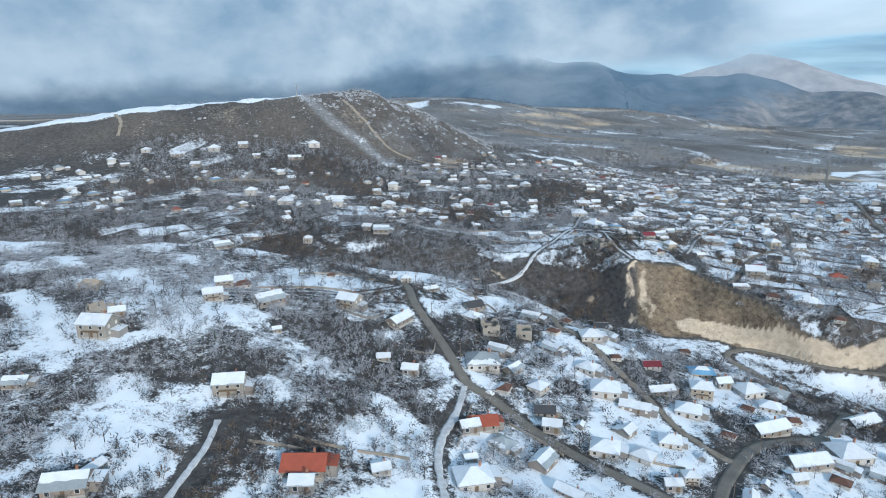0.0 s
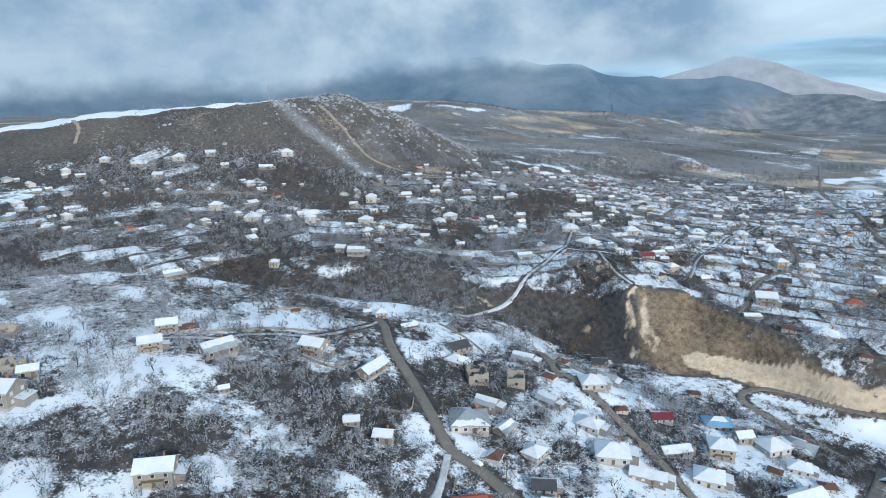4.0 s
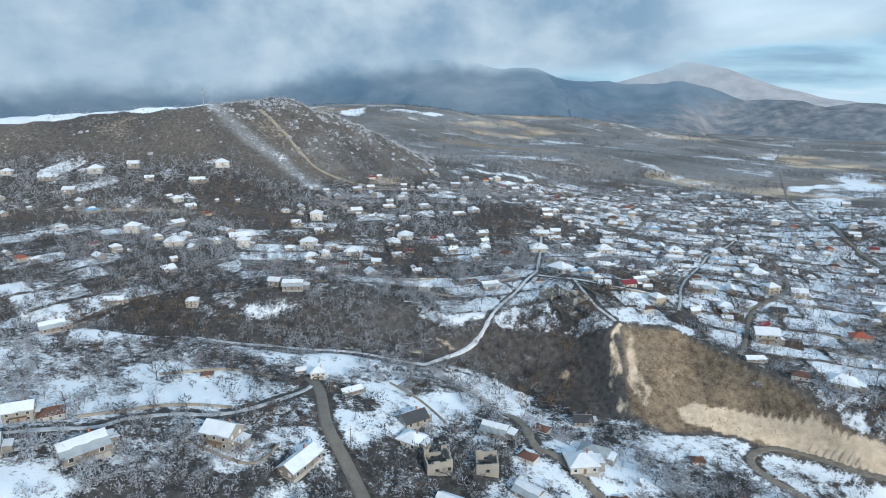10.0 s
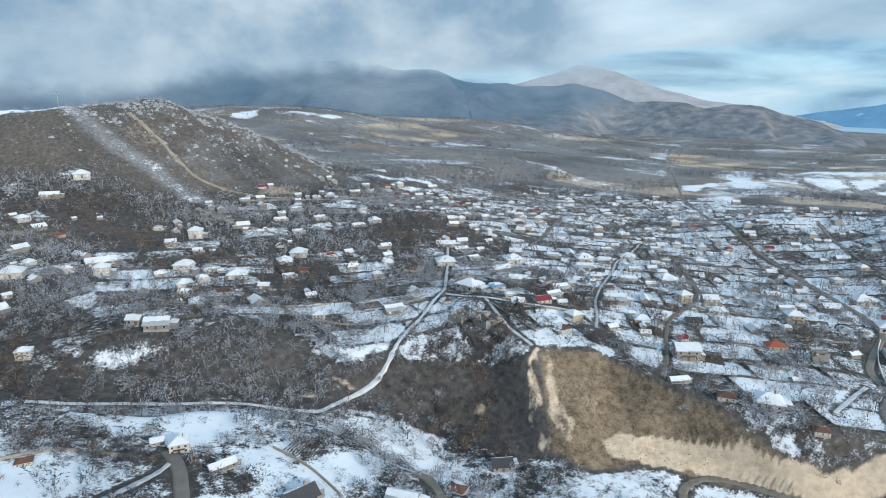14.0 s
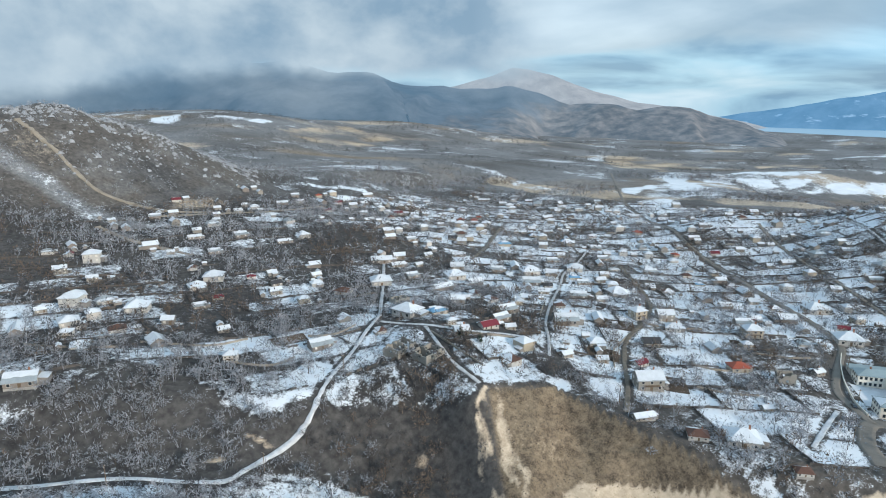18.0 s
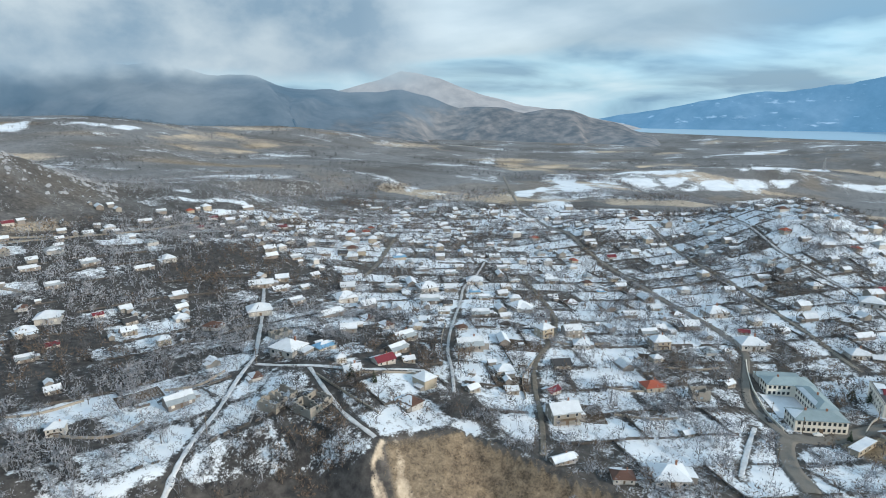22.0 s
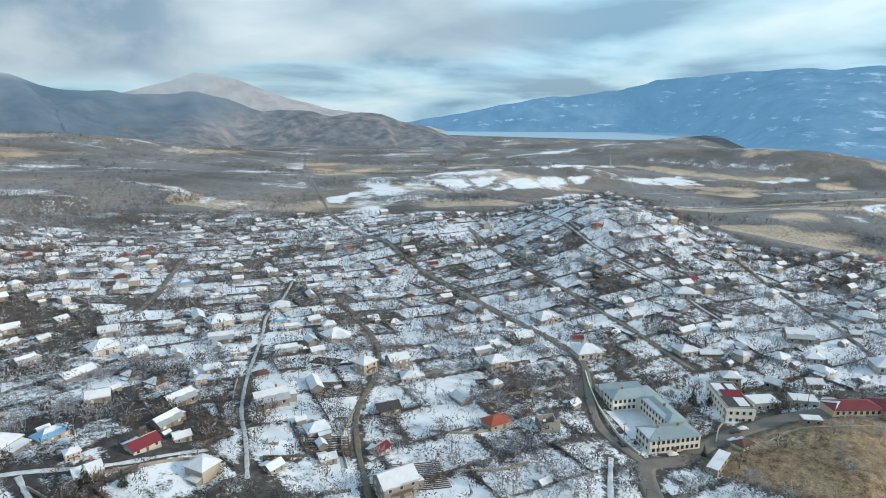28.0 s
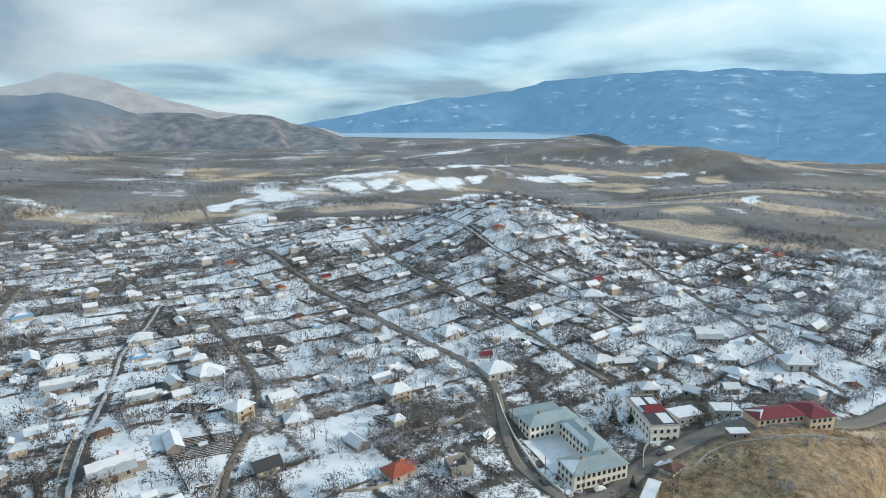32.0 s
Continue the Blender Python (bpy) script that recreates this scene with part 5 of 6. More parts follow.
def wing(name, parent, x0, y0, w, d, h, wall, roof, rise, over=0.5):
    part("wall", box(x0 + w / 2, y0 + d / 2, -2.0, w, d, h + 2.0), wall, parent, name)
    shape = hip_roof(w, d, h, rise, over, 0.16) if w >= d else None
    if shape is None:
        v, f = hip_roof(d, w, h, rise, over, 0.16)
        shape = [(-p[1], p[0], p[2]) for p in v], f
    v, f = shape
    part("roof", ([(p[0] + x0 + w / 2, p[1] + y0 + d / 2, p[2]) for p in v], f), roof, parent)


def window_row(parent, start, step, count, z, facing, w=1.15, h=1.5):
    for i in range(count):
        add_window(parent, start[0] + step[0] * i, start[1] + step[1] * i, z, w, h, facing)


ROOF_SHEET = material("grey_green_sheet_roof", (0.27, 0.33, 0.35), 0.5, 0.3, size=4.0, vary=0.2)
WHITEWASH = material("whitewashed_wall", (0.74, 0.71, 0.64), 0.85, size=5.0, vary=0.14)
TUFF_PINK = material("pinkish_plaster", (0.60, 0.46, 0.34), 0.85, size=4.0, vary=0.16)


def school():
    top = thing("school", "two-storey whitewashed school round a snowy courtyard", "school", m=pose(308.7, 354.9, -2.2, 0, 0, -36.9))
    wing("front wing", top, 0, 0, 22, 11, 6.0, WHITEWASH, ROOF_SHEET, 2.2)
    wing("long side wing", top, 14.5, 11.0, 8.5, 24, 6.0, WHITEWASH, ROOF_SHEET, 2.0)
    wing("rear wing", top, 1.5, 35.0, 22, 10, 6.0, WHITEWASH, ROOF_SHEET, 2.2)
    for z in (0.9, 3.9):
        window_row(top, (1.6, -0.03), (2.1, 0), 10, z, 0)
        window_row(top, (14.47, 13), (0, 2.5), 9, z, 3)
        window_row(top, (2.8, 34.97), (2.2, 0), 5, z, 0)
        window_row(top, (-0.03, 2.2), (0, 2.6), 4, z, 3)
        window_row(top, (22.03, 2.2), (0, 2.6), 3, z, 1)
        window_row(top, (1.47, 37), (0, 2.8), 3, z, 3)
    part("door", box(11.0, -0.05, -0.3, 1.7, 0.16, 2.5), WOOD, top, "dark double door")
    part("snow_layer", slab([(-0.3, 0.5, 6.45), (5, 5.0, 8.2), (5, 5.4, 8.2), (-0.3, 10.5, 6.45)], 0.12), SNOW, top, "snow left on the hipped end")
    part("snow_layer", slab([(14.2, 14, 6.42), (14.2, 33, 6.42), (16.2, 31, 7.3), (16.2, 16, 7.3)][::-1], 0.12), SNOW, top, "snow left along the eaves")
    for x, y in ((6, 5.5), (15, 5.5), (18.7, 22), (8, 40)):
        part("chimney", joined(box(x, y, 7.4, 0.7, 0.7, 1.7), box(x, y, 9.1, 0.9, 0.9, 0.14)), BRICK, top)


def yard():
    m = pose(308.7, 354.9, -2.2, 0, 0, -36.9)
    v = [tuple(m @ Vector((x, y, 0))) for x in np.linspace(-2, 14.4, 9) for y in np.linspace(11.1, 34.9, 11)]
    v = [(p[0], p[1], land_at(p[0], p[1]) + 0.35) for p in v]
    f = [(i * 11 + j, (i + 1) * 11 + j, (i + 1) * 11 + j + 1, i * 11 + j + 1) for i in range(8) for j in range(10)]
    tagged(part("pavement_courtyard", (v, f), SNOW, None, soft=True), "courtyard under smooth untrodden snow", "courtyard", kind="structure")


def garden_wall(label, line, high=1.3, mat=None, group="garden walls", cap=True):
    """A stone or concrete wall following the land, with a coping."""
    c = resample(line, 3.0)
    mid = c.mean(0)
    top = thing("garden_wall", label, "wall", group, m=pose(mid[0], mid[1], land_at(*mid)))
    way = np.gradient(c, axis=0)
    way /= np.linalg.norm(way, axis=1)[:, None]
    side = np.stack([-way[:, 1], way[:, 0]], 1)
    z = land(c[:, 0], c[:, 1]) - land_at(*mid)

    def strip(half, z0, z1):
        v, f = [], []
        for k in range(len(c)):
            for s, h in ((-half, z0), (half, z0), (half, z1), (-half, z1)):
                q = c[k] + side[k] * s - mid
                v.append((q[0], q[1], z[k] + h))
        for k in range(len(c) - 1):
            for j in range(4):
                f.append((k * 4 + j, k * 4 + (j + 1) % 4, (k + 1) * 4 + (j + 1) % 4, (k + 1) * 4 + j))
        f += [(3, 2, 1, 0), tuple(range(len(c) * 4 - 4, len(c) * 4))]
        return v, f

    part("masonry", strip(0.2, -0.8, high), mat or STONE, top)
    if cap:
        part("snow_cap", strip(0.26, high + 0.003, high + 0.16), SNOW, top, "line of snow along the top")
    return top


def block():
    top = thing("workshop_building", "tall white box of a building with a broken snowy roof", "building", m=pose(353.8, 340.6, -1.6, 0, 0, -51.8))
    part("wall", box(5.9, 13, -2, 11.8, 26, 9.0), WHITEWASH, top)
    part("parapet", joined(box(5.9, 0.2, 7.0, 12.2, 0.4, 0.5), box(5.9, 25.8, 7.0, 12.2, 0.4, 0.5), box(0.2, 13, 7.0, 0.4, 25.2, 0.5), box(11.6, 13, 7.0, 0.4, 25.2, 0.5)), CONCRETE, top)
    part("roof", box(5.9, 13, 6.95, 11.3, 25.0, 0.25), ROOFS["dark"], top, "dark flat roof")
    part("snow_layer", joined(box(3.3, 18, 7.21, 4.6, 13, 0.14), box(8.2, 6, 7.21, 4.5, 8, 0.12), box(9, 21, 7.21, 3.6, 6, 0.12)), SNOW, top, "patches of snow on the flat roof")
    v, f = gable_roof(8, 6, 7.6, 1.8, 0.3, 0.14)
    part("roof_shed", ([(p[0] + 6.5, p[1] + 14, p[2] - 0.4) for p in v], f), ROOFS["maroon"], top, "maroon gabled roof light")
    for z in (0.8, 4.0):
        window_row(top, (1.8, -0.03), (2.7, 0), 4, z, 0, 1.1, 1.4)
        window_row(top, (-0.03, 3), (0, 3.3), 7, z, 3, 1.1, 1.4)
    part("door", box(6.0, -0.06, -0.4, 1.5, 0.15, 2.3), WOOD, top)


def maroon_hall():
    top = thing("town_hall", "two-storey cream building under a maroon hipped roof", "building", m=pose(376.2, 305.4, 2.2, 0, 0, -46.5))
    wing("main wing", top, 0, 0, 21, 9, 6.0, TUFF_PINK, ROOFS["maroon"], 2.0)
    wing("end wing", top, 21.0, -3.0, 11, 13, 6.0, TUFF_PINK, ROOFS["maroon"], 2.2)
    for z in (0.9, 3.8):
        window_row(top, (1.8, -0.03), (2.5, 0), 8, z, 0, 1.2, 1.5)
        window_row(top, (22.6, -3.03), (2.4, 0), 4, z, 0, 1.2, 1.5)
    part("door", box(10.5, -0.06, -0.2, 1.6, 0.15, 2.4), WOOD, top)
    part("snow_layer", slab([(0.4, -0.3, 6.25), (5, 3.9, 8.0), (4.0, 4.2, 8.05), (-0.4, 8.8, 6.25)], 0.1), SNOW, top, "snow left on the hipped end")
    part("balcony", joined(box(17, -0.7, 2.9, 4, 1.3, 0.15), box(15.1, -1.25, 0, 0.18, 0.18, 3.9), box(18.9, -1.25, 0, 0.18, 0.18, 3.9), box(17, -1.3, 3.8, 4, 0.08, 0.1)), CONCRETE, top)


def low_block(name, label, x, y, turn, w, d, h, wall, roof, snow=True, windows=3):
    top = thing(name, label, "building", m=pose(x, y, land_at(x, y), 0, 0, turn))
    part("wall", box(0, 0, -1.8, w, d, h + 1.8), wall, top)
    part("roof", box(0, 0, h, w + 0.6, d + 0.6, 0.22), roof, top)
    if snow:
        part("snow_layer", box(0, 0, h + 0.224, w + 0.4, d + 0.4, 0.16, 0.1), SNOW, top, "even layer of snow on the flat roof")
    for i in range(windows):
        add_window(top, (i + 0.5) / windows * w - w / 2, -d / 2 - 0.02, 0.9, 1.1, 1.1, 0)
    part("door", box(w * 0.5 - 1.0, -d / 2 - 0.05, -0.2, 1.0, 0.12, 2.1), WOOD, top)
    return top


taken += [tuple((pose(308.7, 354.9, 0, 0, 0, -36.9) @ Vector((u, v, 0)))[:2]) for u in range(-3, 26, 6) for v in range(-2, 56, 6)]
taken += [tuple((pose(353.8, 340.6, 0, 0, 0, -51.8) @ Vector((u, v, 0)))[:2]) for u in range(0, 13, 6) for v in range(-2, 28, 6)]
taken += [tuple((pose(376.2, 305.4, 0, 0, 0, -46.5) @ Vector((u, v, 0)))[:2]) for u in range(0, 34, 6) for v in (-2, 4, 9)]
taken += [(378.5, 333), (388, 319), (366.5, 311.5), (311, 331), (317, 331), (323, 331)]
school()
yard()
block()
maroon_hall()
low_block("garage", "low white garage with a snowy flat roof", 378.5, 333, -41, 12, 8, 3.4, WALLS[1], CONCRETE)
low_block("shop", "low white shop with a snowy flat roof", 388, 319, -60, 10.5, 7, 3.4, WALLS[1], CONCRETE)
low_block("kiosk", "small roadside kiosk with a snowy roof", 366.5, 311.5, -55, 7.5, 4, 2.6, WALLS[3], CONCRETE, True, 2)
low_block("canteen", "low annex with a grey sheet roof beside the school", 348.3, 387.7, -36.9, 21, 7, 3.8, WALLS[1], ROOF_SHEET, False, 5)
low_block("roadside_shed", "long narrow cream shed with a snowy roof", 317, 331.5, 2, 15, 4, 2.7, WALLS[2], CONCRETE, True, 4)
put_house("brown", 337.5, 329, -17, 2, "houses by the school", size=0.95)
garden_wall("whitewashed wall along the school road", [(304, 357), (312, 370), (325, 384), (340, 398), (356, 410)], 1.2, WHITEWASH, cap=False)
garden_wall("concrete wall at the school corner", [(334, 338), (346, 341), (352, 341)], 1.0, CONCRETE, cap=False)
garden_wall("low parapet along the bluff edge", [(342, 322), (352, 319), (360, 313), (366, 303), (378, 290), (392, 275)], 0.7, CONCRETE, cap=False)

# ---------------------------------------------------------------- ruins, cross, masts, poles, cars


def ruin(x, y, turn, w, d, h, seed, label):
    """A roofless stone shell with broken wall tops and gaping windows."""
    rng = random.Random(seed)
    top = thing("ruined_house", label, "ruin", "roofless ruins", m=pose(x, y, land_at(x, y), 0, 0, turn))

    def wall(length, place, spin):
        n = max(3, int(length / 2.2))
        m = pose(place[0], place[1], 0, 0, 0, spin)
        shapes = []
        for i in range(n):
            a, b = (i / n - 0.5) * length, ((i + 1) / n - 0.5) * length
            t = h * rng.uniform(0.55, 1.0)
            if i % 2 == 1 and t > 2.4:
                shapes += [box((a + b) / 2, 0, -1.5, b - a, 0.5, 2.5), box((a + b) / 2, 0, 2.3, b - a, 0.5, t - 2.3),
                           box(a + (b - a) * 0.12, 0, 1.0, (b - a) * 0.24, 0.5, 1.3), box(b - (b - a) * 0.12, 0, 1.0, (b - a) * 0.24, 0.5, 1.3)]
            else:
                shapes.append(box((a + b) / 2, 0, -1.5, b - a, 0.5, t + 1.5))
        v, f = joined(*shapes)
        part("wall", ([tuple(m @ Vector(p)) for p in v], f), WALLS[0] if seed % 2 else STONE, top)

    wall(w, (0, -d / 2), 0)
    wall(w, (0, d / 2), 0)
    wall(d - 0.5, (-w / 2 + 0.25, 0), 90)
    wall(d - 0.5, (w / 2 - 0.25, 0), 90)
    if w > 9:
        wall(d - 0.5, (rng.uniform(-1.5, 1.5), 0), 90)
    part("rubble", joined(*[box(rng.uniform(-w / 2.4, w / 2.4), rng.uniform(-d / 2.6, d / 2.6), -0.3, rng.uniform(0.4, 1.4), rng.uniform(0.4, 1.2), rng.uniform(0.5, 1.0), 0.12)
                            for _ in range(14)]), STONE, top, "fallen stones inside")
    taken.append((x, y))


def hill_cross():
    x, y = -195.0, 839.0
    top = thing("hill_cross", "tall white metal cross on the brow of the hill", "cross", m=pose(x, y, land_at(x, y)))
    part("plinth", joined(box(0, 0, -2, 5, 5, 2.6, 0.3), box(0, 0, 0.6, 3.4, 3.4, 0.6, 0.2)), CONCRETE, top)
    part("mast", box(0, 0, 1.2, 0.8, 0.8, 18.0, 0.1), STEEL, top)
    part("crossbar", box(0, 0, 13.5, 6.4, 0.6, 0.7), STEEL, top)


def lattice_mast(x, y, high):
    top = thing("lattice_mast", "grey steel lattice mast standing in the fields", "pylon", "lattice masts", m=pose(x, y, land_at(x, y)))
    b = high * 0.09
    for sx in (-1, 1):
        for sy in (-1, 1):
            part("leg", tube([(sx * b, sy * b, -0.5), (sx * b * 0.2, sy * b * 0.2, high)], [0.16, 0.10], 4), STEEL, top)
    for k in range(6):
        r0, r1 = b * (1 - 0.8 * k / 6), b * (1 - 0.8 * (k + 1) / 6)
        z0, z1 = high * k / 6, high * (k + 1) / 6
        part("brace", joined(*[tube([p, q], [0.07, 0.07], 3) for p, q in (((-r0, -r0, z0), (r1, -r1, z1)), ((r0, -r0, z0), (r1, r1, z1)), ((r0, r0, z0), (-r1, r1, z1)),
                                                                         ((-r0, r0, z0), (-r1, -r1, z1)))]), STEEL, top)
    for z in (0.8, 0.93):
        part("crossarm", box(0, 0, high * z, high * 0.3, 0.25, 0.25), STEEL, top)


def pole_model():
    top = thing("utility_pole", "weathered timber utility pole with a crossarm beside the road", "pole", "utility poles")
    part("post", tube([(0, 0, -0.8), (0, 0, 8.4)], [0.17, 0.11], 7), WOOD, top)
    part("crossarm", box(0, 0, 7.6, 1.8, 0.12, 0.14), WOOD, top)
    for x in (-0.75, -0.3, 0.3, 0.75):
        part("insulator", tube([(x, 0, 7.74), (x, 0, 7.95)], [0.06, 0.05], 6), FRAME, top)
    return top


def poles():
    first = pole_model()
    used = False
    for line, off, gap in ((MAIN_ROAD, 4.2, 38), (STREET, -4.4, 44), (SCHOOL_ROAD, 5.6, 40), (LOWER_ROAD, -4.0, 42), (ROW_LANE, 3.2, 48), (DARK_LANE, -3.2, 50), (CLIMB, -4, 55)):
        c = resample(line, 2.0)
        s = np.r_[0, np.cumsum(np.linalg.norm(np.diff(c, axis=0), axis=1))]
        for d in np.arange(gap * 0.4, min(s[-1], 420), gap):
            k = min(int(np.searchsorted(s, d)), len(c) - 2)
            way = c[k + 1] - c[k]
            way = way / np.linalg.norm(way)
            x, y = c[k][0] - way[1] * off, c[k][1] + way[0] * off
            m = pose(x, y, land_at(x, y), 0, 0, math.degrees(math.atan2(way[1], way[0])) + 90)
            if used:
                copy_thing(first, m)
            else:
                first.matrix_basis, used = m, True


def car(x, y, turn, paint, label):
    top = thing("car", label, "car", "parked cars", m=pose(x, y, land_at(x, y) + 0.23, 0, 0, turn))
    side = [(-2.1, 0.35), (-2.1, 0.8), (-1.9, 0.95), (-1.3, 1.0), (-0.75, 1.42), (0.75, 1.42), (1.25, 1.0), (1.9, 0.88), (2.1, 0.7), (2.1, 0.35)]
    n = len(side)
    v = [(p[0], -0.82, p[1]) for p in side] + [(p[0], 0.82, p[1]) for p in side]
    v = [(a, b * (0.84 if c > 1.2 else 1.0), c) for a, b, c in v]
    part("body", (v, [tuple(range(n)), tuple(range(2 * n - 1, n - 1, -1))] + [(i, i + n, (i + 1) % n + n, (i + 1) % n) for i in range(n)]), paint, top)
    for a, b in ((1.15, 0.8), (-1.2, -0.82)):
        part("window", slab([(a, -0.62, 1.06), (a, 0.62, 1.06), (b * 0.95, 0.58, 1.40), (b * 0.95, -0.58, 1.40)], 0.03), GLASS, top)
    for sx in (-1.3, 1.3):
        for sy in (-0.78, 0.78):
            part("wheel", tube([(sx, sy - 0.1, 0.3), (sx, sy + 0.1, 0.3)], [0.31, 0.31], 10), ROOFS["dark"], top)


WHITE_PAINT = material("white_car_paint", (0.75, 0.76, 0.77), 0.3, vary=0.06, size=2.0, spec=0.5)
DARK_PAINT = material("dark_car_paint", (0.05, 0.055, 0.065), 0.3, vary=0.1, size=2.0, spec=0.5)
ruin(-151, 253, 25, 11, 8, 5.0, 1, "roofless stone ruin on the slope")
ruin(-176, 289, 10, 9, 7, 4.0, 2, "small roofless ruin among bushes")
ruin(24, 295, 8, 9, 8, 6.5, 3, "two-storey shell of a burnt stone house")
ruin(42, 297, -5, 8, 8, 5.0, 5, "roofless stone shell beside the lane")
ruin(108, 451, 35, 14, 9, 4.2, 7, "long roofless stone ruin with inner walls")
ruin(119, 440, 28, 13, 9, 4.0, 9, "roofless stone ruin with snow inside")
ruin(291, 391, -35, 8, 7, 5.5, 11, "burnt-out shell of a house")
ruin(131, 530, 10, 10, 8, 4.0, 13, "roofless ruin beside the upper lane")
hill_cross()
for x, y, high in ((932, 545, 24), (1474, 974, 30), (1372, 867, 28), (1700, 1090, 30)):
    lattice_mast(x, y, high)
poles()
car(314, 347.5, -36, WHITE_PAINT, "white saloon car parked before the school")
car(350, 332.6, -38, WHITE_PAINT, "white car parked beside the road")
car(305.5, 365, 52, DARK_PAINT, "dark car driving past the school wall")
car(346, 334.5, -38, DARK_PAINT, "dark car parked beside the road")
car(20, 240, -45, WHITE_PAINT, "white car near the road fork")
SOUTH_WALLS = [[(-18, 262), (-6, 263), (-4, 272)], [(-30, 186), (-12, 187)], [(-52, 187), (-34, 186)], [(-66, 181), (-44, 180), (-42, 170)],
               [(26, 224), (36, 216), (46, 206)], [(12, 232), (8, 216), (5, 203)], [(70, 212), (80, 205), (92, 203)], [(72, 268), (84, 264)],
               [(96, 262), (108, 252), (112, 240)], [(-60, 292), (-38, 284), (-30, 296)], [(-96, 300), (-70, 314), (-50, 316)], [(-36, 345), (-60, 350), (-84, 340)]]
NORTH_WALLS = [[(8, 350), (20, 338), (30, 322)], [(146, 456), (168, 450), (180, 446)], [(128, 462), (134, 440), (140, 424)], [(96, 496), (84, 488), (70, 492)],
               [(210, 420), (222, 438), (240, 452)], [(196, 470), (208, 492), (226, 518)], [(252, 420), (262, 408), (280, 402)], [(238, 394), (250, 384), (262, 380)],
               [(300, 420), (318, 412), (332, 410)], [(266, 470), (280, 462), (300, 458)], [(30, 470), (48, 462), (60, 468)], [(-10, 500), (18, 492), (40, 498)],
               [(-60, 508), (-40, 494), (-18, 490)]]
for line in SOUTH_WALLS + NORTH_WALLS:
    garden_wall("rough dry-stone garden wall between snowy plots", line, 1.0, cap=False)


def tilled_rows(x, y, turn, long, count, label):
    """Earth ridges of a kitchen garden, snow lying between them."""
    m = pose(x, y, 0, 0, 0, turn)
    shapes = []
    for k in range(count):
        c = [m @ Vector((u, (k - count / 2) * 1.15, 0)) for u in np.linspace(-long / 2, long / 2, 8)]
        s = m.to_3x3() @ Vector((0, 0.28, 0))
        v = []
        for q in c:
            z = land_at(q.x, q.y)
            v += [(q.x - s.x, q.y - s.y, z - 0.1), (q.x, q.y, z + 0.38), (q.x + s.x, q.y + s.y, z - 0.1)]
        f = [(i * 3 + j, i * 3 + j + 3, i * 3 + j + 4, i * 3 + j + 1) for i in range(7) for j in range(2)]
        shapes.append((v, f))
    tagged(part("tilled_rows", joined(*shapes), EARTH, None), label, "garden rows", "tilled garden rows", "stuff")


EARTH = material("dark_tilled_earth", (0.075, 0.062, 0.052), 0.95, size=1.5, vary=0.4, bump_size=0.05)
for x, y, turn, long, count in ((246, 470, -30, 22, 14), (262, 500, -60, 14, 11), (226, 402, -32, 20, 15), (214, 436, -35, 16, 12), (60, 492, 10, 18, 10), (18, 352, 60, 12, 9), (306, 432, -40, 14, 10)):
    tilled_rows(x, y, turn, long, count, "dark ridges of a tilled garden showing through snow")


# ---------------------------------------------------------------- the rest of the town, plot by plot


def join_houses(rows):
    """The houses too far off to pick apart, walls and roofs joined into one mesh."""
    mats, verts, faces, slots, n = [], [], [], [], 0
    for _, kind, x, y, angle, size in rows:
        root = model(kind, 0)[0]
        m = pose(x, y, land_at(x, y), 0, 0, angle) @ Matrix.Scale(size, 4)
        for ob in root.children:
            mat = ob.data.materials[0]
            if mat not in mats:
                mats.append(mat)
            verts += [tuple(m @ v.co) for v in ob.data.vertices]
            faces += [tuple(i + n for i in p.vertices) for p in ob.data.polygons]
            slots += [mats.index(mat)] * len(ob.data.polygons)
            n += len(ob.data.vertices)
    me = bpy.data.meshes.new("far_houses")
    me.from_pydata(verts, [], faces)
    for mat in mats:
        me.materials.append(mat)
    me.polygons.foreach_set("material_index", slots)
    me.update()
    tagged(new("far_houses", me), "many small snow-roofed houses in the far town", "houses", kind="stuff")
    for (kind, detail), (root, used) in list(models.items()):
        if detail == 0 and not used:
            for ob in (*root.children_recursive, root):
                bpy.data.objects.remove(ob)
            del models[kind, detail]


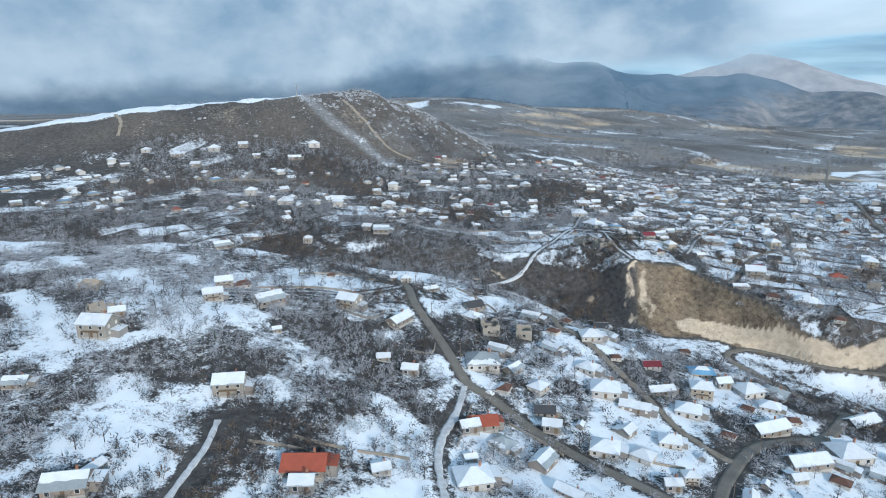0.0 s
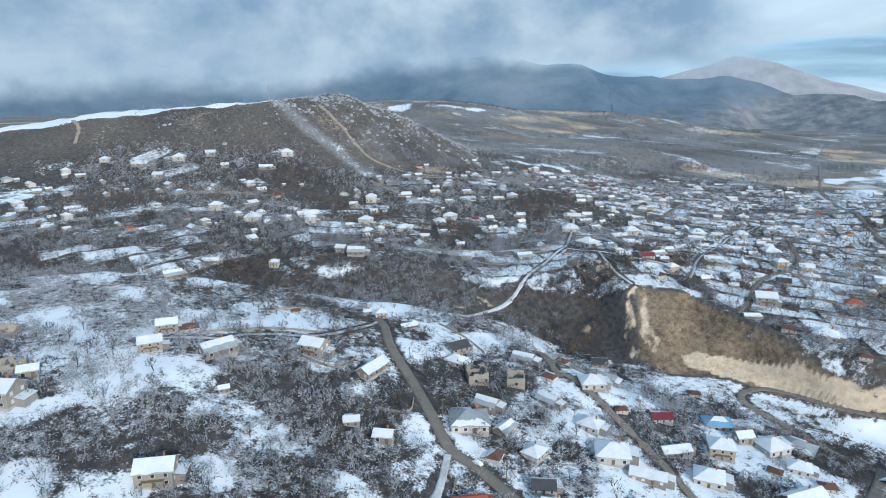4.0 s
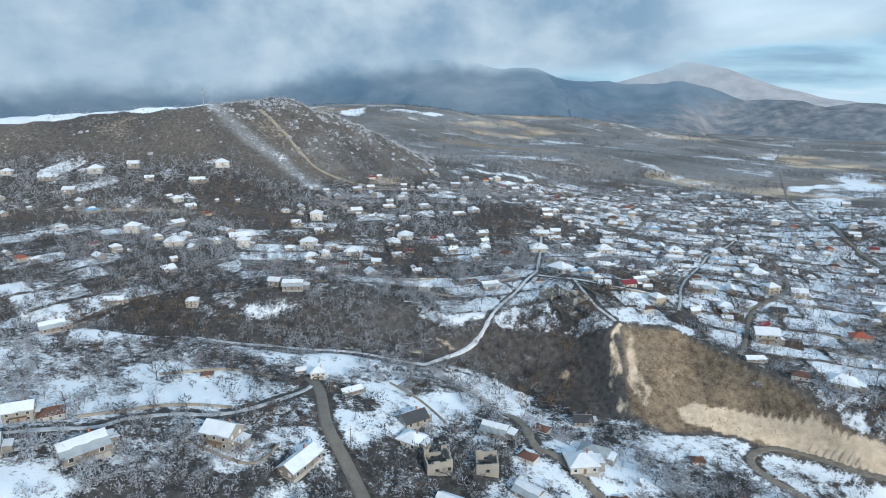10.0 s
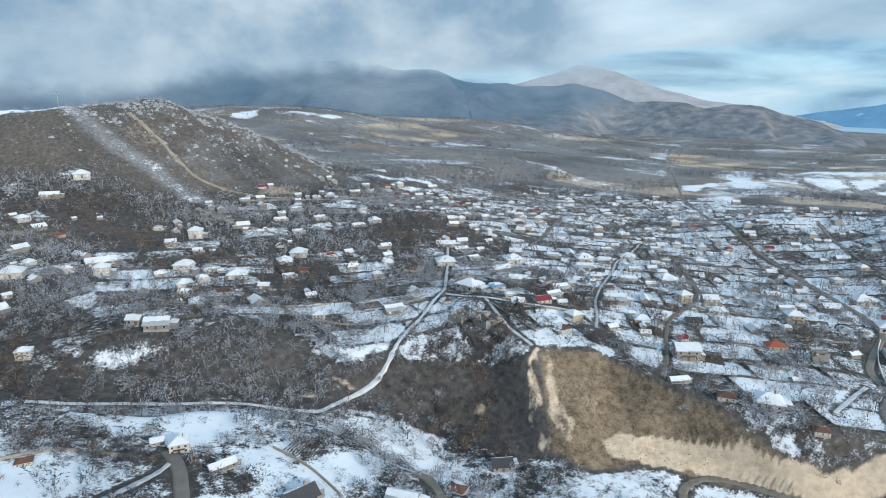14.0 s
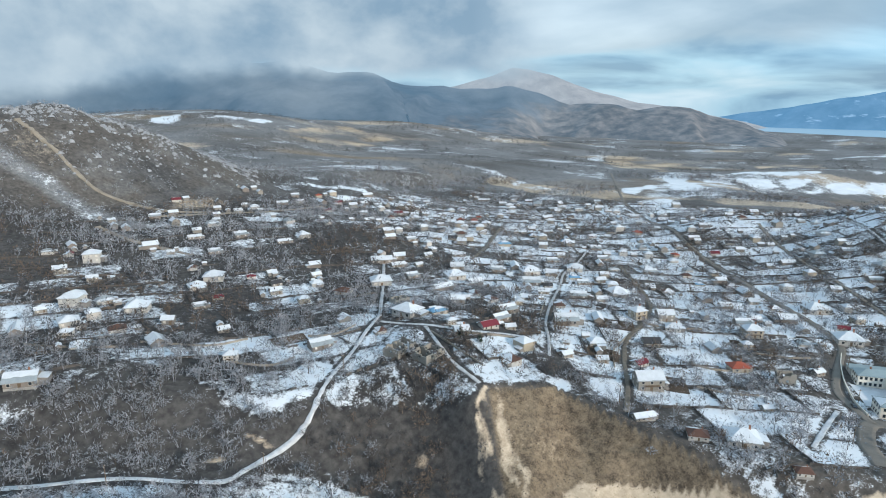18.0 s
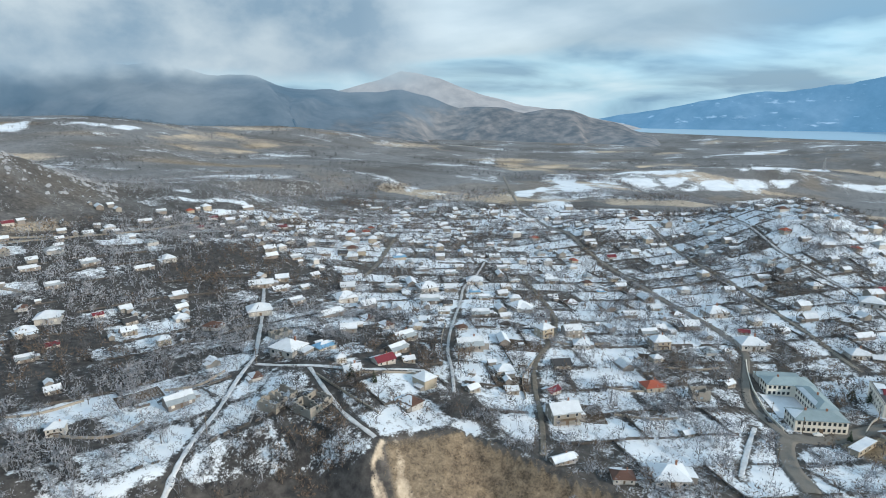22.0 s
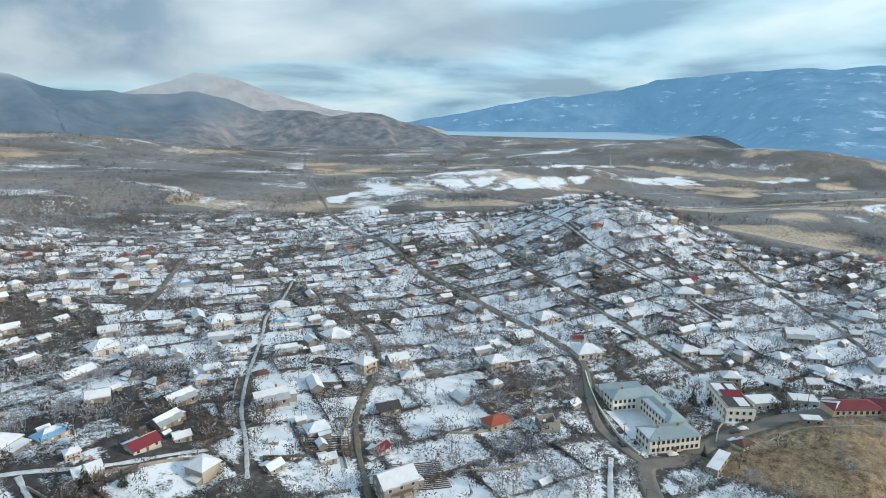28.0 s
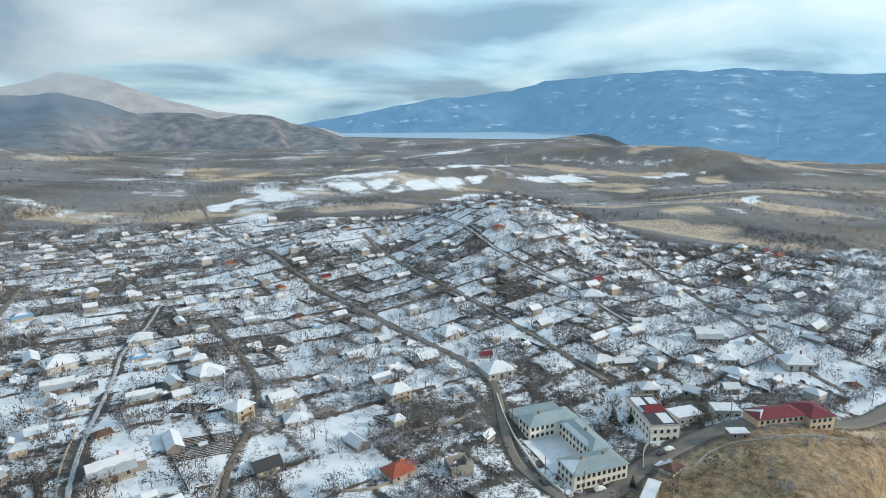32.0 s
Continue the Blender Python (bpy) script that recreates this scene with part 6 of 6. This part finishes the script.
def town():
    rng = random.Random(11)
    kinds = ["hip"] * 3 + ["half"] * 8 + ["small"] * 8 + ["long"] * 3 + ["big"] * 2 + ["flat"] * 2 + ["hip2"] * 2 + ["shed"] * 3 + ["darkroof", "darkroof", "brown", "brown", "redhip", "maroon", "maroon", "blue", "greyhip", "greyhip"]
    far_away = []
    spots = []
    for x0 in np.arange(-420, 900, 16.0):
        for y0 in np.arange(290, 1080, 17.0):
            x, y = x0 + rng.uniform(-4, 4), y0 + rng.uniform(-4, 4)
            spots.append((x, y, rng.random(), rng.random(), rng.choice(kinds)))
    a = np.array([s[:2] for s in spots])
    z = land(a[:, 0], a[:, 1])
    d, _, side = along(a[:, 0], a[:, 1], RAVINE)
    dr, _, sr = along(a[:, 0], a[:, 1], RIDGE)
    road = near_road(a[:, 0], a[:, 1])
    _, _, _, turn = plot_of(a[:, 0], a[:, 1])
    for k, (x, y, p, q, kind) in enumerate(spots):
        edge = x * 0.35 + y
        if x > np.interp(y, EDGE_Y, EDGE_X) - 8 or (y < 415 and x < 425) or side[k] < 0 or d[k] < 74 or road[k] < 6 or (dr[k] < 120 or (dr[k] < 170 and x < -40 and p > 0.2)) or edge > 1130 or (x < -60 and y > 690):
            continue
        chance = 0.46 if x > 170 else 0.25
        if edge > 960:
            chance *= 0.5
        if p > chance or any(abs(x - u) + abs(y - v) < 17 for u, v in taken):
            continue
        dist = math.hypot(x - 90, y - 250)
        far_away.append((dist, kind, x, y, math.degrees(turn[k]) + rng.choice((0, 0, 90, 180)) + rng.uniform(-7, 7), rng.uniform(0.62, 0.88)))
        taken.append((x, y))
    far_away.sort()
    for dist, kind, x, y, angle, size in far_away[:150]:
        put_house(kind, x, y, angle, 1, "houses of the town", size)
    # a shed or barn beside some of them
    small = []
    for k, (dist, kind, x, y, angle, size) in enumerate(far_away):
        if rng.random() < 0.42:
            a, r = rng.uniform(0, 6.28), rng.uniform(8.5, 11.5)
            small.append((dist, "shed", x + r * math.cos(a), y + r * math.sin(a), angle + rng.choice((0, 90)) + rng.uniform(-9, 9), rng.uniform(0.6, 1.05)))
    b = np.array([s[2:4] for s in small])
    fit = (near_road(b[:, 0], b[:, 1]) > 3.2) & (along(b[:, 0], b[:, 1], RAVINE)[0] > 80)
    small = [s for s, ok in zip(small, fit) if ok]
    for dist, kind, x, y, angle, size in small[:70]:
        put_house("shed", x, y, angle, 0, "garden sheds", size)
    join_houses(far_away[150:] + small[70:])


def village():
    """Smaller houses and barns along the lanes of the lower village, besides the larger ones."""
    rng = random.Random(17)
    spots = np.array([(rng.uniform(15, 215), rng.uniform(165, 330)) for _ in range(900)])
    road = near_road(spots[:, 0], spots[:, 1])
    d, _, side = along(spots[:, 0], spots[:, 1], RAVINE)
    n = 0
    for (x, y), r, e, s in zip(spots, road, d, side):
        x, y = float(x), float(y)
        if not 5.5 < r < 26 or e < 30 or s > 0 or n > 52 or any(math.hypot(x - u, y - v) < 12.5 for u, v in taken) or math.hypot(x - 200, y - 268) < 34:
            continue
        kind = rng.choice(("small", "half", "half", "hip", "shed", "shed", "shed", "long", "brown", "greyhip"))
        put_house(kind, x, y, rng.choice((-40, 50, -35, 55)) + rng.uniform(-12, 12), 2 if n % 3 == 0 and kind != "shed" else 0 if kind == "shed" else 1, "garden sheds" if kind == "shed" else "houses of the lower village", rng.uniform(0.66, 0.85))
        n += 1


village()
town()


def plot_fences():
    """Low weathered fences and dry walls along the edges of the garden plots, joined."""
    rng = np.random.RandomState(31)
    ends, tops = [], []
    for east, a in enumerate(PLOT_TURN):
        for row in range(-20, 60):
            shift = 41.0 * math.modf(abs(row) * 0.618)[0]
            for col in range(-30, 40):
                for way, n in ((0, 16), (1, 9)):
                    if rng.random() < 0.55:
                        continue
                    k = np.arange(n) / n
                    e = k + 1 / n
                    high = rng.uniform(0.7, 1.3)
                    for i in range(n):
                        for q in (k[i], e[i]):
                            ends.append((col * 41.0 - shift + (41.0 * q if way == 0 else 0), row * 23.0 + (0 if way == 0 else 23.0 * q), a, east))
                        tops.append(high * rng.uniform(0.7, 1.1))
    u, v, a, east = np.array(ends).T
    wx, wy = u * np.cos(a) - v * np.sin(a), u * np.sin(a) + v * np.cos(a)
    inside = (wx > -330) & (wx < 880) & (wy > 280) & (wy < 960)
    inside = np.repeat(inside[0::2] & inside[1::2], 2)
    wx, wy, east, tops = wx[inside], wy[inside], east[inside], np.array(tops)[inside[0::2]]
    x, y = wx, wy
    for _ in range(5):
        x, y = wx - 7 * ripple(x, y, 55.0, 1.0), wy - 5 * ripple(x, y, 48.0, 5.0)
    d, _, side = along(x, y, RAVINE)
    ok = (plot_zone(x, y) == east) & (side > 0) & (d > np.interp(x, BLUFF_X, BLUFF_TOP) + 6) & (near_road(x, y) > 1.5)
    ok &= (along(x, y, RIDGE)[0] > 150) & (x < np.interp(y, EDGE_Y, EDGE_X) - 10) & ~((x > 292) & (x < 425) & (y > 250) & (y < 402))
    ok = ok[0::2] & ok[1::2] & (rng.random(len(tops)) > 0.12)
    z = land(x, y)
    p, q, zp, zq, h = np.stack([x, y], 1)[0::2][ok], np.stack([x, y], 1)[1::2][ok], z[0::2][ok], z[1::2][ok], tops[ok]
    o = np.stack([-(q - p)[:, 1], (q - p)[:, 0]], 1)
    o = o / (np.linalg.norm(o, axis=1)[:, None] + 1e-6) * 0.12
    corner = lambda xy, zz: np.concatenate([xy, zz[:, None]], 1)
    blocks = np.stack([corner(p - o, zp - 0.4), corner(q - o, zq - 0.4), corner(q + o, zq - 0.4), corner(p + o, zp - 0.4),
                       corner(p - o, zp + h), corner(q - o, zq + h), corner(q + o, zq + h), corner(p + o, zp + h)], 1)
    v = np.array(blocks, float).reshape(-1, 3)
    quads = np.array([(4, 5, 6, 7), (0, 1, 5, 4), (1, 2, 6, 5), (2, 3, 7, 6), (3, 0, 4, 7)])
    f = (quads[None] + 8 * np.arange(len(blocks))[:, None, None]).reshape(-1, 4)
    ob = part("plot_fences", (v.tolist(), f.tolist()), FENCE)
    tagged(ob, "low weathered fences between the garden plots", "fences", kind="stuff")


FENCE = material("weathered_fence", (0.12, 0.113, 0.108), 0.9, size=6.0, vary=0.5, dark=(0.045, 0.04, 0.037))
plot_fences()


# ---------------------------------------------------------------- bare shrubs and trees


def twigs(rng, count, spread, high, width, stems=7):
    """The bare branches of one shrub: a few rising stems and a loose cloud of short twigs in rounded lobes, as triangles."""
    tri = []
    lobes = [(rng.uniform(-0.55, 0.55) * spread, rng.uniform(-0.55, 0.55) * spread, rng.uniform(0.3, 0.72) * high, rng.uniform(0.32, 0.55) * spread) for _ in range(5)]
    for k in range(count):
        cx, cy, cz, r = lobes[k % 5]
        a, b = rng.uniform(0, 6.283), math.asin(rng.uniform(-0.55, 1.0))
        r = r * (0.35 + 0.75 * rng.random() ** 0.6)
        dx, dy, dz = math.cos(a) * math.cos(b), math.sin(a) * math.cos(b), math.sin(b)
        p = (cx + dx * r, cy + dy * r, max(cz + dz * r, 0.06))
        ln = rng.uniform(0.18, 0.46) * spread
        t = Vector((dx + rng.uniform(-0.8, 0.8), dy + rng.uniform(-0.8, 0.8), dz + rng.uniform(-0.3, 0.9))).normalized() * ln
        s = Vector((rng.uniform(-1, 1), rng.uniform(-1, 1), rng.uniform(-1, 1))).normalized() * width
        tri.append(((p[0] - s.x, p[1] - s.y, max(p[2] - s.z, 0.03)), (p[0] + s.x, p[1] + s.y, p[2] + s.z), (p[0] + t.x, p[1] + t.y, max(p[2] + t.z, 0.03))))
    for k in range(stems):
        cx, cy, cz, r = lobes[k % 5]
        w = rng.uniform(0, 3.14)
        wx, wy = 0.45 * width * math.cos(w), 0.45 * width * math.sin(w)
        tri.append(((cx * 0.2 - wx, cy * 0.2 - wy, 0.0), (cx * 0.2 + wx, cy * 0.2 + wy, 0.0), (cx + rng.uniform(-0.2, 0.2), cy + rng.uniform(-0.2, 0.2), cz + 0.6 * r)))
    return np.array(tri)


def scatter(name, label, spots, shapes, mat, rng):
    """Many shrubs as one sheet of blades. spots: x, y, size."""
    blocks = []
    which = rng.randint(0, len(shapes), len(spots))
    turn = rng.uniform(0, 6.283, len(spots))
    z = land(spots[:, 0], spots[:, 1])
    for k, shape in enumerate(shapes):
        sel = which == k
        c, s = np.cos(turn[sel])[:, None, None], np.sin(turn[sel])[:, None, None]
        sx, sz = spots[sel, 2][:, None, None], (spots[sel, 2] * rng.uniform(0.8, 1.25, sel.sum()))[:, None, None]
        x, y, h = shape[None, ..., 0], shape[None, ..., 1], shape[None, ..., 2]
        blocks.append(np.stack([(x * c - y * s) * sx + spots[sel, 0][:, None, None], (x * s + y * c) * sx + spots[sel, 1][:, None, None],
                                h * sz + z[sel][:, None, None] - 0.1], -1).reshape(-1, 3))
    v = np.concatenate(blocks).astype(np.float32)
    me = bpy.data.meshes.new(name)
    me.vertices.add(len(v))
    me.vertices.foreach_set("co", v.ravel())
    me.loops.add(len(v))
    me.loops.foreach_set("vertex_index", np.arange(len(v), dtype=np.int32))
    me.polygons.add(len(v) // 3)
    me.polygons.foreach_set("loop_start", np.arange(0, len(v), 3, dtype=np.int32))
    me.materials.append(mat)
    me.update(calc_edges=True)
    return tagged(new(name, me), label, "shrubs", kind="stuff")


def thickets():
    rng = np.random.RandomState(5)
    pyr = random.Random(9)
    low = [twigs(pyr, 46, 1.0, 1.5, 0.058, 6) for _ in range(6)]
    mid_low = [twigs(pyr, 36, 1.0, 1.7, 0.064, 4) for _ in range(6)]
    far_low = [twigs(pyr, 17, 1.0, 1.7, 0.10, 2) for _ in range(6)]
    n = 165000
    x, y = rng.uniform(-360, 950, n), 110 + 1050 * rng.random(n) ** 1.3
    r, eu, ev, _ = plot_of(x, y)
    d, _, side = along(x, y, RAVINE)
    dr, _, sr = along(x, y, RIDGE)
    road = near_road(x, y)
    z = land(x, y)
    snow, dry, bare = covers(x, y, z)
    hedge = smooth(3.4, 0.8, np.minimum(eu, ev))
    clump = smooth(0.0, 0.55, ripple(x, y, 13.0, 2.5) + 0.6 * ripple(x, y, 5.0, 1.5))
    north = 0.26 + 0.60 * hedge + 0.60 * clump * (r < 0.8)
    south = 0.03 + 0.66 * scrub(x, y) * smooth(0.98, 0.76, snow) + 0.10 * hedge + 0.6 * bump(x, y, 196, 268, 1.0, 55, 26, -0.5) + 0.5 * overgrown(x, y)
    p = np.where(side > 0, north, south)
    brink = (side > 0) & (x < 118) & (d < np.interp(x, BLUFF_X, BLUFF_TOP) + 34)
    p = np.where(brink & (x > -40), np.maximum(p, 0.42), p)
    gully = smooth(46, 14, d)
    p = np.maximum(p, gully * np.where(side > 0, 0.30 * smooth(110, 40, x) + 0.1, 0.35))
    p = p * np.where((side > 0) & (x > 112) & (x < 230) & (d < np.interp(x, BLUFF_X, BLUFF_TOP)), 0.10, 1.0)
    p = p * np.where((dr < 150) & (y > 640) & (bump(x, y, -260, 708, 1.0, 120, 30) + hamlet(x, y) < 0.4), 0.10, 1.0) * (road > 1.2) * (1 - 0.9 * smooth(0.3, 0.7, bare))
    strip = along(x, y, FROST_STRIP)[0]
    p = np.maximum(p, 0.8 * smooth(11, 4, strip + 3 * ripple(x, y, 9.0, 3.0)) + 0.35 * (dr < 150) * (y > 700) * stony(x, y) * smooth(105, 60, dr))
    p = np.maximum(p, 0.85 * hamlet(x, y) * (road > 1.2))
    wild = smooth(960, 1040, x * 0.35 + y) * (x < 640) * (side > 0)
    p = p * (1 - wild) + wild * (0.10 + 0.5 * clump) * (y < 1250)
    p = p * ((x < 640) | (x * 0.35 + y < 1000))
    past = smooth(0, 15, x - np.interp(y, EDGE_Y, EDGE_X))
    p = p * (1 - past) + past * 0.5 * smooth(0.1, 0.5, ripple(x * 0.6, y, 45.0, 4.0))
    keep = rng.random(n) < p * 0.95 * (1 - 0.10 * smooth(190, 300, x)) * np.where((dry > 0.8) & (past < 0.5), 0.12, 1.0)
    x, y, d, side = x[keep], y[keep], d[keep], side[keep]
    if taken:
        t = np.array(taken)
        ok = np.ones(len(x), bool)
        for u, v in t:
            ok &= (x - u) ** 2 + (y - v) ** 2 > 34
        x, y, d, side = x[ok], y[ok], d[ok], side[ok]
    size = 1.2 + 2.7 * rng.random(len(x)) ** 1.4 * np.where((along(x, y, RIDGE)[0] < 130) & (y > 745), 0.55, 1.0) * (1 + 0.0006 * (y - 200)) * np.where(side > 0, 1.12, 1.0)
    spots = np.stack([x, y, size], 1)
    frosty = ripple(x, y, 40.0, 6.0) + rng.normal(0, 0.5, len(x)) + np.where(side > 0, -0.1, 0.1)
    frosty = frosty + 2.0 * ((along(x, y, RIDGE)[0] < 130) & (y > 690))
    cold = frosty > np.where(side > 0, -0.3, 0.0)
    # the eastern russet share partly stands in for warm sunlight
    warm = (frosty < -1.1) | ((x > 200) & (side > 0) & (rng.random(len(x)) < 0.12))
    for near, low_, name in (((y < 370), low, ""), ((y >= 370) & (y < 560), mid_low, "garden_"), ((y >= 560), far_low, "distant_")):
        scatter(name + "shrub_thicket", "bare grey-brown shrubs and orchard trees in the gardens", spots[~cold & ~warm & near], low_, TWIG, rng)
        scatter(name + "frosted_thicket", "bare shrubs white with hoar frost", spots[cold & ~warm & near], low_, FROST, rng)
        scatter(name + "russet_thicket", "bare russet-brown shrubs among the plots", spots[warm & near], low_, RUST, rng)
    n = 30000
    x, y = rng.uniform(-900, 1700, n), np.where(rng.random(n) < 0.6, rng.uniform(980, 2100, n), rng.uniform(200, 1000, n))
    far_p = smooth(-0.2, 0.5, ripple(x, y, 60.0, 3.0) + 0.5 * ripple(x, y, 22.0, 1.0)) * ((x * 0.35 + y > 1040) | (x > 900)) * (along(x, y, RIDGE)[0] > 90)
    belt, _, _ = along(x, y, [(590, 890, 0), (700, 975, 0), (900, 1090, 0), (1250, 970, 0), (1600, 850, 0)])
    k = rng.random(n) < far_p * (belt > 110) * 0.8
    far_spots = np.stack([x[k], y[k], rng.uniform(1.6, 4.0, k.sum())], 1)
    scatter("far_scrub", "dark bare scrub on the slopes beyond the town", far_spots, far_low, TWIG, rng)

    # dry grass on the bluff and below the school road
    n = 20000
    x, y = np.r_[rng.uniform(85, 235, n // 2), rng.uniform(308, 470, n // 2)], np.r_[rng.uniform(330, 425, n // 2), rng.uniform(225, 345, n // 2)]
    snow, dry, bare = covers(x, y, land(x, y))
    k = (rng.random(n) < smooth(0.35, 0.8, dry) * smooth(0.35, 0.15, snow)) & (near_road(x, y) > 1.0)
    scatter("dry_grass", "tufts of dry straw-coloured grass on the bluff", np.stack([x[k], y[k], rng.uniform(0.5, 1.2, k.sum())], 1), [s[:14] for s in low], STRAW, rng)


thickets()


def tree_model(seed, high):
    """A bare broad-crowned garden tree: trunk with its limbs, and a crown of fine twigs."""
    rng = random.Random(seed)
    top = thing("bare_tree", "leafless garden tree with a dark trunk and frosted twigs", "tree", "bare garden trees")
    stems = [tube([(0, 0, -0.3), (rng.uniform(-0.15, 0.15), rng.uniform(-0.15, 0.15), high * 0.3), (0, 0, high * 0.62), (rng.uniform(-0.3, 0.3), 0, high * 0.92)], [0.20, 0.15, 0.09, 0.03], 6)]
    tips = []
    for k in range(8):
        a, z = k * 2.4 + rng.uniform(-0.4, 0.4), high * rng.uniform(0.25, 0.6)
        r = high * rng.uniform(0.22, 0.36)
        end = (r * math.cos(a), r * math.sin(a), z + high * rng.uniform(0.16, 0.32))
        stems.append(tube([(0, 0, z), (end[0] * 0.5, end[1] * 0.5, z + (end[2] - z) * 0.4), end], [0.08, 0.055, 0.02], 4))
        tips += [end, (end[0] * 0.6, end[1] * 0.6, z + (end[2] - z) * 0.6)]
    tips += [(0, 0, high * 0.8), (0, 0, high * 0.62)]
    v, f = [], []
    for t in tips:
        for _ in range(11):
            a, b = rng.uniform(0, 6.28), rng.uniform(-0.2, 1.2)
            ln = high * rng.uniform(0.10, 0.24)
            e = (t[0] + ln * math.cos(a) * math.cos(b), t[1] + ln * math.sin(a) * math.cos(b), t[2] + ln * math.sin(b))
            w = rng.uniform(0.05, 0.09)
            s = rng.uniform(0, 3.14)
            o = len(v)
            v += [(t[0] + w * math.cos(s), t[1] + w * math.sin(s), t[2]), (t[0] - w * math.cos(s), t[1] - w * math.sin(s), t[2] + 0.03), e]
            f.append((o, o + 1, o + 2))
    part("trunk", joined(*stems), BARK, top, soft=True)
    part("crown", (v, f), FROST if seed % 3 else TWIG, top)
    return top


def conifer(x, y, high, seed):
    rng = random.Random(seed)
    top = thing("conifer", "dark green conifer dusted with snow", "tree", "conifers", m=pose(x, y, land_at(x, y)))
    part("trunk", tube([(0, 0, -0.3), (0, 0, high * 0.95)], [0.16, 0.03], 6), BARK, top)
    v, f = [], []
    for k in range(170):
        z = high * rng.uniform(0.12, 0.98)
        r = (high - z) * 0.30 + 0.15
        a = rng.uniform(0, 6.28)
        b = a + rng.uniform(0.25, 0.5)
        o = len(v)
        v += [(0.1 * math.cos(a), 0.1 * math.sin(a), z + 0.25), (r * math.cos(a), r * math.sin(a), z - r * 0.35), (r * 0.9 * math.cos(b), r * 0.9 * math.sin(b), z - r * 0.25)]
        f.append((o, o + 1, o + 2))
    part("crown", (v, f), PINE, top)


def trees():
    models_ = [tree_model(k, 5.0 + 0.8 * k) for k in range(7)]
    used = set()
    rng = random.Random(21)
    x, y = np.array([(rng.uniform(-150, 400), rng.uniform(165, 520)) for _ in range(2600)]).T
    d, _, side = along(x, y, RAVINE)
    snow, dry, bare = covers(x, y, land(x, y))
    near = np.array([((np.array(taken) - (u, v)) ** 2).sum(1).min() for u, v in zip(x, y)])
    ok = (near_road(x, y) > 2) & (bare < 0.3) & (near > 55) & ((side < 0) | (d > np.interp(x, BLUFF_X, BLUFF_TOP) + 2) | (x < 90)) & (dry < 0.7)
    ok &= ~((x > 296) & (x < 420) & (y > 300) & (y < 402)) & (np.array([rng.random() for _ in x]) > 0.45 * snow)
    for x, y in list(zip(x[ok], y[ok]))[:300]:
        x, y = float(x), float(y)
        k = rng.randrange(7)
        m = pose(x, y, land_at(x, y), 0, 0, rng.uniform(0, 360)) @ Matrix.Scale(rng.uniform(0.8, 1.15), 4)
        if k in used:
            copy_thing(models_[k], m)
        else:
            models_[k].matrix_basis = m
            used.add(k)
    for k, (x, y, h) in enumerate(((322, 338.5, 5), (352, 372, 8), (366, 352, 7), (362, 358, 9), (384, 343, 7), (318, 349, 3.5), (-96, 238, 4), (140, 452, 8), (148, 446, 6), (371, 346, 8))):
        conifer(x, y, h, k)


trees()


def boulders(name, label, spots, rng, mat):
    """Loose angular stones, joined."""
    base = np.array([(-1, -1, -0.4), (1, -0.8, -0.4), (0.9, 1, -0.4), (-0.8, 0.9, -0.4), (-0.5, -0.6, 0.8), (0.6, -0.4, 0.65), (0.4, 0.6, 0.9), (-0.5, 0.4, 0.6)])
    quads = np.array([(4, 5, 6, 7), (0, 1, 5, 4), (1, 2, 6, 5), (2, 3, 7, 6), (3, 0, 4, 7)])
    n = len(spots)
    z = land(spots[:, 0], spots[:, 1])
    a = rng.uniform(0, 6.283, n)
    jig = base[None] * rng.uniform(0.7, 1.3, (n, 8, 3)) * spots[:, 2][:, None, None]
    x = jig[..., 0] * np.cos(a)[:, None] - jig[..., 1] * np.sin(a)[:, None] + spots[:, 0][:, None]
    y = jig[..., 0] * np.sin(a)[:, None] + jig[..., 1] * np.cos(a)[:, None] + spots[:, 1][:, None]
    v = np.stack([x, y, jig[..., 2] * 0.8 + z[:, None]], -1).reshape(-1, 3)
    f = (quads[None] + 8 * np.arange(n)[:, None, None]).reshape(-1, 4)
    me = bpy.data.meshes.new(name)
    me.from_pydata(v.tolist(), [], f.tolist())
    me.materials.append(mat)
    me.update()
    return tagged(new(name, me), label, "rocks", kind="stuff")


def stones():
    rng = np.random.RandomState(8)
    n = 9000
    x, y = rng.uniform(-330, 80, n), rng.uniform(740, 1010, n)
    dr, _, sr = along(x, y, RIDGE)
    k = rng.random(n) < np.maximum(0.8 * smooth(120, 40, dr) * stony(x, y), 0.30 * smooth(22, 5, dr) * (x > -170)) + 0.03 * smooth(120, 60, dr)
    boulders("hill_boulders", "grey frosted boulders strewn over the brow of the hill", np.stack([x[k], y[k], 0.6 + 2.2 * rng.random(k.sum()) ** 2.5], 1), rng, ROCK)
    n = 2600
    x, y = rng.uniform(60, 215, n), rng.uniform(335, 415, n)
    d, _, side = along(x, y, RAVINE)
    k = (side > 0) & (d < 72) & (d > 20) & (rng.random(n) < 0.4)
    boulders("bluff_clods", "clods and stones scattered over the bare bluff", np.stack([x[k], y[k], rng.uniform(0.12, 0.34, k.sum())], 1), rng, BARK)


stones()
